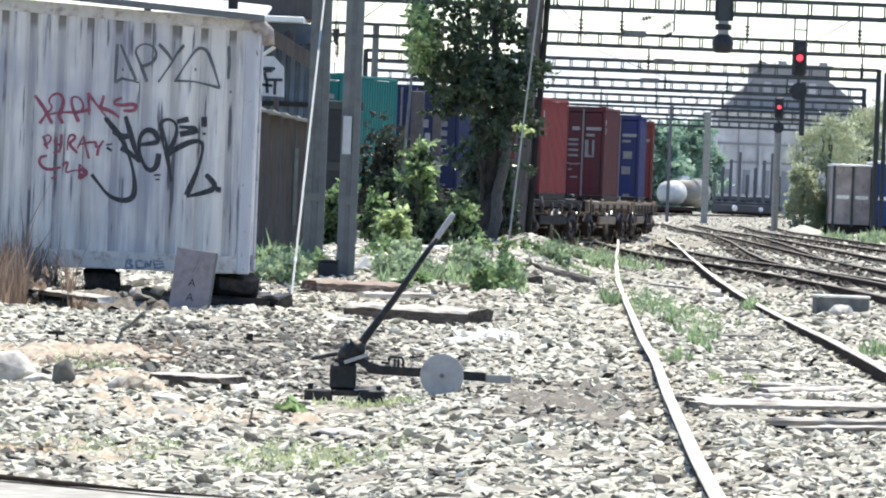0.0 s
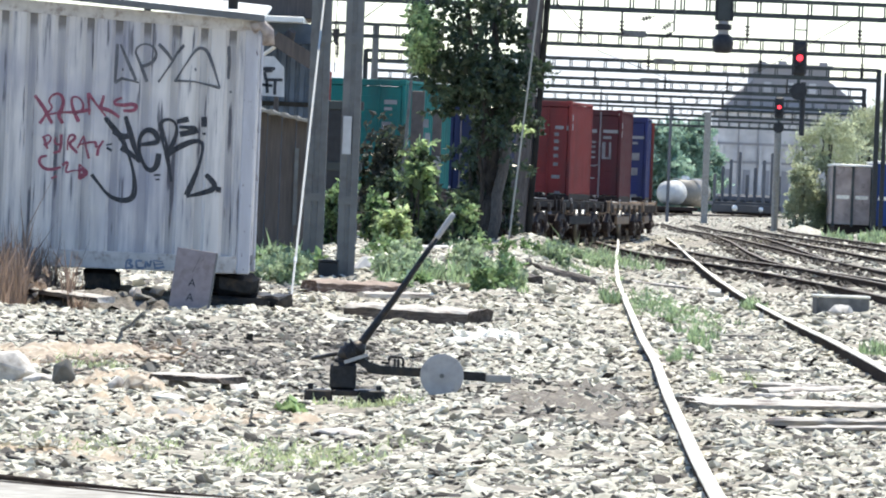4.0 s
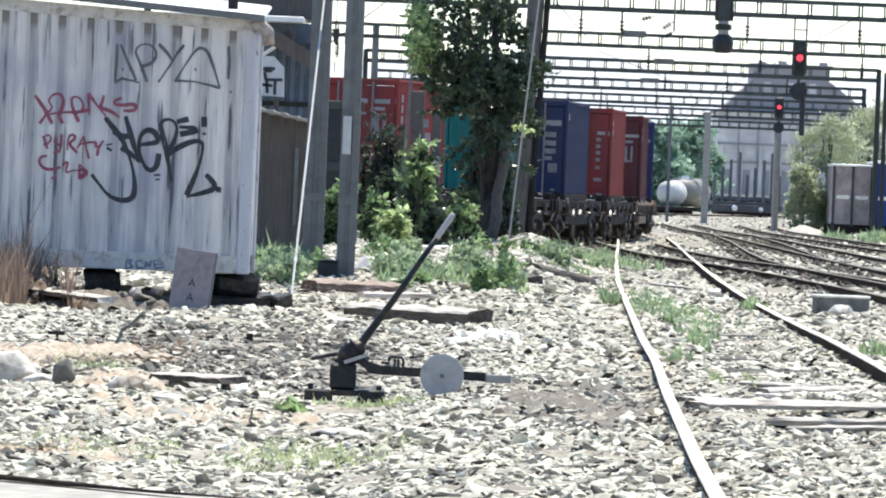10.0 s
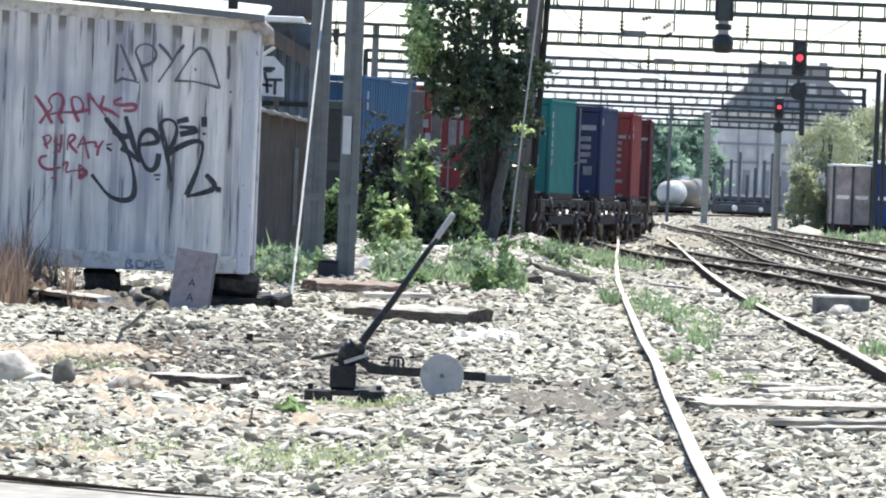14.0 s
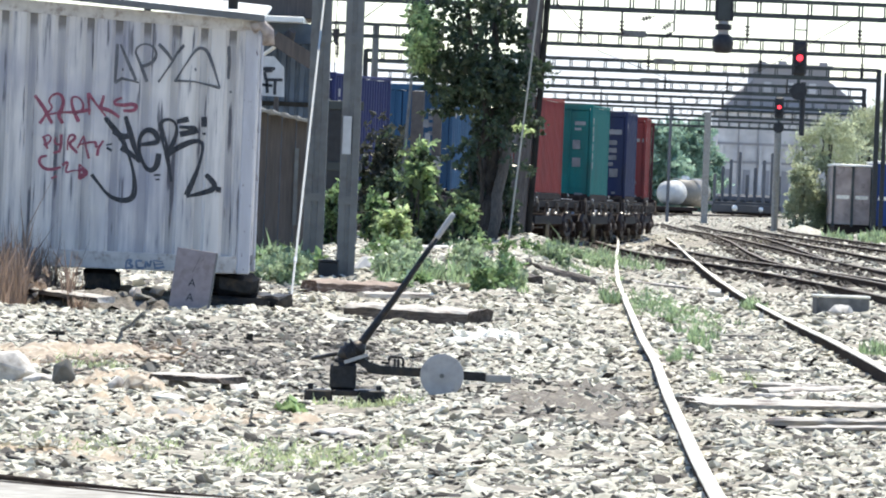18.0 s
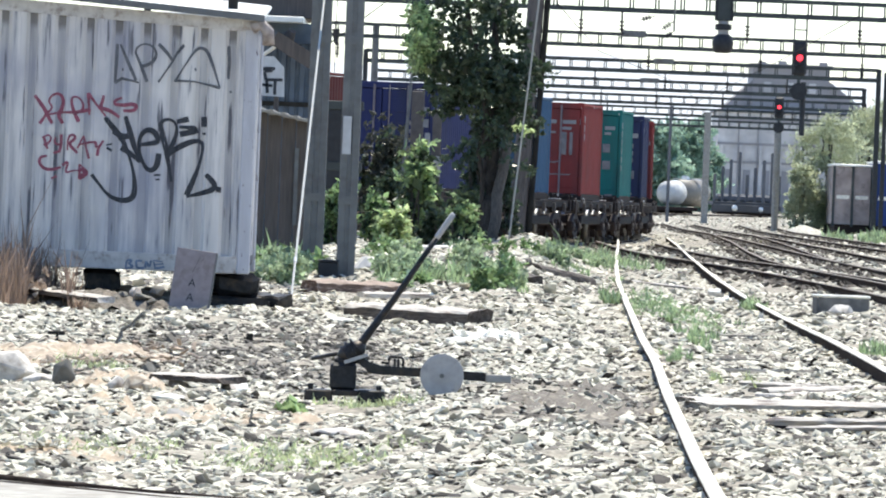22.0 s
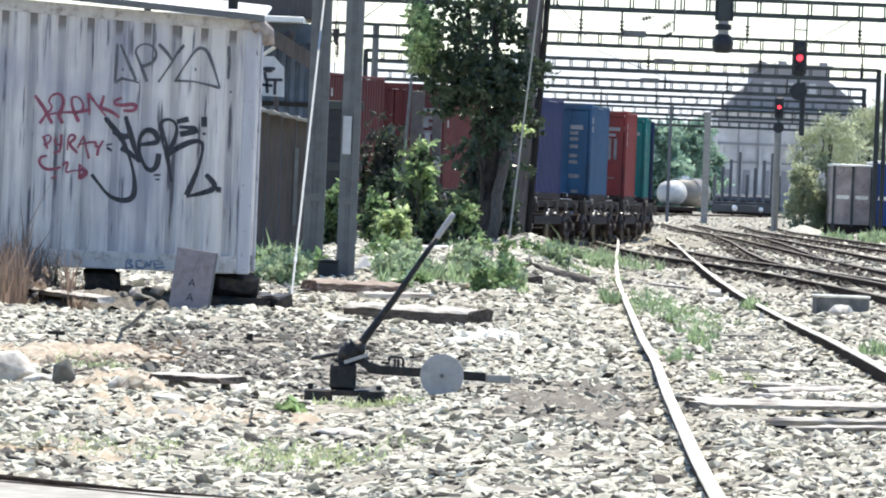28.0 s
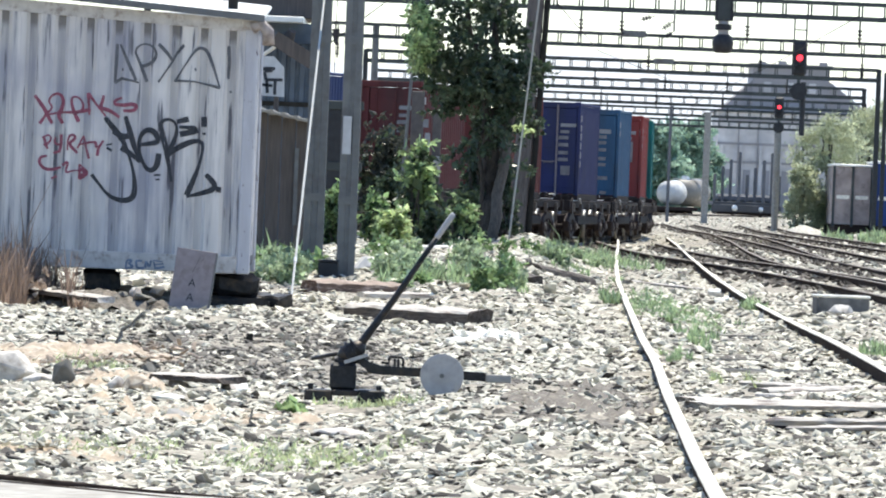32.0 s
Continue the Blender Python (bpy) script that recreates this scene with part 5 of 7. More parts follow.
build_board()


def relay_cabinet():
    root = thing("relay_cabinet", pose(-1.62, 131, gz1(-1.6, 131) - 0.05), "dark relay cabinet in a pale frame behind the masts", "cabinet")
    part("body", boxm(-0.3, 0.22, 0, 0.4, 0.55, 2.2, 0.01), M_SIGNAL, root)
    part("frame_bar", boxm(-0.34, 0.26, -0.02, 0.42, 2.2, 2.34, 0.01), M_GANTRY, root)
    part("frame_bar", boxm(-0.34, 0.26, -0.02, 0.42, 1.22, 1.36, 0.01), M_GANTRY, root)
    for x in (-0.3, 0.18):
        part("leg", boxm(x, x + 0.05, 0.1, 0.2, 0, 0.56), M_STEELPOLE, root)
    return root


relay_cabinet()


def junction_box():
    root = thing("junction_box", pose(-1.345, 96.6, gz1(-1.345, 96.6) - 0.06), "black iron junction box at the foot of the mast", "junction box")
    part("body", boxm(-0.12, 0.12, -0.1, 0.1, 0.0, 0.24, 0.015), M_SIGNAL, root)
    part("lid", boxm(-0.13, 0.13, -0.11, 0.11, 0.24, 0.265, 0.008), M_SIGNAL, root)
    return root


junction_box()


# ---- catenary portals ----
M_DARKPOST = mat("dark_grey_post_paint", (0.045, 0.048, 0.05), 0.8, var=0.2, spec=0.15)


def portal(y, x0, x1, z, label, insul=True):
    root = thing("catenary_portal", pose(0, y, 0), label, "catenary portal", "catenary portals over the yard")
    dz = 0.46
    for k, zz in enumerate((z, z + dz)):
        part("chord", barm((x0, 0, zz), (x1, 0, zz), 0.16, (0.125 if y < 320 else 0.16) if k else (0.15 if y < 320 else 0.19)), M_GANTRY, root)
    n = int((x1 - x0) / 0.78)
    for q in range(n + 1):
        x = x0 + (x1 - x0) * q / n
        bm = barm((x - 0.05, 0.0, z + 0.03), (x - 0.05, 0.0, z + dz - 0.03), 0.055, 0.06)
        bar(bm, (x + 0.05, 0.0, z + 0.03), (x + 0.05, 0.0, z + dz - 0.03), 0.055, 0.06)
        part("lattice_bar", bm, M_GANTRY, root)
    for x in (x0, x1):
        ps = part("portal_post", boxm(x - 0.11, x + 0.11, -0.12, 0.12, -0.1, z + dz + 0.05, 0.01), M_DARKPOST, root)
    if insul:
        rng = random.Random(int(y))
        for x in [-6.5, 1.2, 4.02, 5.29, 9.21, 12.71, 18.4] if y == 255 else [x0 + 2.0 + q * (x1 - x0 - 3) / 7 + rng.uniform(-0.4, 0.4) for q in range(7)]:
            d = part("dropper", rodm((x, -0.05, z - 0.05), (x, -0.05, z - 0.9), 0.035, seg=6), M_SIGNAL, root)
            bm = bmesh.new()
            for w in range(4):
                rod(bm, (x, -0.05, z - 0.35 - w * 0.12), (x, -0.05, z - 0.41 - w * 0.12), 0.10, 0.05, 10)
            part("insulator", bm, M_SIGNAL, d)
    return root


for k, (y, x0, x1) in enumerate([(255, -9.5, 27), (316, -6, 24.5), (376, -3.9, 19.7), (438, -4, 22.2), (500, -3, 25.4), (563, -3, 28.6), (640, -4, 33)]):
    pt = portal(y, x0, x1, 7.2, "grey lattice catenary portal spanning all the tracks", k < 5)
    for sx, ky, w in ((7.02, 316, 0.48), (9.8, 376, 0.46), (10.7, 438, 0.5)):
        if y == ky:
            part("splice_plate", boxm(sx - w, sx + w, -0.14, -0.08, 7.56, 7.82, 0.01), M_STEELPOLE, pt)
            part("splice_plate", boxm(sx - w, sx + w, 0.08, 0.14, 7.56, 7.82, 0.01), M_STEELPOLE, pt)
    if y == 255:                         # insulators and stays hung under the nearest portal
        for a, b in (((5.84, 6.9), (6.32, 7.05)), ((6.52, 6.62), (6.92, 6.92)), ((6.6, 6.36), (6.94, 6.61))):
            st = part("stay_wire", rodm((a[0], -0.1, a[1]), (b[0], -0.1, b[1]), 0.015, seg=6), M_CABLE, pt)
            m0, m1 = Vector((a[0], -0.1, a[1])).lerp(Vector((b[0], -0.1, b[1])), 0.2), Vector((a[0], -0.1, a[1])).lerp(Vector((b[0], -0.1, b[1])), 0.75)
            bm = bmesh.new()
            for w in range(3):
                rod(bm, m0.lerp(m1, w / 3), m0.lerp(m1, w / 3 + 0.22), 0.10, 0.05, 10)
            part("insulator", bm, M_SIGNAL, st)
        part("drop_tube", rodm((6.92, -0.1, 6.58), (6.92, -0.1, 7.9), 0.03, seg=8), M_STEELPOLE, pt)
        d = part("dropper", rodm((-3.6, -0.1, 4.9), (-3.6, -0.1, 7.2), 0.014, seg=6), M_CABLE, pt)
        part("insulator", rodm((-3.6, -0.1, 5.78), (-3.6, -0.1, 6.24), 0.05, 0.13, 10), M_SIGNAL, d)
        part("stay_wire", rodm((-4.19, -0.1, 5.46), (-1.9, -0.1, 7.3), 0.016, seg=6), M_CABLE, pt)


# ---- contact and catenary wires along the tracks ----
def wires(pts, z, label, r=0.012):
    root = thing("overhead_wire", Matrix.Identity(4), label, "overhead wire", "overhead wires")
    sp = []
    for (xa, ya), (xb, yb) in zip(pts, pts[1:]):
        for q in range(6):
            sp.append((xa + (xb - xa) * q / 6, ya + (yb - ya) * q / 6, z))
    sp.append((*pts[-1], z))
    part("wire", sweep(sp, r, 5), M_CABLE, root)
    return root


wires([(2.5, 195), (4.6, 255), (8.7, 316), (11.5, 376), (13, 438), (13.5, 500), (13.8, 563)], 5.9, "thin black catenary wires over the tracks")
wires([(9.7, 195), (10.4, 255), (10.9, 316), (11.4, 376), (12.6, 438), (14.5, 500), (16, 563)], 5.9, "thin black catenary wires over the tracks")


# ---- signals ----
def signal(x, y, top, lit_z, round_z, base_z, mast_x, label, hung=None, scale=1.0, mast_r=0.085, mast_mat=None):
    """A colour-light signal: a long head with a red lamp, a round head under it."""
    root = thing("railway_signal", pose(x, y, 0), label, "railway signal")
    head = bmesh.new()
    box(head, -0.23 * scale, 0.23 * scale, -0.08, 0.08, lit_z - 0.55 * scale, top, 0.075 * scale)
    hd = part("head", head, M_SIGNAL, root)
    for z, lit in ((lit_z, True), (lit_z - 0.36 * scale, False), (lit_z + 0.36 * scale, False)):
        if z > top - 0.15 * scale or z < lit_z - 0.5 * scale:
            continue
        part("lens", rodm((0, -0.085, z), (0, -0.10, z), 0.10 * scale, seg=18), M_LENS_RED if lit else M_SIGNAL, hd)
        hood = bmesh.new()
        for q in range(9):
            a0, a1 = math.pi * q / 9, math.pi * (q + 1) / 9
            bar(hood, (0.16 * scale * math.cos((a0 + a1) / 2), -0.09, z + 0.16 * scale * math.sin((a0 + a1) / 2)), (0.16 * scale * math.cos((a0 + a1) / 2), -0.28, z + 0.16 * scale * math.sin((a0 + a1) / 2)), 0.06 * scale, 0.02)
        part("hood", hood, M_SIGNAL, hd)
    rd = part("round_head", rodm((0, 0.07, round_z), (0, -0.07, round_z), 0.27 * scale, seg=24), M_SIGNAL, root)
    part("lens", rodm((0, -0.072, round_z), (0, -0.085, round_z), 0.10 * scale, seg=16), M_SIGNAL, rd)
    part("head_bracket", barm((0, 0.1, lit_z - 0.5 * scale), (0, 0.1, round_z), 0.10, 0.08), M_GANTRY, root)
    part("signal_mast", rodm((mast_x, 0.25, base_z), (mast_x, 0.25, round_z + 0.3), mast_r, seg=12), mast_mat or M_SIGNAL, root)
    part("mast_arm", barm((mast_x, 0.2, round_z), (0, 0.1, round_z), 0.09, 0.09), M_GANTRY, root)
    if hung:
        for sx in (-0.19, 0.19):
            part("hanger", barm((sx, 0.0, top - 0.02), (sx, 0.0, hung), 0.05, 0.05), M_GANTRY, root)
        part("hanger_rung", barm((-0.19, 0.0, (top + hung) / 2), (0.19, 0.0, (top + hung) / 2), 0.04, 0.04), M_GANTRY, root)
    return root


# ---- signals and what hangs from the near portal ----
signal(10.86, 254.8, 6.43, 5.92, 4.87, 3.5, 0.16, "tall colour-light signal showing red, hung from the portal", 7.15, 1.0)
signal(16.15, 400, 6.58, 6.09, 5.09, 0.0, 0.0, "far colour-light signal showing red on a grey concrete mast", None, 1.0, 0.17, M_CONCRETE)


def hanging_lamp():
    root = thing("hanging_signal_lamp", pose(8.46, 255.13, 0), "dark bell-shaped signal head under a grey bracket", "railway signal")
    part("bracket", boxm(-0.28, 0.28, -0.2, 0.2, 6.98, 8.2, 0.04), M_GANTRY, root)
    for sx in (-1, 1):
        part("bracket_rib", boxm(sx * 0.24 - 0.05, sx * 0.24 + 0.05, -0.24, -0.2, 6.98, 8.2), M_SIGNAL, root)
    part("collar", rodm((0, 0, 6.70), (0, 0, 6.88), 0.26, seg=20), M_SIGNAL, root)
    part("neck", rodm((0, 0, 6.5), (0, 0, 7.0), 0.17, seg=16), M_GREYPAINT, root)
    part("bell", sweep([(0, 0, 6.56), (0, 0, 6.48), (0, 0, 6.3), (0, 0, 6.1), (0, 0, 5.98)], [0.2, 0.29, 0.34, 0.31, 0.22], 20), M_SIGNAL, root)
    return root


hanging_lamp()


# ---- far side of the yard ----
FAR = 1.45


def far_place(x, y, z=0.0):
    """A pose at the far end, with the plan's far sizes brought to their true scale."""
    return Matrix.Translation((x * FAR, y * FAR, EYE[2] + (z - EYE[2]) * FAR)) @ Matrix.Scale(FAR, 4)


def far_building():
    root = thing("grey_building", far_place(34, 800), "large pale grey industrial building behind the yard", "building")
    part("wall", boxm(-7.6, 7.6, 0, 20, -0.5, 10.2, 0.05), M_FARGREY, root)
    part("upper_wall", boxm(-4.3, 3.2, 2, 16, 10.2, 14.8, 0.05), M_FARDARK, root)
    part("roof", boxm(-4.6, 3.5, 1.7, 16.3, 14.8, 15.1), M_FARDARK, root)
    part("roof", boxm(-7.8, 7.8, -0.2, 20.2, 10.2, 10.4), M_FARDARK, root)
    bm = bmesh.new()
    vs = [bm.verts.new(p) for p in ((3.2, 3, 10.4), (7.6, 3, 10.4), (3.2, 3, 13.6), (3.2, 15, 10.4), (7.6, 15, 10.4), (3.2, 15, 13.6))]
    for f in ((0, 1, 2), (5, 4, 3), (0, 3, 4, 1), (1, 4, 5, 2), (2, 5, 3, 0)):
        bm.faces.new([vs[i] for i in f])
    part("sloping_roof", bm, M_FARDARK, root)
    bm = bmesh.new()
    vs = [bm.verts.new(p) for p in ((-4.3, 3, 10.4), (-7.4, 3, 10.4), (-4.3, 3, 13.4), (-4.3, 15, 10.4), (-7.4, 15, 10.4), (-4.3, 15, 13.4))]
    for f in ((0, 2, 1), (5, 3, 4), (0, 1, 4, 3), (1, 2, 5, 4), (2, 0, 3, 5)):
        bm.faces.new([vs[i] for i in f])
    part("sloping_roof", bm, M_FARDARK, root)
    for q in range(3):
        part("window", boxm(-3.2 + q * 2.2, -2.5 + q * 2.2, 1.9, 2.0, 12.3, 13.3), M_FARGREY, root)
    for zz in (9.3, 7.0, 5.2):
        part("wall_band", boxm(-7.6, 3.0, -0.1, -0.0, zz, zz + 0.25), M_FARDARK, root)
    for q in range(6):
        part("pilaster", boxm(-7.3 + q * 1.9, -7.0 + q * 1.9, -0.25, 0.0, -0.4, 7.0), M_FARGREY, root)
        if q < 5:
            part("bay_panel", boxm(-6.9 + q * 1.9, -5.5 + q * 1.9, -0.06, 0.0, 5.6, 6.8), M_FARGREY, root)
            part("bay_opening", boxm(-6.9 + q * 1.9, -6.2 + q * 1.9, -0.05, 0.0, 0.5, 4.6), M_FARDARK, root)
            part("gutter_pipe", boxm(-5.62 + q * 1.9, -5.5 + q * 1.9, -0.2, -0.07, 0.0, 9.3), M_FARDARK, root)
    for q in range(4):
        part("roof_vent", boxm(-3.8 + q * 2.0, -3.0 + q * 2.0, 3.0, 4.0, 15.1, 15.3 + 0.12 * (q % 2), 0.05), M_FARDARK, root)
    return root


far_building()


def clump_tree(x, y, w, h, material, label, seed, count, size, name="tree"):
    root = thing(name, pose(x, y, 0), label, "tree")
    part("trunk", limb((0, 0, -0.1), (0.1, 0, h * 0.7), 0.05 * w, 0.02 * w, seed), M_PALEBARK, root)
    rng = random.Random(seed)
    for q in range(3):
        part("limb", limb((0, 0, h * 0.3), (rng.uniform(-0.35, 0.35) * w, rng.uniform(-0.2, 0.2) * w, h * rng.uniform(0.6, 0.85)), 0.025 * w, 0.008 * w, seed + q), M_PALEBARK, root)
    cs, rs = [], []
    for q in range(34):
        t = rng.uniform(0.06, 0.93)
        k = math.sin(math.pi * min(0.97, 0.18 + 0.8 * t)) ** 0.6
        cs.append((rng.uniform(-0.5, 0.5) * w * k, rng.uniform(-0.4, 0.4) * w * k, h * t))
        e = rng.uniform(0.09, 0.17) * w
        rs.append((e, e, e * rng.uniform(0.7, 1.2)))
    leaves("crown", cs, rs, count, size, material, root, seed)
    return root


clump_tree(18.6, 398, 3.4, 6.2, M_LEAFOLIVE, "pale olive tree with thin wispy twigs", 61, 30000, 0.085)
clump_tree(20.7, 404, 3.0, 6.6, M_LEAFOLIVE, "pale olive tree over the wagons", 62, 27000, 0.085)
clump_tree(17.3, 396, 1.6, 3.4, M_LEAFOLIVE, "small pale olive bush by the track", 63, 11000, 0.085)
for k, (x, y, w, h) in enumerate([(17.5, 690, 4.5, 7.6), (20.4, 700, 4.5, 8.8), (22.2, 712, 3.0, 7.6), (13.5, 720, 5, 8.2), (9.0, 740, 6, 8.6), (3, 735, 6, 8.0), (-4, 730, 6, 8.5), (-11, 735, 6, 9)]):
    clump_tree(x * FAR, y * FAR, w * FAR, EYE[2] + (h - EYE[2]) * FAR, M_FARGREEN, "distant tree with haze put into its blue-green colour", 70 + k, 15000, 0.4)


def box_wagon(x0, x1, y, top, material, label, slit):
    root = thing("box_wagon", pose(0, y, 0), label, "railway wagon")
    part("body", boxm(x0, x1, 0, 9, 0.5, top, 0.03), material, root)
    n = max(1, int(round((x1 - x0) / 0.9)))
    for q in range(n + 1):
        x = x0 + (x1 - x0) * q / n
        part("stanchion", boxm(x - 0.06, x + 0.06, -0.08, 0.0, 0.4, top + 0.02), M_GANTRY, root)
    if slit:
        for q in range(n):
            a = x0 + (x1 - x0) * q / n
            part("label_strip", boxm(a + 0.14, a + (x1 - x0) / n - 0.14, -0.02, 0.0, 1.72, 1.90), M_WHITEROCK, root)
    part("roof_edge", boxm(x0 - 0.05, x1 + 0.05, -0.1, 9.1, top, top + 0.12, 0.03), M_ROOF, root)
    part("underframe", boxm(x0 + 0.1, x1 - 0.1, 0.2, 8.8, 0.0, 0.5, 0.05), M_WHEEL, root)
    return root


box_wagon(18.5, 20.3, 390, 3.27, M_BOXWAGON, "brown boarded wagon with pale label strips", True)
box_wagon(20.45, 22.9, 389, 3.46, paint("far_blue_paint", (0.03, 0.06, 0.2)), "blue wagon standing beside the brown one", True)


M_TANKEND = mat("glare_pale_tank_paint", (0.5, 0.5, 0.49), 0.6, var=0.2, scale=1.5, second=(0.33, 0.32, 0.31), amount=0.4, second_scale=0.8)


def tank_wagon():
    root = thing("tank_wagon", far_place(15.8, 560, -0.1), "dusty beige tank wagon in the distance, sun glare coloured into its front", "railway wagon")
    tk = part("tank", sweep([(-0.03, 3.2, 1.95), (1.7, 8.6, 2.02), (1.95, 9.0, 2.02), (2.0, 9.1, 2.02)], [0.86, 1.0, 0.75, 0.3], 22), M_TANK, root)
    # Front section coloured paler than the body to stand in for sun glare.
    part("tank_front", sweep([(-0.75, 1.0, 1.9), (-0.73, 1.05, 1.9), (-0.66, 1.2, 1.9), (-0.5, 1.6, 1.92), (0.0, 3.3, 1.95)], [0.25, 0.5, 0.7, 0.83, 0.87], 22), M_TANKEND, tk, "front of the tank with sun glare put into its pale colour")
    part("top_hatch", rodm((0.75, 5.6, 2.8), (0.78, 5.7, 3.05), 0.3, 0.28, 14), M_ROOF, tk)
    part("walkway", boxm(-0.1, 1.9, 6.0, 6.5, 2.9, 2.96), M_ROOF, tk)
    part("frame", boxm(-1.5, 1.5, 0, 22, 0.75, 0.98), M_WHEEL, root)
    for q in range(4):
        part("bogie_block", boxm(-1.2, 1.2, 1 + q * 5.5, 3 + q * 5.5, 0.52, 0.75, 0.05), M_WHEEL, root)
    return root


tank_wagon()


def stake_wagon():
    root = thing("stake_wagon", far_place(19.9, 540), "dark wagon with upright stakes standing in the distance", "railway wagon")
    part("deck", boxm(-2.2, 2.2, 0, 12, 1.15, 1.4, 0.03), M_WAGONDECK, root)
    part("end_beam", boxm(-2.3, 2.3, -0.2, 0.0, 0.7, 1.2, 0.03), M_WAGONDECK, root)
    for q in range(9):
        x = -2.15 + q * 0.54
        part("stake", boxm(x - 0.1, x + 0.1, 0.1 + 0.5 * (q % 3), 0.3 + 0.5 * (q % 3), 1.35, 3.2 + 0.5 * ((q * 5) % 4), 0.02), M_LOCO, root)
    part("load", boxm(-1.9, 1.9, 3.5, 10, 1.38, 1.9, 0.15), M_LOCO, root)
    for sx in (-0.9, 0.95):
        part("wheel", rodm((sx - 0.1, 0.2, 0.72), (sx + 0.1, 0.2, 0.72), 0.31, seg=18), M_WHEEL, root)
    part("underframe", boxm(-1.9, 1.9, 0.5, 11.5, 0.55, 0.9, 0.05), M_WHEEL, root)
    # Two white balls added to imitate bright glints under the deck.
    bm = bmesh.new()
    bmesh.ops.create_uvsphere(bm, u_segments=20, v_segments=12, radius=0.2, matrix=pose(-0.78, -0.25, 0.98))
    bmesh.ops.create_uvsphere(bm, u_segments=20, v_segments=12, radius=0.16, matrix=pose(0.95, -0.25, 0.95))
    part("glint_balls", bm, M_GLINT, root)
    return root


stake_wagon()
post(15.86, 500, 6.8, 0.4, "grey concrete column beside the far track", M_CONCRETE, "concrete_column")
plain_pole(13.05, 480, 6.9, 0.10, 0.0, "slim grey far mast", M_LOCO)
plain_pole(23.2, 533, 6.3, 0.075, 0.0, "slim dark pole at the far end of the yard", M_DARKPOST)
post(20.12, 377.4, 7.6, 0.2, "dark steel post of the portal", M_DARKPOST, "steel_post")
plain_pole(-3.05, 330, 7.9, 0.17, 0.0, "grey steel mast beyond the train", M_STEELPOLE)


# rubble and low walls along the far edge
def boulder(x, y, sx, sy, sz, seed, label, material=M_BOULDER, sink=0.25, name="boulder", z=None):
    rng = random.Random(seed * 17 + 3)
    bm = bmesh.new()
    for q in range(34 if sx > 0.11 else 16):   # an angular block: the hull of scattered points, edges worn
        d = Vector((rng.gauss(0, 1), rng.gauss(0, 1), rng.gauss(0, 1))).normalized() * rng.uniform(0.82, 1.15)
        bm.verts.new((d.x * sx, d.y * sy * 1.5, d.z * sz))
    hull = bmesh.ops.convex_hull(bm, input=bm.verts[:])
    bmesh.ops.delete(bm, geom=[v for v in bm.verts if not v.link_faces], context="VERTS")
    bmesh.ops.bevel(bm, geom=bm.edges[:], offset=min(sx, sz) * 0.06, segments=1, affect="EDGES")
    zz = (gz1(x, y) if z is None else z) + sz * (1 - 2 * sink) * 0.8
    root = thing(name, pose(x, y, zz), label, "rock")
    part("stone", bm, material, root)
    return root


# ---- writing sprayed on the shed ----
TAG_APYA = [[(-1.376, 2.201), (-1.380, 2.024), (-1.388, 1.825)],
        [(-1.388, 1.819), (-1.324, 1.866), (-1.195, 1.843), (-1.151, 1.829)],
        [(-1.348, 2.202), (-1.282, 2.061), (-1.179, 1.850)],
        [(-1.316, 1.966), (-1.315, 1.938)],
        [(-1.074, 1.843), (-1.141, 2.006), (-1.196, 2.125)],
        [(-1.195, 2.120), (-1.187, 2.175), (-1.122, 2.217), (-1.033, 2.198), (-0.986, 2.128), (-1.010, 2.050), (-1.069, 2.009), (-1.140, 1.989)],
        [(-0.973, 2.217), (-0.886, 2.132), (-0.828, 2.057)],
        [(-0.724, 2.216), (-0.792, 2.131), (-0.843, 2.029), (-0.963, 1.842)],
        [(-0.803, 1.854), (-0.695, 2.040), (-0.611, 2.171), (-0.557, 2.201), (-0.489, 2.165), (-0.416, 1.980), (-0.359, 1.811)],
        [(-0.359, 1.811), (-0.487, 1.839), (-0.604, 1.862), (-0.804, 1.865)],
        [(-0.604, 1.994), (-0.603, 1.967)],
        [(-0.287, 2.223), (-0.275, 2.068), (-0.280, 1.902)],
        [(-0.253, 1.787), (-0.252, 1.765)]]
TAG_RED_UPPER = [[(-2.167, 1.666), (-2.086, 1.575), (-1.985, 1.397)],
        [(-2.107, 1.392), (-2.033, 1.500), (-1.980, 1.557), (-2.032, 1.611), (-1.996, 1.679), (-1.925, 1.698), (-1.879, 1.639), (-1.892, 1.550), (-1.933, 1.482), (-1.880, 1.401)],
        [(-2.065, 1.471), (-1.918, 1.510), (-1.752, 1.517), (-1.615, 1.550)],
        [(-1.726, 1.424), (-1.792, 1.554), (-1.808, 1.669), (-1.730, 1.667), (-1.684, 1.603), (-1.692, 1.536), (-1.768, 1.505)],
        [(-1.624, 1.500), (-1.644, 1.709)],
        [(-1.644, 1.709), (-1.562, 1.607), (-1.463, 1.490)],
        [(-1.488, 1.693), (-1.502, 1.632), (-1.522, 1.570)],
        [(-1.522, 1.570), (-1.421, 1.547), (-1.330, 1.484)],
        [(-1.311, 1.678), (-1.381, 1.648), (-1.385, 1.609), (-1.296, 1.602), (-1.198, 1.622), (-1.158, 1.591), (-1.200, 1.550), (-1.294, 1.552)]]
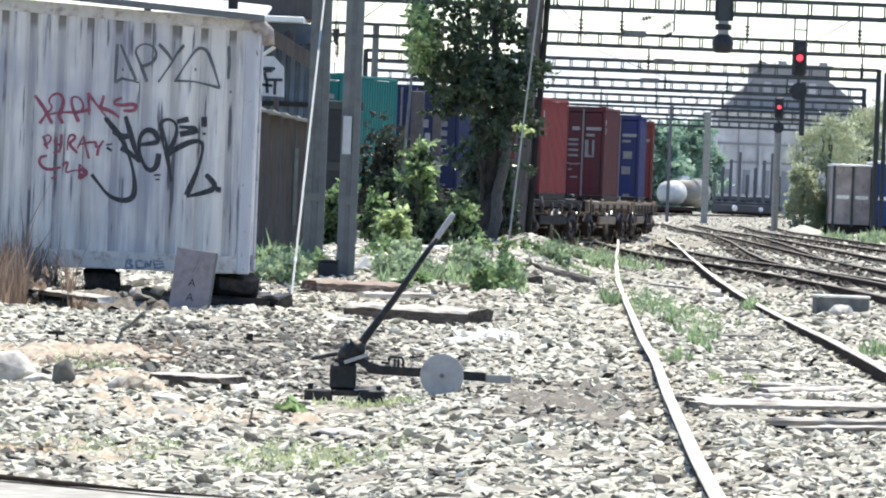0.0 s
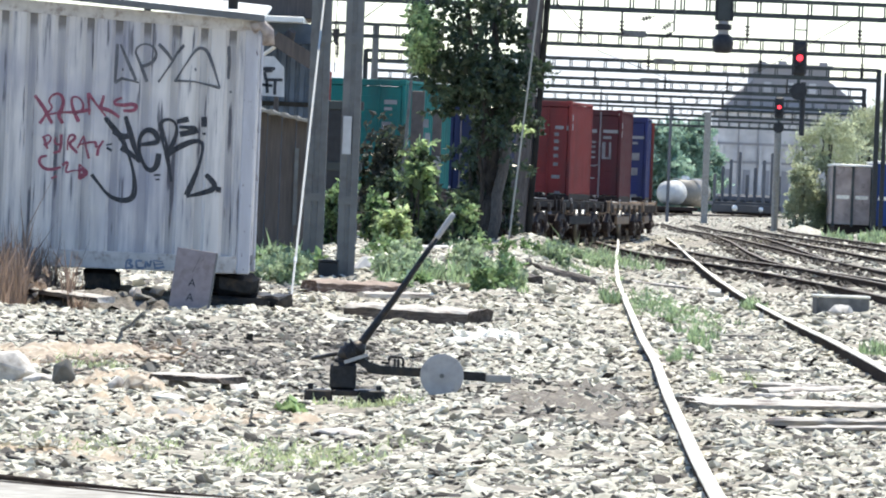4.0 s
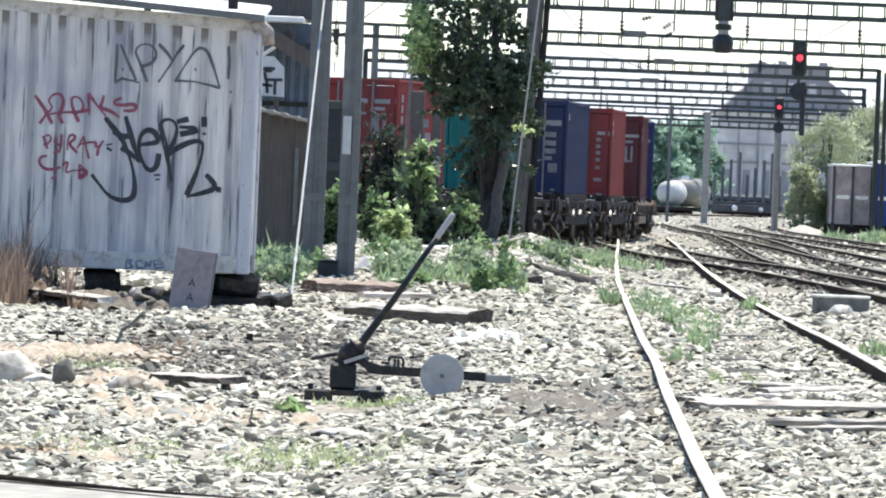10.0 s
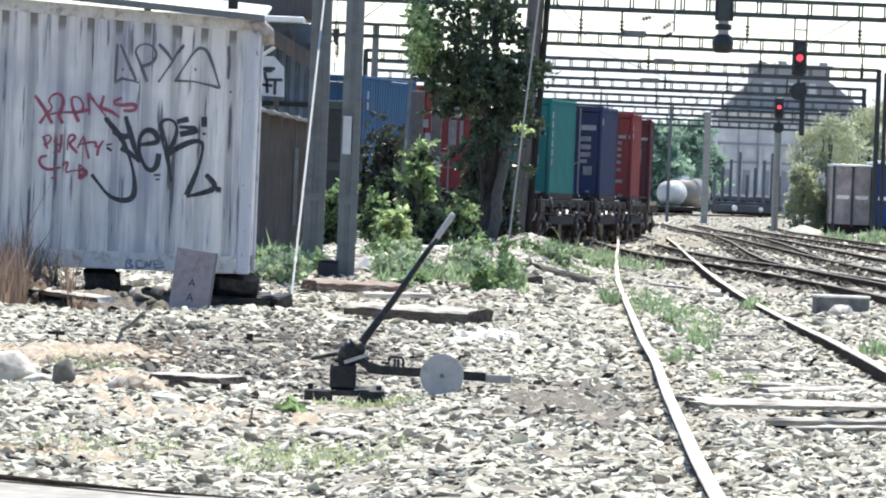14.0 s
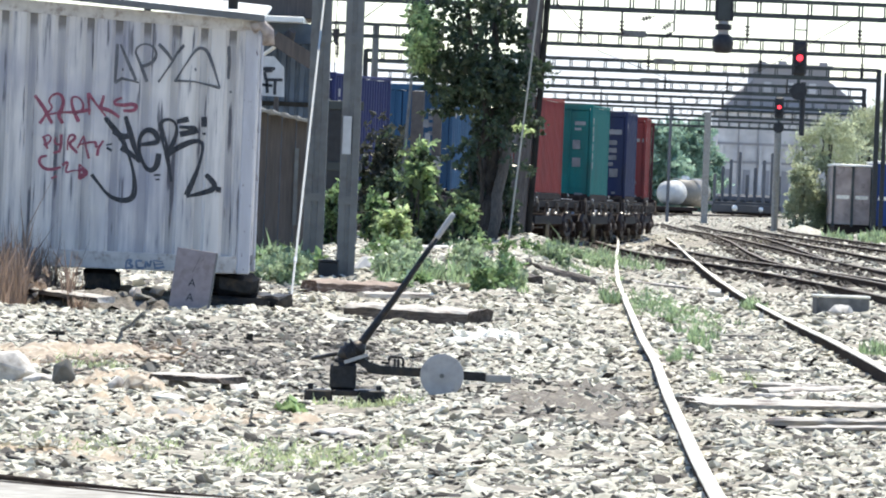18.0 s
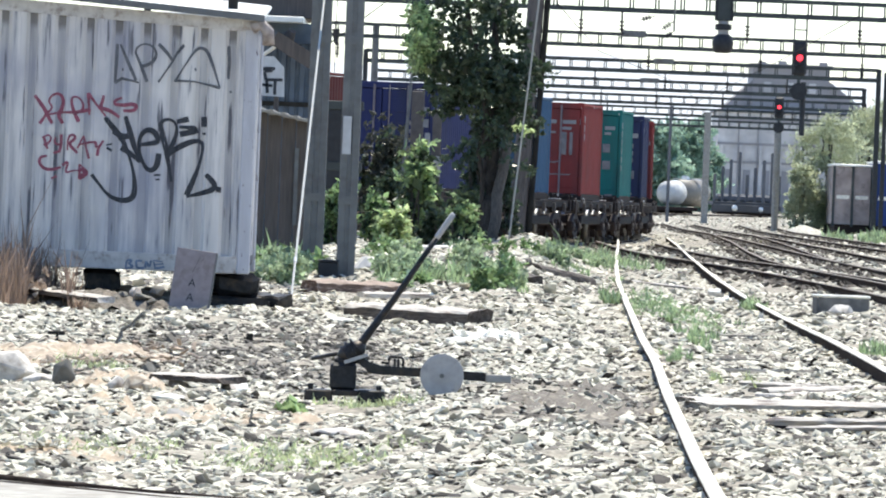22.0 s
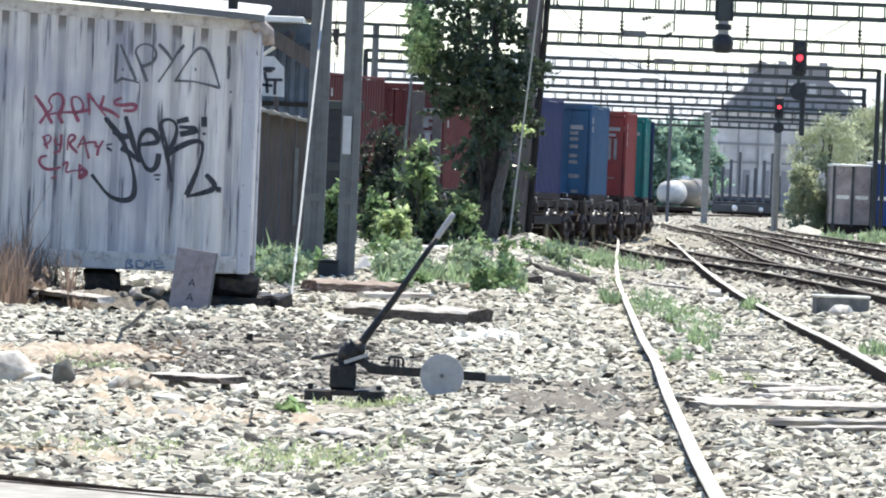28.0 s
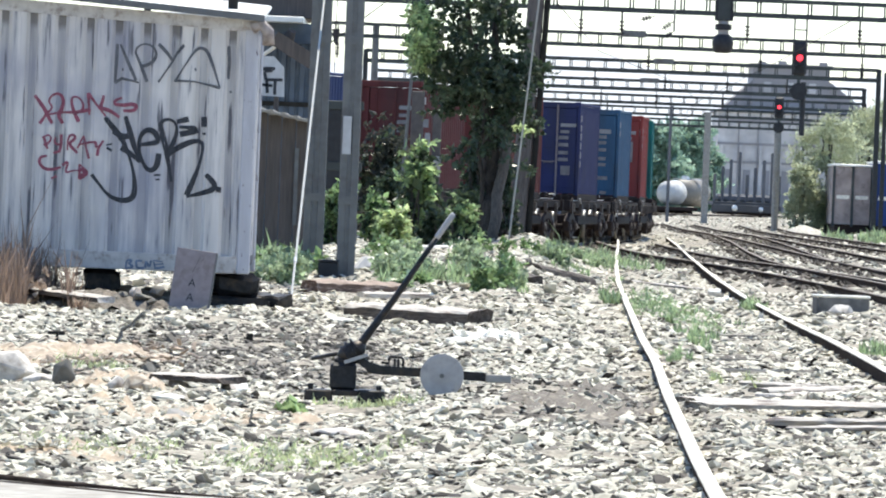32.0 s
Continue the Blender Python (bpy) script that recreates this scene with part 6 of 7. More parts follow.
TAG_RED_MIDDLE = [[(-2.019, 1.147), (-2.044, 1.212), (-2.063, 1.272)],
        [(-2.079, 1.255), (-2.014, 1.291), (-1.985, 1.259), (-2.005, 1.208), (-2.060, 1.184)],
        [(-1.947, 1.266), (-1.961, 1.204), (-1.888, 1.191)],
        [(-1.893, 1.296), (-1.889, 1.202), (-1.903, 1.129), (-1.963, 1.110)],
        [(-1.826, 1.143), (-1.820, 1.287), (-1.766, 1.301), (-1.747, 1.257), (-1.823, 1.210), (-1.725, 1.120)],
        [(-1.727, 1.164), (-1.671, 1.293), (-1.644, 1.173), (-1.613, 1.069)],
        [(-1.712, 1.203), (-1.613, 1.229), (-1.553, 1.232), (-1.539, 1.177)],
        [(-1.476, 1.251), (-1.523, 1.178), (-1.531, 1.100)]]
TAG_RED_LOWER = [[(-2.022, 1.080), (-2.077, 1.072), (-2.103, 1.022), (-2.056, 0.957), (-1.978, 0.944), (-1.880, 0.975)],
        [(-1.869, 0.992), (-1.805, 1.045), (-1.844, 0.910), (-1.757, 0.953), (-1.635, 0.946)],
        [(-1.704, 1.010), (-1.596, 0.926), (-1.699, 0.866)],
        [(-1.704, 1.010), (-1.696, 0.938), (-1.699, 0.866)],
        [(-1.686, 0.972), (-1.634, 0.924)],
        [(-1.689, 0.900), (-1.635, 0.930)],
        [(-1.975, 0.861), (-1.920, 0.885)]]
TAG_BLACK = [[(-1.469, 1.479), (-1.387, 1.382), (-1.306, 1.291), (-1.234, 1.156), (-1.178, 0.992), (-1.149, 0.828), (-1.161, 0.706), (-1.237, 0.669), (-1.337, 0.682), (-1.422, 0.728), (-1.503, 0.825), (-1.579, 0.916)],
        [(-1.270, 1.498), (-1.226, 1.367), (-1.169, 1.192), (-1.098, 1.057)],
        [(-1.386, 1.349), (-1.295, 1.292), (-1.196, 1.312)],
        [(-1.302, 1.192), (-1.206, 1.135), (-1.109, 1.056)],
        [(-1.143, 1.221), (-1.039, 1.236), (-0.940, 1.256), (-0.948, 1.317), (-1.005, 1.375), (-1.082, 1.367), (-1.134, 1.271), (-1.117, 1.128), (-1.057, 0.997), (-0.989, 0.972), (-0.942, 1.024), (-0.930, 1.146)]]
TAG_BLACK_END = [[(-0.924, 1.423), (-0.866, 1.215), (-0.797, 0.875)],
        [(-0.935, 1.411), (-0.904, 1.474), (-0.833, 1.487), (-0.770, 1.446), (-0.761, 1.352), (-0.801, 1.240), (-0.841, 1.133)],
        [(-0.841, 1.139), (-0.718, 1.232), (-0.582, 1.287), (-0.498, 1.274), (-0.514, 1.108), (-0.568, 0.940), (-0.643, 0.748)],
        [(-0.643, 0.737), (-0.506, 0.771), (-0.369, 0.820), (-0.377, 0.881), (-0.463, 0.960)],
        [(-0.766, 1.463), (-0.651, 1.495)],
        [(-0.741, 1.414), (-0.592, 1.409), (-0.574, 1.376), (-0.733, 1.342)],
        [(-0.502, 1.523), (-0.498, 1.423)],
        [(-0.496, 1.368), (-0.495, 1.346)],
        [(-0.326, 0.844), (-0.335, 0.789)]]
TAG_BLACK_SMALL = [[(-0.971, 0.934), (-0.905, 0.937)],
        [(-0.953, 0.891), (-0.909, 0.893)],
        [(-1.447, 1.208), (-1.392, 1.222)],
        [(-1.440, 1.181), (-1.389, 1.155)]]
TAG_BENE = [[(-1.21, 0.01), (-1.20, 0.10), (-1.14, 0.09), (-1.19, 0.06), (-1.12, 0.03), (-1.21, 0.01)],
        [(-1.05, 0.09), (-1.11, 0.09), (-1.10, 0.02), (-1.03, 0.02)],
        [(-1.02, 0.02), (-1.01, 0.09), (-0.98, 0.03), (-0.96, 0.10)],
        [(-0.85, 0.09), (-0.94, 0.10), (-0.92, 0.02), (-0.83, 0.04)],
        [(-0.93, 0.06), (-0.84, 0.07)]]
spray("sprayed_letters", TAG_APYA, 0.03, M_SPRAYGREY, SHED, "thin grey sprayed letters with triangles")
spray("sprayed_letters", TAG_RED_UPPER, 0.034, M_SPRAYRED, SHED, "red sprayed tag")
spray("sprayed_letters", TAG_RED_MIDDLE, 0.026, M_SPRAYRED, SHED, "red sprayed tag")
spray("sprayed_letters", TAG_RED_LOWER, 0.028, M_SPRAYRED, SHED, "red sprayed tag with an arrow")
spray("sprayed_letters", TAG_BLACK, 0.05, M_SPRAYBLACK, SHED, "thick black sprayed tag")
spray("sprayed_letters", TAG_BLACK_END, 0.05, M_SPRAYBLACK, SHED, "thick black sprayed tag")
spray("sprayed_letters", TAG_BLACK_SMALL, 0.022, M_SPRAYBLACK, SHED, "small black sprayed dashes")
spray("sprayed_letters", TAG_BENE, 0.02, M_SPRAYBLUE, SHED, "small faint blue sprayed letters")


# ---- point lever ----
def point_lever():
    root = thing("point_lever", pose(0, 51.6, 0), "black iron point lever with a round grey counterweight", "point lever")
    bm = boxm(-0.835, -0.66, -0.16, 0.16, -0.07, 0.052, 0.008)
    box(bm, -0.66, -0.50, -0.16, 0.16, 0.018, 0.055, 0.006)
    box(bm, -0.50, -0.332, -0.16, 0.16, -0.07, 0.060, 0.008)
    part("base_plate", bm, M_BLACKIRON, root)
    for x in (-0.80, -0.37):
        for y in (-0.11, 0.11):
            part("bolt", rodm((x, y, 0.05), (x, y, 0.085), 0.018, seg=6), M_BLACKIRON, root)
    bm = boxm(-0.68, -0.515, -0.09, 0.09, 0.05, 0.225, 0.02)
    box(bm, -0.655, -0.54, -0.06, 0.06, 0.20, 0.262, 0.02)
    part("bearing_block", bm, M_BLACKIRON, root)
    part("pivot_boss", sweep([(-0.61, 0, 0.235), (-0.575, 0, 0.27), (-0.54, 0, 0.295), (-0.50, 0, 0.33), (-0.485, 0, 0.355)], [0.05, 0.068, 0.07, 0.052, 0.03], 14), M_BLACKIRON, root)
    for k in (0.25, 0.5, 0.75):
        c = Vector((-0.60, 0, 0.245)).lerp(Vector((-0.49, 0, 0.345)), k)
        d = Vector((0.11, 0, 0.10)).normalized() * 0.007
        part("collar", rodm(c - d, c + d, 0.076, seg=16), M_BLACKIRON, root)
    part("lever_rod", sweep([(-0.50, 0, 0.31), (-0.485, 0, 0.36), (-0.30, 0, 0.63), (-0.16, 0, 0.85), (-0.035, 0, 1.046)], [0.032, 0.027, 0.021, 0.018, 0.016], 12), M_BLACKIRON, root)
    part("hand_grip", sweep([(-0.045, 0, 1.03), (-0.035, 0, 1.046), (0.05, 0, 1.178), (0.059, 0, 1.193)], [0.016, 0.019, 0.019, 0.013], 12), M_GREYPAINT, root, "pale painted hand grip")
    arm = bmesh.new()
    pts = [(-0.57, 0.262), (-0.50, 0.255), (-0.43, 0.200), (-0.36, 0.186), (-0.10, 0.181), (0.30, 0.168)]
    rows = []
    for x, z in pts:
        hh = 0.034 if x < -0.4 else 0.028
        rows.append([arm.verts.new((x, y, z + dz)) for y, dz in ((-0.022, -hh), (0.022, -hh), (0.022, hh), (-0.022, hh))])
    for a, b in zip(rows, rows[1:]):
        for k in range(4):
            arm.faces.new((a[k], a[(k + 1) % 4], b[(k + 1) % 4], b[k]))
    arm.faces.new(rows[0][::-1]), arm.faces.new(rows[-1])
    part("weight_arm", arm, M_BLACKIRON, root)
    part("arm_end", boxm(0.30, 0.462, -0.02, 0.02, 0.135, 0.187, 0.006), M_CONCRETE, root, "faded grey arm end")
    bm = bmesh.new()
    rod(bm, (0.025, -0.075, 0.167), (0.025, 0.03, 0.167), 0.138, seg=48)
    bmesh.ops.bevel(bm, geom=[e for e in bm.edges if abs(e.verts[0].co.y - e.verts[1].co.y) < 1e-4], offset=0.006, segments=2, affect="EDGES")
    w = part("counterweight", bm, M_GREYPAINT, root, "round grey iron counterweight")
    bm = bmesh.new()
    rod(bm, (0.025, -0.088, 0.167), (0.025, -0.07, 0.167), 0.034, seg=24)
    part("hub_ring", bm, M_GREYPAINT, w)
    part("hub_bolt", rodm((0.025, -0.096, 0.167), (0.025, -0.08, 0.167), 0.016, seg=6), M_STEELPOLE, w)
    lp = sweep([(-0.308, 0, 0.19), (-0.312, 0, 0.262), (-0.298, 0, 0.274), (-0.235, 0, 0.272), (-0.222, 0, 0.26), (-0.222, 0, 0.19)], 0.009, 8)
    part("latch_loop", lp, M_BLACKIRON, root)
    part("latch_pin", rodm((-0.275, 0, 0.19), (-0.275, 0, 0.262), 0.008, seg=8), M_BLACKIRON, root)
    part("latch_pin", rodm((-0.252, 0, 0.19), (-0.252, 0, 0.262), 0.008, seg=8), M_BLACKIRON, root)
    part("latch_tongue", barm((-0.36, 0, 0.235), (-0.31, 0, 0.232), 0.03, 0.015), M_BLACKIRON, root)
    part("pull_rod", sweep([(-0.80, 0.3, 0.235), (-0.70, 0.2, 0.262), (-0.60, 0.05, 0.285)], 0.013, 8), M_BLACKIRON, root)
    part("key_bar", barm((-0.592, -0.08, 0.228), (-0.445, -0.08, 0.283), 0.02, 0.022), M_GREYPAINT, root)
    return root


point_lever()


# ---- sign plate leaning before the shed ----
def leaning_sign():
    root = thing("sign_plate", pose(-2.405, 78.4, 0.10, -4, 6.5, 0), "grey-brown metal sign plate leaning with faded upright letters", "sign")
    part("plate", boxm(-0.205, 0.185, -0.012, 0.012, 0.0, 0.575, 0.004), M_SIGNPLATE, root)
    part("edge_fold", boxm(0.172, 0.190, -0.02, 0.03, 0.01, 0.57, 0.004), M_STEELPOLE, root)
    for q, z in enumerate((0.12, 0.26)):
        cu = bpy.data.curves.new("letter", "FONT")
        cu.body, cu.size, cu.extrude, cu.align_x = "A", 0.11, 0.002, "CENTER"
        tmp = bpy.data.objects.new("letter", cu)
        scene.collection.objects.link(tmp)
        me = bpy.data.meshes.new_from_object(tmp.evaluated_get(bpy.context.evaluated_depsgraph_get()))
        bpy.data.objects.remove(tmp)
        me.materials.clear()
        me.materials.append(M_SPRAYBLACK)
        ob = part("letter", me, None, root)
        ob.matrix_local = pose(-0.015, -0.0145, z - 0.04, 90, 0, 0)
    for q, (x, z) in enumerate(((-0.01, 0.38), (0.02, 0.47))):
        part("faded_letter", barm((x - 0.02, -0.014, z - 0.035), (x + 0.005, -0.014, z + 0.035), 0.012, 0.003), M_SPRAYBLACK, root)
        part("faded_letter", barm((x + 0.022, -0.014, z), (x + 0.04, -0.014, z + 0.03), 0.012, 0.003), M_SPRAYBLACK, root)
    return root


leaning_sign()


# ---- timbers, blocks and slabs ----
def timber(name, a, b, w, h, seed, label, material=M_SLEEPER, lift=0.0, cat="timber", top_face=None, worn=(0.82, 0.68)):
    """A worn squared timber lying on the ground from a to b (x, y)."""
    rng = random.Random(seed)
    ax, ay, bx, by = *a, *b
    L = math.hypot(bx - ax, by - ay)
    n = 12
    bm = bmesh.new()
    rows = []
    for i in range(n + 1):
        u = -L / 2 + L * i / n
        e = 0.55 if i in (0, n) else 1.0
        row = []
        for y, z in ((-0.5, 0.0), (0.5, 0.0), (0.5, 0.85), (0.35, 1.0), (-0.38, worn[0]), (-0.5, worn[1])):
            row.append(bm.verts.new((u + rng.uniform(-0.012, 0.012) + (0.03 * rng.random() if e < 1 else 0), y * w * (0.92 + 0.16 * rng.random()), h * z * (0.9 + 0.2 * rng.random()) if z else 0)))
        rows.append(row)
    for p, q in zip(rows, rows[1:]):
        for k in range(6):
            bm.faces.new((p[k], p[(k + 1) % 6], q[(k + 1) % 6], q[k]))
    bm.faces.new(rows[0][::-1]), bm.faces.new(rows[-1])
    bmesh.ops.recalc_face_normals(bm, faces=bm.faces)
    # Upward faces get the paler wood: sunlit tops and shaded fronts as colour.
    for f in bm.faces:
        f.material_index = 1 if f.normal.z > 0.3 else 0
    cx, cy = (ax + bx) / 2, (ay + by) / 2
    za, zb = gz1(ax, ay), gz1(bx, by)
    root = thing(name, pose(cx, cy, (za + zb) / 2 - 0.02 + lift, 0, -math.degrees(math.atan2(zb - za, L)), math.degrees(math.atan2(by - ay, bx - ax))), label, cat)
    part("beam", bm, [material, top_face or material], root)
    return root


# Dark wood also paints shaded fronts; paler woods also paint sunlit tops.
M_OLDWOOD = mat("old_shaded_timber", (0.075, 0.06, 0.05), 0.95, var=0.5, scale=6, bump=0.7, stretch=(0.5, 6, 6), second=(0.17, 0.14, 0.115), amount=0.3, second_scale=5)
M_REDTOP = mat("brownish_worn_sunlit_timber", (0.30, 0.23, 0.185), 0.9, var=0.35, scale=6, bump=0.5, stretch=(0.5, 6, 6))
M_RUSTWOOD = mat("reddish_split_timber", (0.11, 0.07, 0.052), 0.9, var=0.4, scale=6, bump=0.6, stretch=(0.5, 6, 6), second=(0.42, 0.33, 0.28), amount=0.4, second_scale=4)
M_GREYWOOD = mat("grey_split_timber", (0.3, 0.265, 0.215), 0.9, var=0.45, scale=6, bump=0.6, stretch=(0.6, 6, 6), second=(0.12, 0.1, 0.085), amount=0.45, second_scale=4)
M_BLEACHED = mat("bleached_sunlit_timber", (0.5, 0.46, 0.41), 0.9, var=0.3, scale=6, bump=0.5, stretch=(0.6, 6, 6), second=(0.25, 0.2, 0.17), amount=0.35, second_scale=4)
timber("old_sleeper", (-1.42, 87.38), (-0.49, 89.62), 0.2, 0.14, 1, "split reddish old sleeper lying on the stones", M_RUSTWOOD, 0.02, top_face=M_REDTOP)
timber("old_plank", (-0.86, 86.04), (-0.16, 86.29), 0.22, 0.06, 2, "bleached plank lying flat on the stones", M_BLEACHED, 0.07)
timber("old_sleeper", (-0.83, 79.68), (0.36, 75.63), 0.24, 0.16, 3, "weathered old sleeper lying across the stony ground", M_OLDWOOD, top_face=M_BLEACHED)
timber("bleached_board", (-1.76, 52.2), (-1.31, 51.9), 0.3, 0.05, 4, "bleached broken board lying on rubble", M_OLDWOOD, 0.085, top_face=M_BLEACHED)
timber("bleached_board", (-1.95, 48.9), (-1.50, 48.6), 0.25, 0.03, 5, "flat pale board half buried in the soil", M_BLEACHED)
timber("old_plank", (-4.12, 79.0), (-3.18, 77.6), 0.2, 0.06, 6, "pale brown plank lying before the shed", M_OLDWOOD, 0.12, top_face=M_BLEACHED)
timber("old_sleeper", (0.35, 102), (1.1, 98), 0.22, 0.14, 7, "dark broken sleeper in the weeds", M_OLDWOOD)
timber("old_sleeper", (1.19, 107.5), (1.98, 111.8), 0.24, 0.13, 8, "dark old sleeper along the gravel bank", M_OLDWOOD, 0.0, worn=(0.7, 0.45))
timber("concrete_slab", (-1.22, 132.6), (0.42, 132.9), 0.5, 0.09, 9, "long pale concrete slab edge on the bank", M_PALECONCRETE, -0.03, "slab")
for k, (a, b, hh) in enumerate((((1.50, 49.9), (3.0, 52.6), 0.05), ((1.55, 49.2), (2.95, 51.7), 0.04), ((1.98, 48.4), (2.85, 47.6), 0.05), ((2.1, 47.9), (2.85, 47.2), 0.035),
                               ((2.20, 58.5), (2.72, 57.7), 0.04), ((2.17, 55.5), (3.15, 57.4), 0.045), ((2.2, 54.9), (3.1, 56.4), 0.04), ((2.67, 117.8), (3.78, 119.4), 0.06))):
    timber("exposed_sleeper", a, b, 0.16, hh, 20 + k, "weathered split sleeper lying bare between the siding rails", M_GREYWOOD, 0.028, "sleeper", M_BLEACHED, (0.9, 0.6))
timber("black_sleeper", (-2.28, 80.9), (-1.55, 80.4), 0.3, 0.16, 10, "black tarred sleeper under the shed corner", M_BLACKIRON)


def support_block(x, y, w, top, label, seed, material=M_BLACKIRON):
    z = gz1(x, y) - 0.05
    root = thing("support_block", pose(x, y, z), label, "block")
    rng = random.Random(seed)
    bm = boxm(-w * 0.95, w * 0.95, -0.22, 0.2, 0, (top - z) * 0.42, 0.03)
    bm2 = boxm(-w * 0.6, w * 0.6, -0.18, 0.18, (top - z) * 0.42, top - z, 0.05)
    for q in (bm, bm2):
        for v in q.verts:
            v.co.x += rng.uniform(-0.05, 0.05) * (1 if v.co.x > 0 else 1)
            v.co.z += rng.uniform(-0.035, 0.02)
    part("lower_block", bm, material, root)
    part("upper_block", bm2, material, root)
    return root


support_block(-3.36, 80.45, 0.28, 0.441, "black timber block carrying the shed", 1)
support_block(-2.02, 80.45, 0.34, 0.441, "black timber block under the shed corner", 2)
support_block(-5.2, 80.45, 0.4, 0.441, "black timber block carrying the shed", 3)
support_block(-7.4, 80.45, 0.4, 0.441, "black timber block carrying the shed", 4)
for x in (-2.1, -4.6, -7.4):
    support_block(x, 82.1, 0.4, 0.441, "black timber block carrying the shed", 5)


M_ROCKDARK = mat("dark_weathered_rock", (0.15, 0.14, 0.12), 0.9, var=0.4, scale=9, bump=0.5)
M_BEIGESTONE = mat("dusty_beige_stone", (0.52, 0.44, 0.36), 0.9, var=0.3, scale=9, bump=0.4)
PILE = random.Random(5)
for q in range(22):                      # loose stones on the low bank before the shed
    boulder(-3.95 + q * 0.058 + PILE.uniform(-0.03, 0.03), PILE.uniform(78.35, 78.75), PILE.uniform(0.04, 0.10), 0.06, PILE.uniform(0.03, 0.065), 60 + q, "pale stone on the low bank before the shed", PILE.choice([M_BEIGESTONE, M_ROCKDARK, M_BOULDER, M_ROCKDARK]), 0.1, "packing_stone", gz1(-3.3, 78.5) + PILE.uniform(0.04, 0.13))


def kerb_block():
    root = thing("concrete_block", pose(5.04, 103.1, gz1(5.03, 103.1) - 0.01, 0, 0, 6), "concrete block by the siding, sunlit top and shaded front put into colour", "concrete block")
    # Front darkened for shade; a white cap is added as the sunlit top.
    bm = boxm(-0.335, 0.335, -0.2, 0.2, 0.0, 0.22, 0.015)
    part("block", bm, mat("shade_dark_concrete", (0.15, 0.145, 0.135), 0.9, var=0.3, scale=9, bump=0.4), root)
    part("cap", boxm(-0.345, 0.345, -0.21, 0.21, 0.215, 0.25, 0.012), M_WHITEROCK, root)
    return root


kerb_block()
boulder(5.02, 102.5, 0.16, 0.08, 0.095, 8, "pale stone leaning on the concrete block")
boulder(-2.93, 54.3, 0.29, 0.14, 0.15, 31, "large white boulder at the edge of the soil heap", M_BOULDER, sink=0.2)
boulder(-2.62, 54.0, 0.12, 0.1, 0.05, 11, "flat pale stone beside the boulder", M_BOULDER)
boulder(-2.44, 53.4, 0.095, 0.08, 0.125, 13, "dark pointed rock on the rubble", M_ROCKDARK, 0.15)
boulder(-2.03, 51.6, 0.07, 0.08, 0.06, 14, "grey rock with a pale top on the soil heap", M_BOULDER, 0.2)
boulder(-1.91, 51.5, 0.09, 0.08, 0.062, 56, "crumbling tan lump of rubble on the soil heap", M_SANDY, 0.2)
boulder(-1.83, 51.3, 0.05, 0.07, 0.05, 57, "crumbling tan lump of rubble on the soil heap", M_SANDY, 0.1)
boulder(-1.65, 50.4, 0.12, 0.1, 0.025, 58, "flat white stone before the bleached board", M_WHITEROCK, 0.1)
boulder(-1.23, 51.8, 0.06, 0.08, 0.05, 59, "white stone beside the end of the board", M_WHITEROCK, 0.1)
boulder(-1.35, 53.2, 0.10, 0.1, 0.05, 15, "flat pale stone beside the board")
boulder(-0.93, 103.0, 0.2, 0.14, 0.12, 16, "white stone at the foot of the mast", M_PALECONCRETE, 0.1)
boulder(-0.92, 76.8, 0.13, 0.1, 0.04, 17, "flat white stone on the gravel", M_WHITEROCK)


def iron_peg():
    root = thing("iron_peg", pose(-2.98, 63.7, gz1(-2.98, 63.7) - 0.02), "black iron peg with a flat head standing in the soil", "peg")
    part("shank", rodm((0, 0, 0), (0.005, 0, 0.09), 0.014, 0.012, 8), M_CABLE, root)
    part("head", boxm(-0.07, 0.065, -0.03, 0.03, 0.085, 0.115, 0.008), M_CABLE, root)
    return root


def iron_stub():
    root = thing("iron_stub", pose(-1.56, 67.2, gz1(-1.56, 67.2) - 0.02), "black iron stub sticking out of the gravel", "stub")
    part("stub", boxm(-0.025, 0.03, -0.025, 0.025, 0, 0.095, 0.008), M_CABLE, root)
    part("collar", boxm(-0.045, 0.02, -0.03, 0.03, 0.05, 0.066, 0.004), M_CABLE, root)
    return root


iron_peg()
iron_stub()


def crushed_stone():
    rng = np.random.default_rng(40)
    n = 260
    x, y = 0.34 + rng.normal(0, 0.14, n), 69.7 + rng.normal(0, 0.5, n)
    ob = scatter_stones("crushed_stone", x, y, 0.026 * rng.lognormal(0, 0.4, n), M_WHITEROCK, 0.6, 41, 0.012)
    return tagged(ob, "patch of white crushed stone on the gravel", "crushed stone", kind="stuff")


crushed_stone()


def soil_pebbles():
    """Small stones lying on the bare patches."""
    rng = np.random.default_rng(52)
    xs, ys = [], []
    for cx, cy, rx, ry, n in ((0.86, 49.3, 0.42, 2.6, 420), (-1.35, 47.6, 0.5, 1.0, 420), (-2.1, 40.0, 0.45, 0.7, 300), (-2.65, 60.0, 0.5, 1.9, 420), (-2.0, 52.8, 0.26, 1.1, 160)):
        xs.append(cx + rng.normal(0, 0.5, n) * rx), ys.append(cy + rng.normal(0, 0.5, n) * ry)
    x, y = np.concatenate(xs), np.concatenate(ys)
    lift = np.where(x < -1.8, 0.05, 0.015)
    ob = scatter_stones("pebbles", x, y, 0.011 * rng.lognormal(0, 0.45, len(x)), M_STONE, 0.6, 53, lift)
    return tagged(ob, "small pale pebbles lying on the bare soil", "pebbles", kind="stuff")


soil_pebbles()
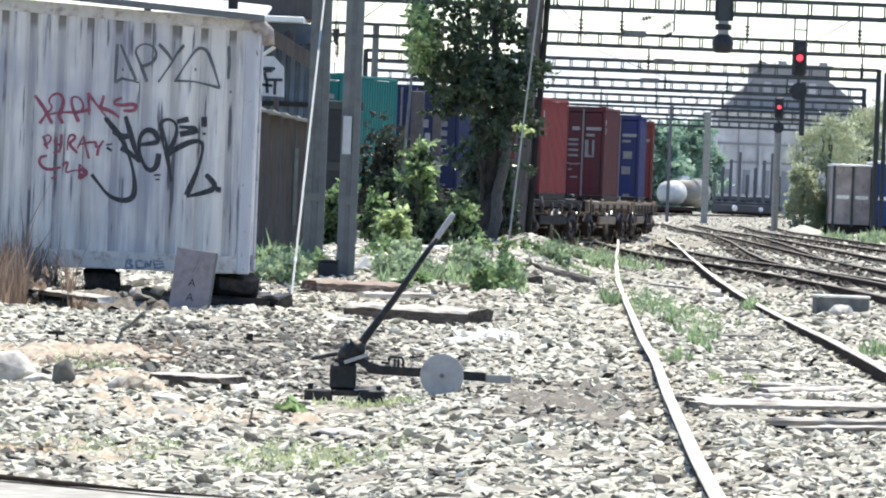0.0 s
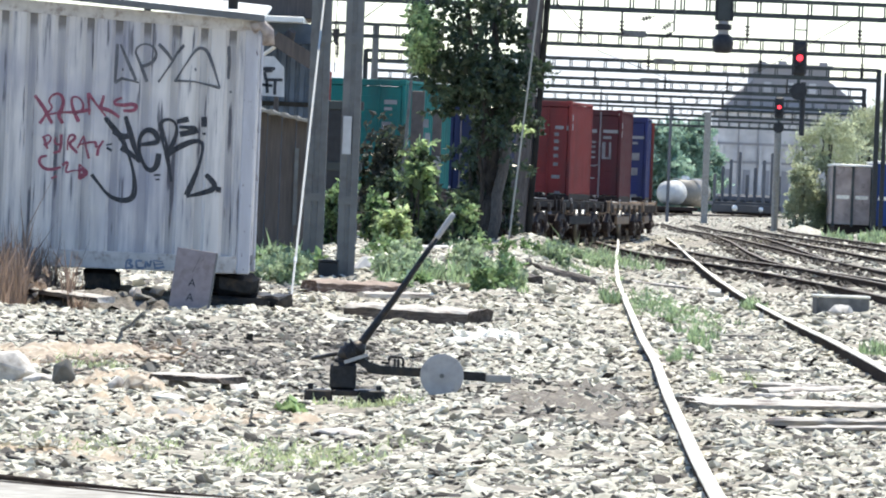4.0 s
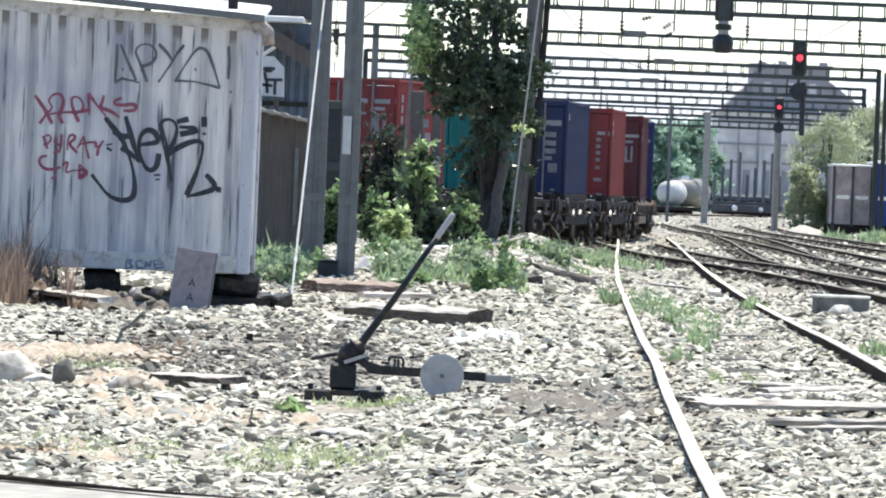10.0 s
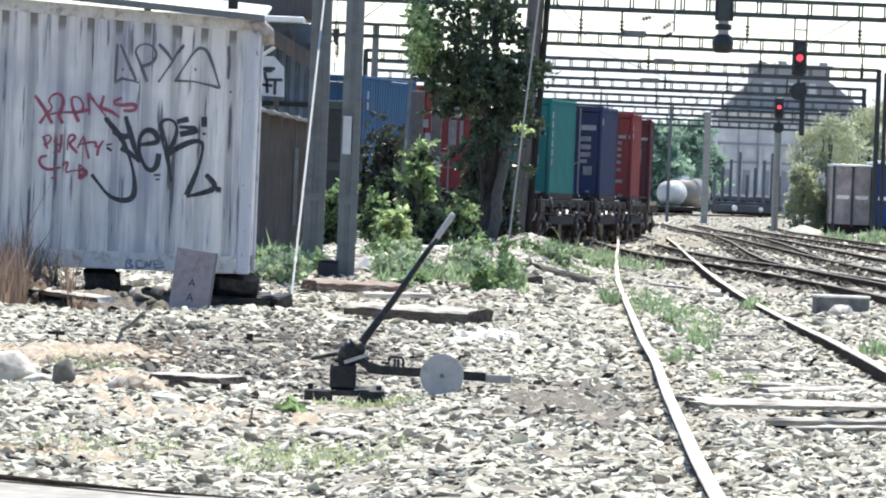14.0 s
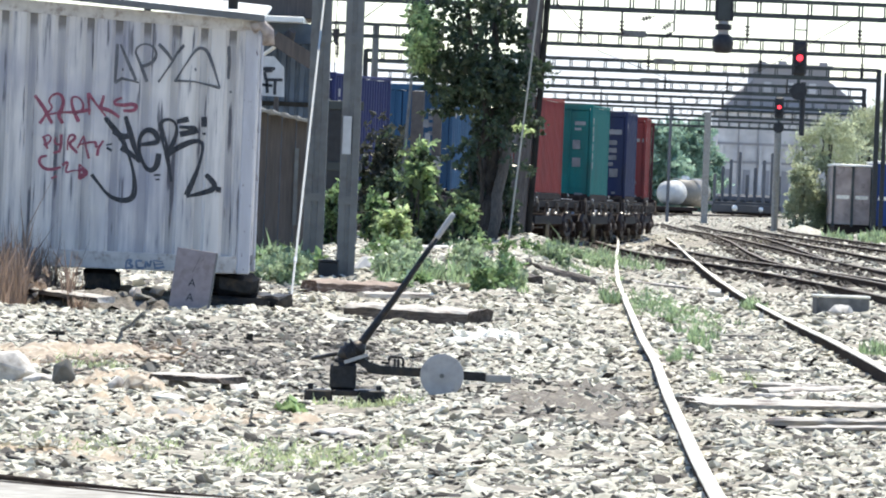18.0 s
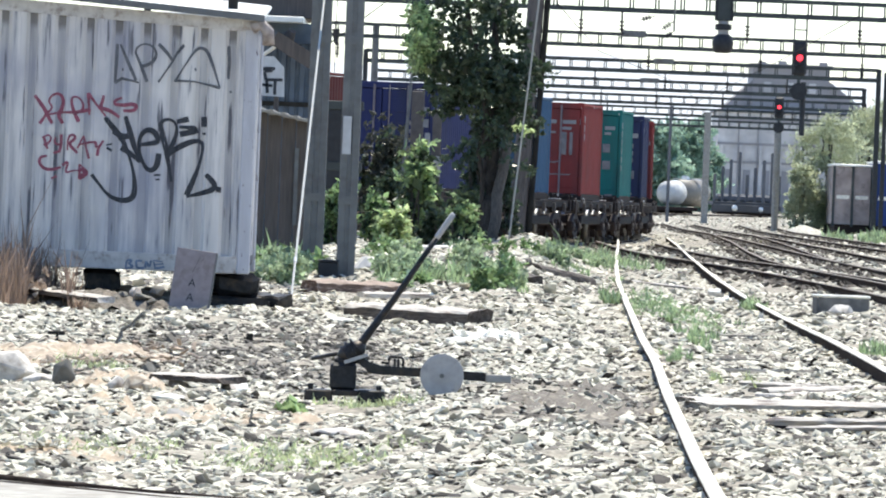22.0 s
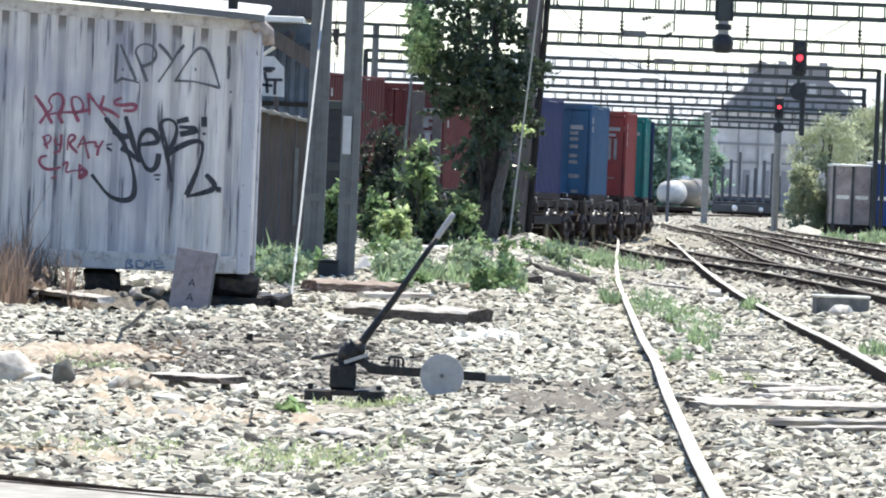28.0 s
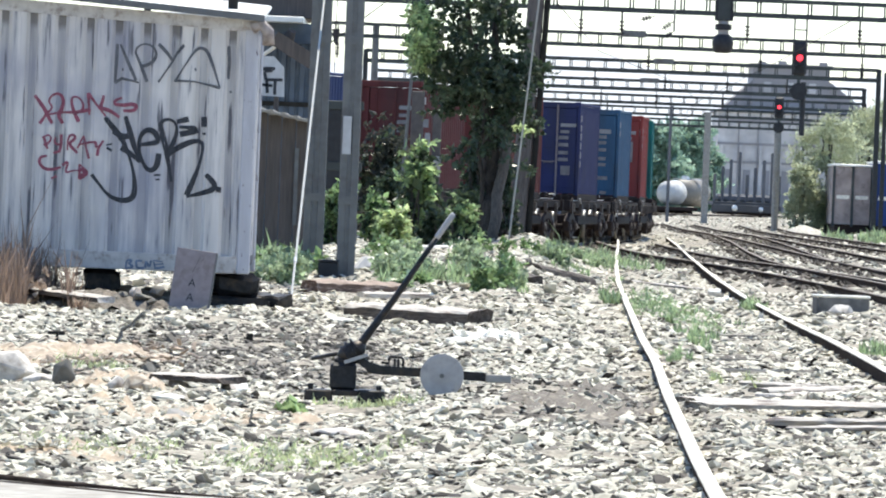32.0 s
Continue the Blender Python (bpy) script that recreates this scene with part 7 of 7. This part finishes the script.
boulder(-1.50, 47.3, 0.1, 0.1, 0.045, 20, "dark flat stone in the soil", M_CONCRETE)
boulder(3.62, 104.2, 0.065, 0.07, 0.06, 22, "white stone lying beside the rail", M_WHITEROCK, 0.0)
boulder(3.80, 102.8, 0.08, 0.08, 0.065, 50, "white stone lying beside the rail", M_WHITEROCK, 0.0)
boulder(3.72, 111.5, 0.11, 0.09, 0.09, 48, "white stone lying beside the rail", M_WHITEROCK, 0.0)
boulder(3.63, 92.0, 0.06, 0.07, 0.05, 49, "white stone lying beside the rail", M_WHITEROCK, 0.0)
boulder(3.40, 86.8, 0.055, 0.05, 0.035, 51, "white stone lying beside the rail", M_WHITEROCK, 0.15)
boulder(2.21, 77.7, 0.045, 0.05, 0.035, 23, "white stone between the rails", M_WHITEROCK, 0.15)
boulder(-1.345, 52.0, 0.035, 0.08, 0.06, 52, "dark stone under the bleached board", M_ROCKDARK, 0.1)
boulder(-1.66, 52.1, 0.08, 0.08, 0.055, 53, "brown stone under the bleached board", M_BEIGESTONE, 0.1)
boulder(-1.83, 52.4, 0.07, 0.08, 0.06, 54, "brown stone under the bleached board", M_ROCKDARK, 0.1)
boulder(-2.02, 57.2, 0.07, 0.08, 0.05, 55, "dark stone on the sandy soil", M_ROCKDARK, 0.15)
boulder(-3.5, 82.0, 0.16, 0.14, 0.1, 24, "pale stone under the shed", M_PALECONCRETE, 0.15)
boulder(-3.15, 81.7, 0.18, 0.14, 0.11, 25, "pale stone under the shed", M_PALECONCRETE, 0.15)
boulder(-2.85, 81.3, 0.2, 0.12, 0.1, 26, "dusty rounded stone under the shed", M_BOULDER, 0.15)
boulder(-2.66, 80.9, 0.17, 0.12, 0.08, 27, "dark rounded stone under the shed", M_CONCRETE, 0.15)
boulder(-3.9, 80.6, 0.15, 0.12, 0.09, 28, "pale stone under the shed", M_PALECONCRETE, 0.15)
boulder(-0.52, 45.0, 0.16, 0.1, 0.04, 29, "flat pale stone before the lever", M_BOULDER)


def dark_line(pts, r, label):
    root = thing("dark_line", Matrix.Identity(4), label, "cable")
    part("cable", sweep([(x, y, gz1(x, y) + 0.04) for x, y in pts], r, 7), M_CABLE, root)
    return root


# A thin dark tube draws the dark streak across the gravel.
dark_line([(-2.78, 79), (-2.72, 74), (-2.62, 69), (-2.52, 65), (-2.45, 61.5), (-2.36, 58.5)], 0.011, "thin black line half buried in the gravel")
dark_line([(-1.02, 44.4), (-1.0, 45.2), (-1.06, 46.6), (-1.08, 48)], 0.006, "thin bent black wire in the soil")


# ---- sandy soil heaps ----
def soil_patch(x, y, rx, ry, h, seed, label, material=M_SANDY):
    n = 26
    us = np.linspace(-1, 1, n)
    gx, gy = np.meshgrid(us, us)
    r = np.hypot(gx, gy)
    ph = 0.18 * np.sin(3 * np.arctan2(gy, gx) + seed) + 0.1 * np.sin(7 * np.arctan2(gy, gx) + 2 * seed)
    k = np.clip(1 - r / (0.8 + ph), -0.3, 1)
    rng = np.random.default_rng(seed)
    X, Y = x + gx * rx, y + gy * ry
    Z = ground_z(X, Y) + h * np.where(k > 0, np.abs(k) ** 0.7, k) + rng.normal(0, 0.022, X.shape)
    i = (np.arange(n - 1)[:, None] * n + np.arange(n - 1)[None, :]).ravel()
    f = np.stack([i, i + 1, i + n + 1, i + n], -1)
    ob = part("soil_heap", raw("soil_heap", np.stack([X, Y, Z], -1).reshape(-1, 3), f, material, True), None)
    return tagged(ob, label, "soil", kind="stuff")


M_GREYSOIL = mat("trodden_grey_soil", (0.15, 0.132, 0.11), 0.95, var=0.5, scale=26, bump=1.0, second=(0.25, 0.225, 0.19), amount=0.3, second_scale=7)
soil_patch(-2.7, 60.5, 0.8, 2.6, 0.12, 1, "sandy orange soil heap among the stones")
soil_patch(-1.35, 47.6, 0.7, 1.4, 0.012, 2, "sandy orange soil spread over the gravel")
soil_patch(-2.1, 40.0, 0.6, 0.9, 0.014, 3, "sandy soil at the edge of the road")
soil_patch(-2.0, 52.8, 0.38, 1.6, 0.10, 4, "sandy soil with rubble beside the board")
M_PALEGRAVEL = mat("pale_gravel_heap", (0.48, 0.455, 0.39), 0.95, var=0.4, scale=14, bump=1.0, second=(0.28, 0.26, 0.21), amount=0.4, second_scale=4)
soil_patch(-3.32, 78.55, 0.95, 0.6, 0.17, 12, "low stony bank before the shed", M_GREYSOIL)
soil_patch(2.08, 144, 1.05, 3.0, 0.10, 6, "pale gravel mound on the bank", M_PALEGRAVEL)
soil_patch(2.5, 131, 0.28, 1.6, 0.05, 13, "small pale gravel patch by the siding rail", M_PALEGRAVEL)
soil_patch(16.9, 385, 1.0, 4, 0.42, 7, "pale gravel heap beside the far track", M_PALEGRAVEL)
soil_patch(21.6, 379, 1.8, 4, 0.4, 8, "low pale gravel heap by the outer track", M_PALEGRAVEL)
soil_patch(19.6, 371, 1.7, 4, 0.25, 9, "low pale gravel heap by the outer track", M_PALEGRAVEL)
soil_patch(0.86, 49.3, 0.5, 4.0, 0.034, 5, "bare trodden grey soil beside the lever", M_GREYSOIL)


def heap_rubble():
    rng = np.random.default_rng(44)
    n = 520
    x, y = -2.45 + rng.normal(0, 0.32, n), 57.5 + rng.normal(0, 2.8, n)
    ob = scatter_stones("heap_rubble", x, y, np.minimum(0.03, 0.017 * rng.lognormal(0, 0.45, n)), M_BRICKBIT, 0.5, 45, np.where(y > 57.5, 0.05, 0.0))
    return tagged(ob, "brownish rubble bits on the sandy soil heap", "rubble", kind="stuff")


M_BRICKBIT = mat("brownish_rubble", (0.33, 0.26, 0.2), 0.9, var=0.35, scale=9, bump=0.3, island=0.6)
heap_rubble()


# ---- grass and weeds ----
def grass(x, y, rx, ry, count, h, material, seed, label, lean=0.35, name="grass", width=0.012):
    rng = np.random.default_rng(seed)
    a, r = rng.uniform(0, 6.283, count), np.sqrt(rng.uniform(0, 1, count))
    # clumps
    nc = max(3, count // 40)
    cx, cy = rng.normal(0, 0.45, nc), rng.normal(0, 0.45, nc)
    k = rng.integers(0, nc, count)
    px = x + rx * np.clip(cx[k] + 0.18 * r * np.cos(a), -1.2, 1.2)
    py = y + ry * np.clip(cy[k] + 0.18 * r * np.sin(a), -1.2, 1.2)
    pz = ground_z(px, py) - 0.01
    hh = h * rng.lognormal(-0.1, 0.35, count)
    b = rng.uniform(0, 6.283, count)
    ln = lean * rng.uniform(0.2, 1.3, count)
    dx, dy = np.cos(b) * ln * hh, np.sin(b) * ln * hh
    c = rng.uniform(0, 6.283, count)
    wx, wy = np.cos(c) * width * (1 + hh), np.sin(c) * width * (1 + hh)
    P = lambda q, w: np.stack([px + dx * q * q + wx * w, py + dy * q * q + wy * w, pz + hh * q * (1 - 0.25 * q * ln)], -1)
    v = np.stack([P(0, -1), P(0, 1), P(0.55, 0.8), P(0.55, -0.8), P(1.0, 0.05), P(1.0, -0.05)], 1)
    i = np.arange(count)[:, None] * 6
    f = np.concatenate([i + np.array([[0, 1, 2, 3]]), i + np.array([[3, 2, 4, 5]])], 0)
    ob = part(name, raw(name, v.reshape(-1, 3), f, material), None)
    return tagged(ob, label, "grass", kind="stuff")


grass(-0.62, 41.0, 0.6, 2.4, 2600, 0.04, M_PALEGRASS, 1, "thin fresh grass growing through the gravel", 0.7, width=0.006)
grass(2.62, 95, 0.5, 13, 8500, 0.055, M_GRASS, 2, "fresh green grass between the siding rails", 0.8)
grass(2.35, 76, 0.25, 5, 500, 0.09, M_GRASS, 3, "fresh green grass beside the rail")
grass(2.02, 98, 0.10, 2, 300, 0.14, M_GRASS, 4, "green tuft beside the rail")
grass(-2.1, 101, 0.45, 5, 1500, 0.18, M_GRASS, 5, "pale green weeds behind the shed", 0.5)
grass(-1.85, 95, 0.22, 3, 800, 0.17, M_GRASS, 6, "green weeds round the mast feet", 0.5)
grass(-0.3, 99, 0.6, 5, 1000, 0.15, M_GRASS, 7, "tall green weeds on the bank", 0.5)
grass(0.6, 97, 0.45, 5, 700, 0.15, M_GRASS, 8, "tall green weeds on the bank", 0.5)
grass(1.9, 120, 0.7, 6, 600, 0.09, M_GRASS, 9, "green weeds on the gravel bank", 0.5)
grass(2.9, 160, 1.0, 18, 1800, 0.2, M_GRASS, 10, "green weeds beside the running track", 0.5)
grass(-4.15, 79.0, 0.5, 2.5, 1300, 0.46, M_DRYGRASS, 11, "dry brown stalks before the shed", 0.3, "dry_grass", 0.005)
grass(-3.7, 79.4, 0.5, 2.0, 500, 0.15, M_DRYGRASS, 12, "dry brown stalks before the shed", 0.4, "dry_grass", 0.005)
grass(1.97, 58, 0.08, 0.5, 130, 0.07, M_PALEGRASS, 13, "dry tuft beside the rail", 0.6, "dry_grass", 0.006)
grass(2.2, 58.5, 0.08, 0.5, 130, 0.08, M_PALEGRASS, 14, "dry tuft between the rails", 0.6, "dry_grass", 0.006)
grass(1.90, 65.5, 0.13, 1.4, 320, 0.07, M_GRASS, 22, "green tuft beside the worn rail", 0.6, width=0.007)
grass(4.1, 76, 0.25, 4, 500, 0.09, M_GRASS, 15, "fresh grass outside the siding rail")
grass(-0.35, 51.2, 0.35, 1.2, 900, 0.05, M_PALEGRASS, 16, "thin grass under the point lever", 0.7, width=0.006)
grass(3.75, 98, 0.2, 5, 600, 0.13, M_GRASS, 17, "green tuft along the rail")
grass(18.0, 330, 2.2, 20, 1500, 0.3, M_GRASS, 18, "green weeds along the outer track", 0.5, width=0.04)
grass(20.5, 345, 2.0, 20, 1500, 0.3, M_GRASS, 19, "green weeds before the wagons", 0.5, width=0.04)
grass(-2.5, 58.0, 0.4, 2.0, 500, 0.07, M_PALEGRASS, 20, "thin grass on the soil heap", 0.6, width=0.006)
grass(-1.9, 40.5, 0.7, 1.5, 1300, 0.04, M_PALEGRASS, 21, "thin grass beside the road", 0.7, width=0.006)


# ---- road edge before the yard ----
M_ROAD = mat("dusty_road_surface", (0.36, 0.34, 0.30), 0.95, var=0.3, scale=12, bump=0.4, second=(0.27, 0.245, 0.21), amount=0.4, second_scale=2.5)

def road_edge():
    root = thing("road", Matrix.Identity(4), "pale worn road edge with a sunken rail before the yard", "road", kind="structure")
    bm = bmesh.new()
    top = [(-30, 24), (-30, 36.0), (-1.94, 34.9), (-1.59, 34.43), (-1.12, 33.96), (0.3, 33.0), (0.7, 24)]
    vs = [bm.verts.new((x, y, 0.028)) for x, y in top]
    f = bm.faces.new(vs[::-1])
    ex = bmesh.ops.extrude_face_region(bm, geom=[f])
    bmesh.ops.translate(bm, vec=(0, 0, -0.2), verts=[v for v in ex["geom"] if isinstance(v, bmesh.types.BMVert)])
    bmesh.ops.recalc_face_normals(bm, faces=bm.faces)
    part("slab", bm, M_ROAD, root)
    part("sunken_rail", sweep([(-4.5, 35.3, 0.032), (-1.85, 34.85, 0.036), (-1.59, 34.47, 0.036), (-1.34, 34.22, 0.033), (-1.12, 34.0, 0.031), (-0.85, 33.78, 0.028), (0.1, 33.1, 0.01)], [0.014, 0.014, 0.013, 0.009, 0.008, 0.008, 0.008], 8), M_RAIL, root)
    part("guard_rail", sweep([(-1.95, 34.72, 0.026), (-1.55, 34.22, 0.028), (-1.11, 33.63, 0.026), (-0.7, 33.2, 0.015)], 0.007, 8), M_RAIL, root)
    return root


road_edge()


# ---- leafy weeds on the bank ----
def weed(x, y, w, h, seed, label="broad-leaved green weed on the bank", material=M_LEAF):
    z = gz1(x, y)
    root = thing("weed", pose(x, y, z), label, "weed", "weeds on the bank")
    rng = random.Random(seed)
    for q in range(3):
        part("stem", limb((rng.uniform(-0.1, 0.1) * w, 0, -0.03), (rng.uniform(-0.4, 0.4) * w, rng.uniform(-0.2, 0.2), h * rng.uniform(0.7, 1.0)), 0.008, 0.003, seed + q, 4), material, root)
    cs = [(rng.uniform(-0.5, 0.5) * w, rng.uniform(-0.5, 0.5) * w, h * rng.uniform(0.1, 0.9)) for _ in range(14)]
    rs = [(0.16 * w, 0.16 * w, 0.2 * h)] * 14
    leaves("foliage", cs, rs, 420, 0.055, material, root, seed)
    return root


WEEDS = random.Random(77)
for q in range(40):
    t = WEEDS.random()
    if q % 3 == 0:
        wx, wy = WEEDS.uniform(-2.15, -1.6), WEEDS.uniform(91, 103)
    elif q % 3 == 1:
        wx, wy = WEEDS.uniform(-0.6, 0.72), WEEDS.uniform(92, 103)
    else:
        wx, wy = (WEEDS.choice([WEEDS.uniform(0.3, 1.1), WEEDS.uniform(1.4, 1.7)]), WEEDS.uniform(118, 125)) if q % 2 else (WEEDS.uniform(-0.9, 0.9), WEEDS.uniform(104, 116))
    weed(wx, wy, WEEDS.uniform(0.25, 0.5), WEEDS.uniform(0.12, 0.30), 200 + q * 5, "broad-leaved green weed on the bank", WEEDS.choice([M_WEED, M_WEED, M_LEAF]))

weed(-0.88, 49.7, 0.05, 0.03, 990, "small bright green weed beside the point lever", M_LEAFFRESH)

for q, (wx, wy, wh) in enumerate(((0.62, 92.0, 0.44), (0.74, 93.0, 0.3), (0.48, 91.5, 0.3), (-0.62, 96.0, 0.3))):
    weed(wx, wy, 0.3, wh, 950 + q * 5, "tall green weed standing on the bank", M_WEED if q % 2 else M_LEAF)

weed(2.60, 139.0, 0.34, 0.17, 970, "bushy green weed hiding the end of the siding rail", M_WEED)
weed(2.20, 139.5, 0.4, 0.16, 975, "broad-leaved green weed on the bank", M_WEED)

M_DRYLEAF = leafy("dry_brown_leaf", (0.31, 0.245, 0.20), 0.5)
for q in range(3):
    weed(WEEDS.uniform(-4.5, -3.75), WEEDS.uniform(78.2, 79.6), 0.4, WEEDS.uniform(0.25, 0.5), 900 + q * 5, "withered brown weed before the shed", M_DRYLEAF)


# ---- the run of the train ----
def motions():
    times = [k * 1.0 for k in range(33)]
    fine = [k * 0.2 for k in range(161)]
    for wagon, load, s0, shift in RIDERS:
        walk(wagon, [(t, on_curve(travel(t) + s0 + shift) @ pose(0, 0, RAIL_TOP)) for t in times])
        walk(load, [(t, on_curve(travel(t) + s0) @ pose(0, 0, RAIL_TOP + 1.156)) for t in times])
        for w in [c for c in wagon.children if c.name.startswith("wheelset")]:
            y = w.location.y
            walk(w, [(t, Matrix.Translation((0, y, 0.46)) @ Matrix.Rotation(-(travel(t) - travel(0)) / 0.46, 4, "X")) for t in fine])


motions()
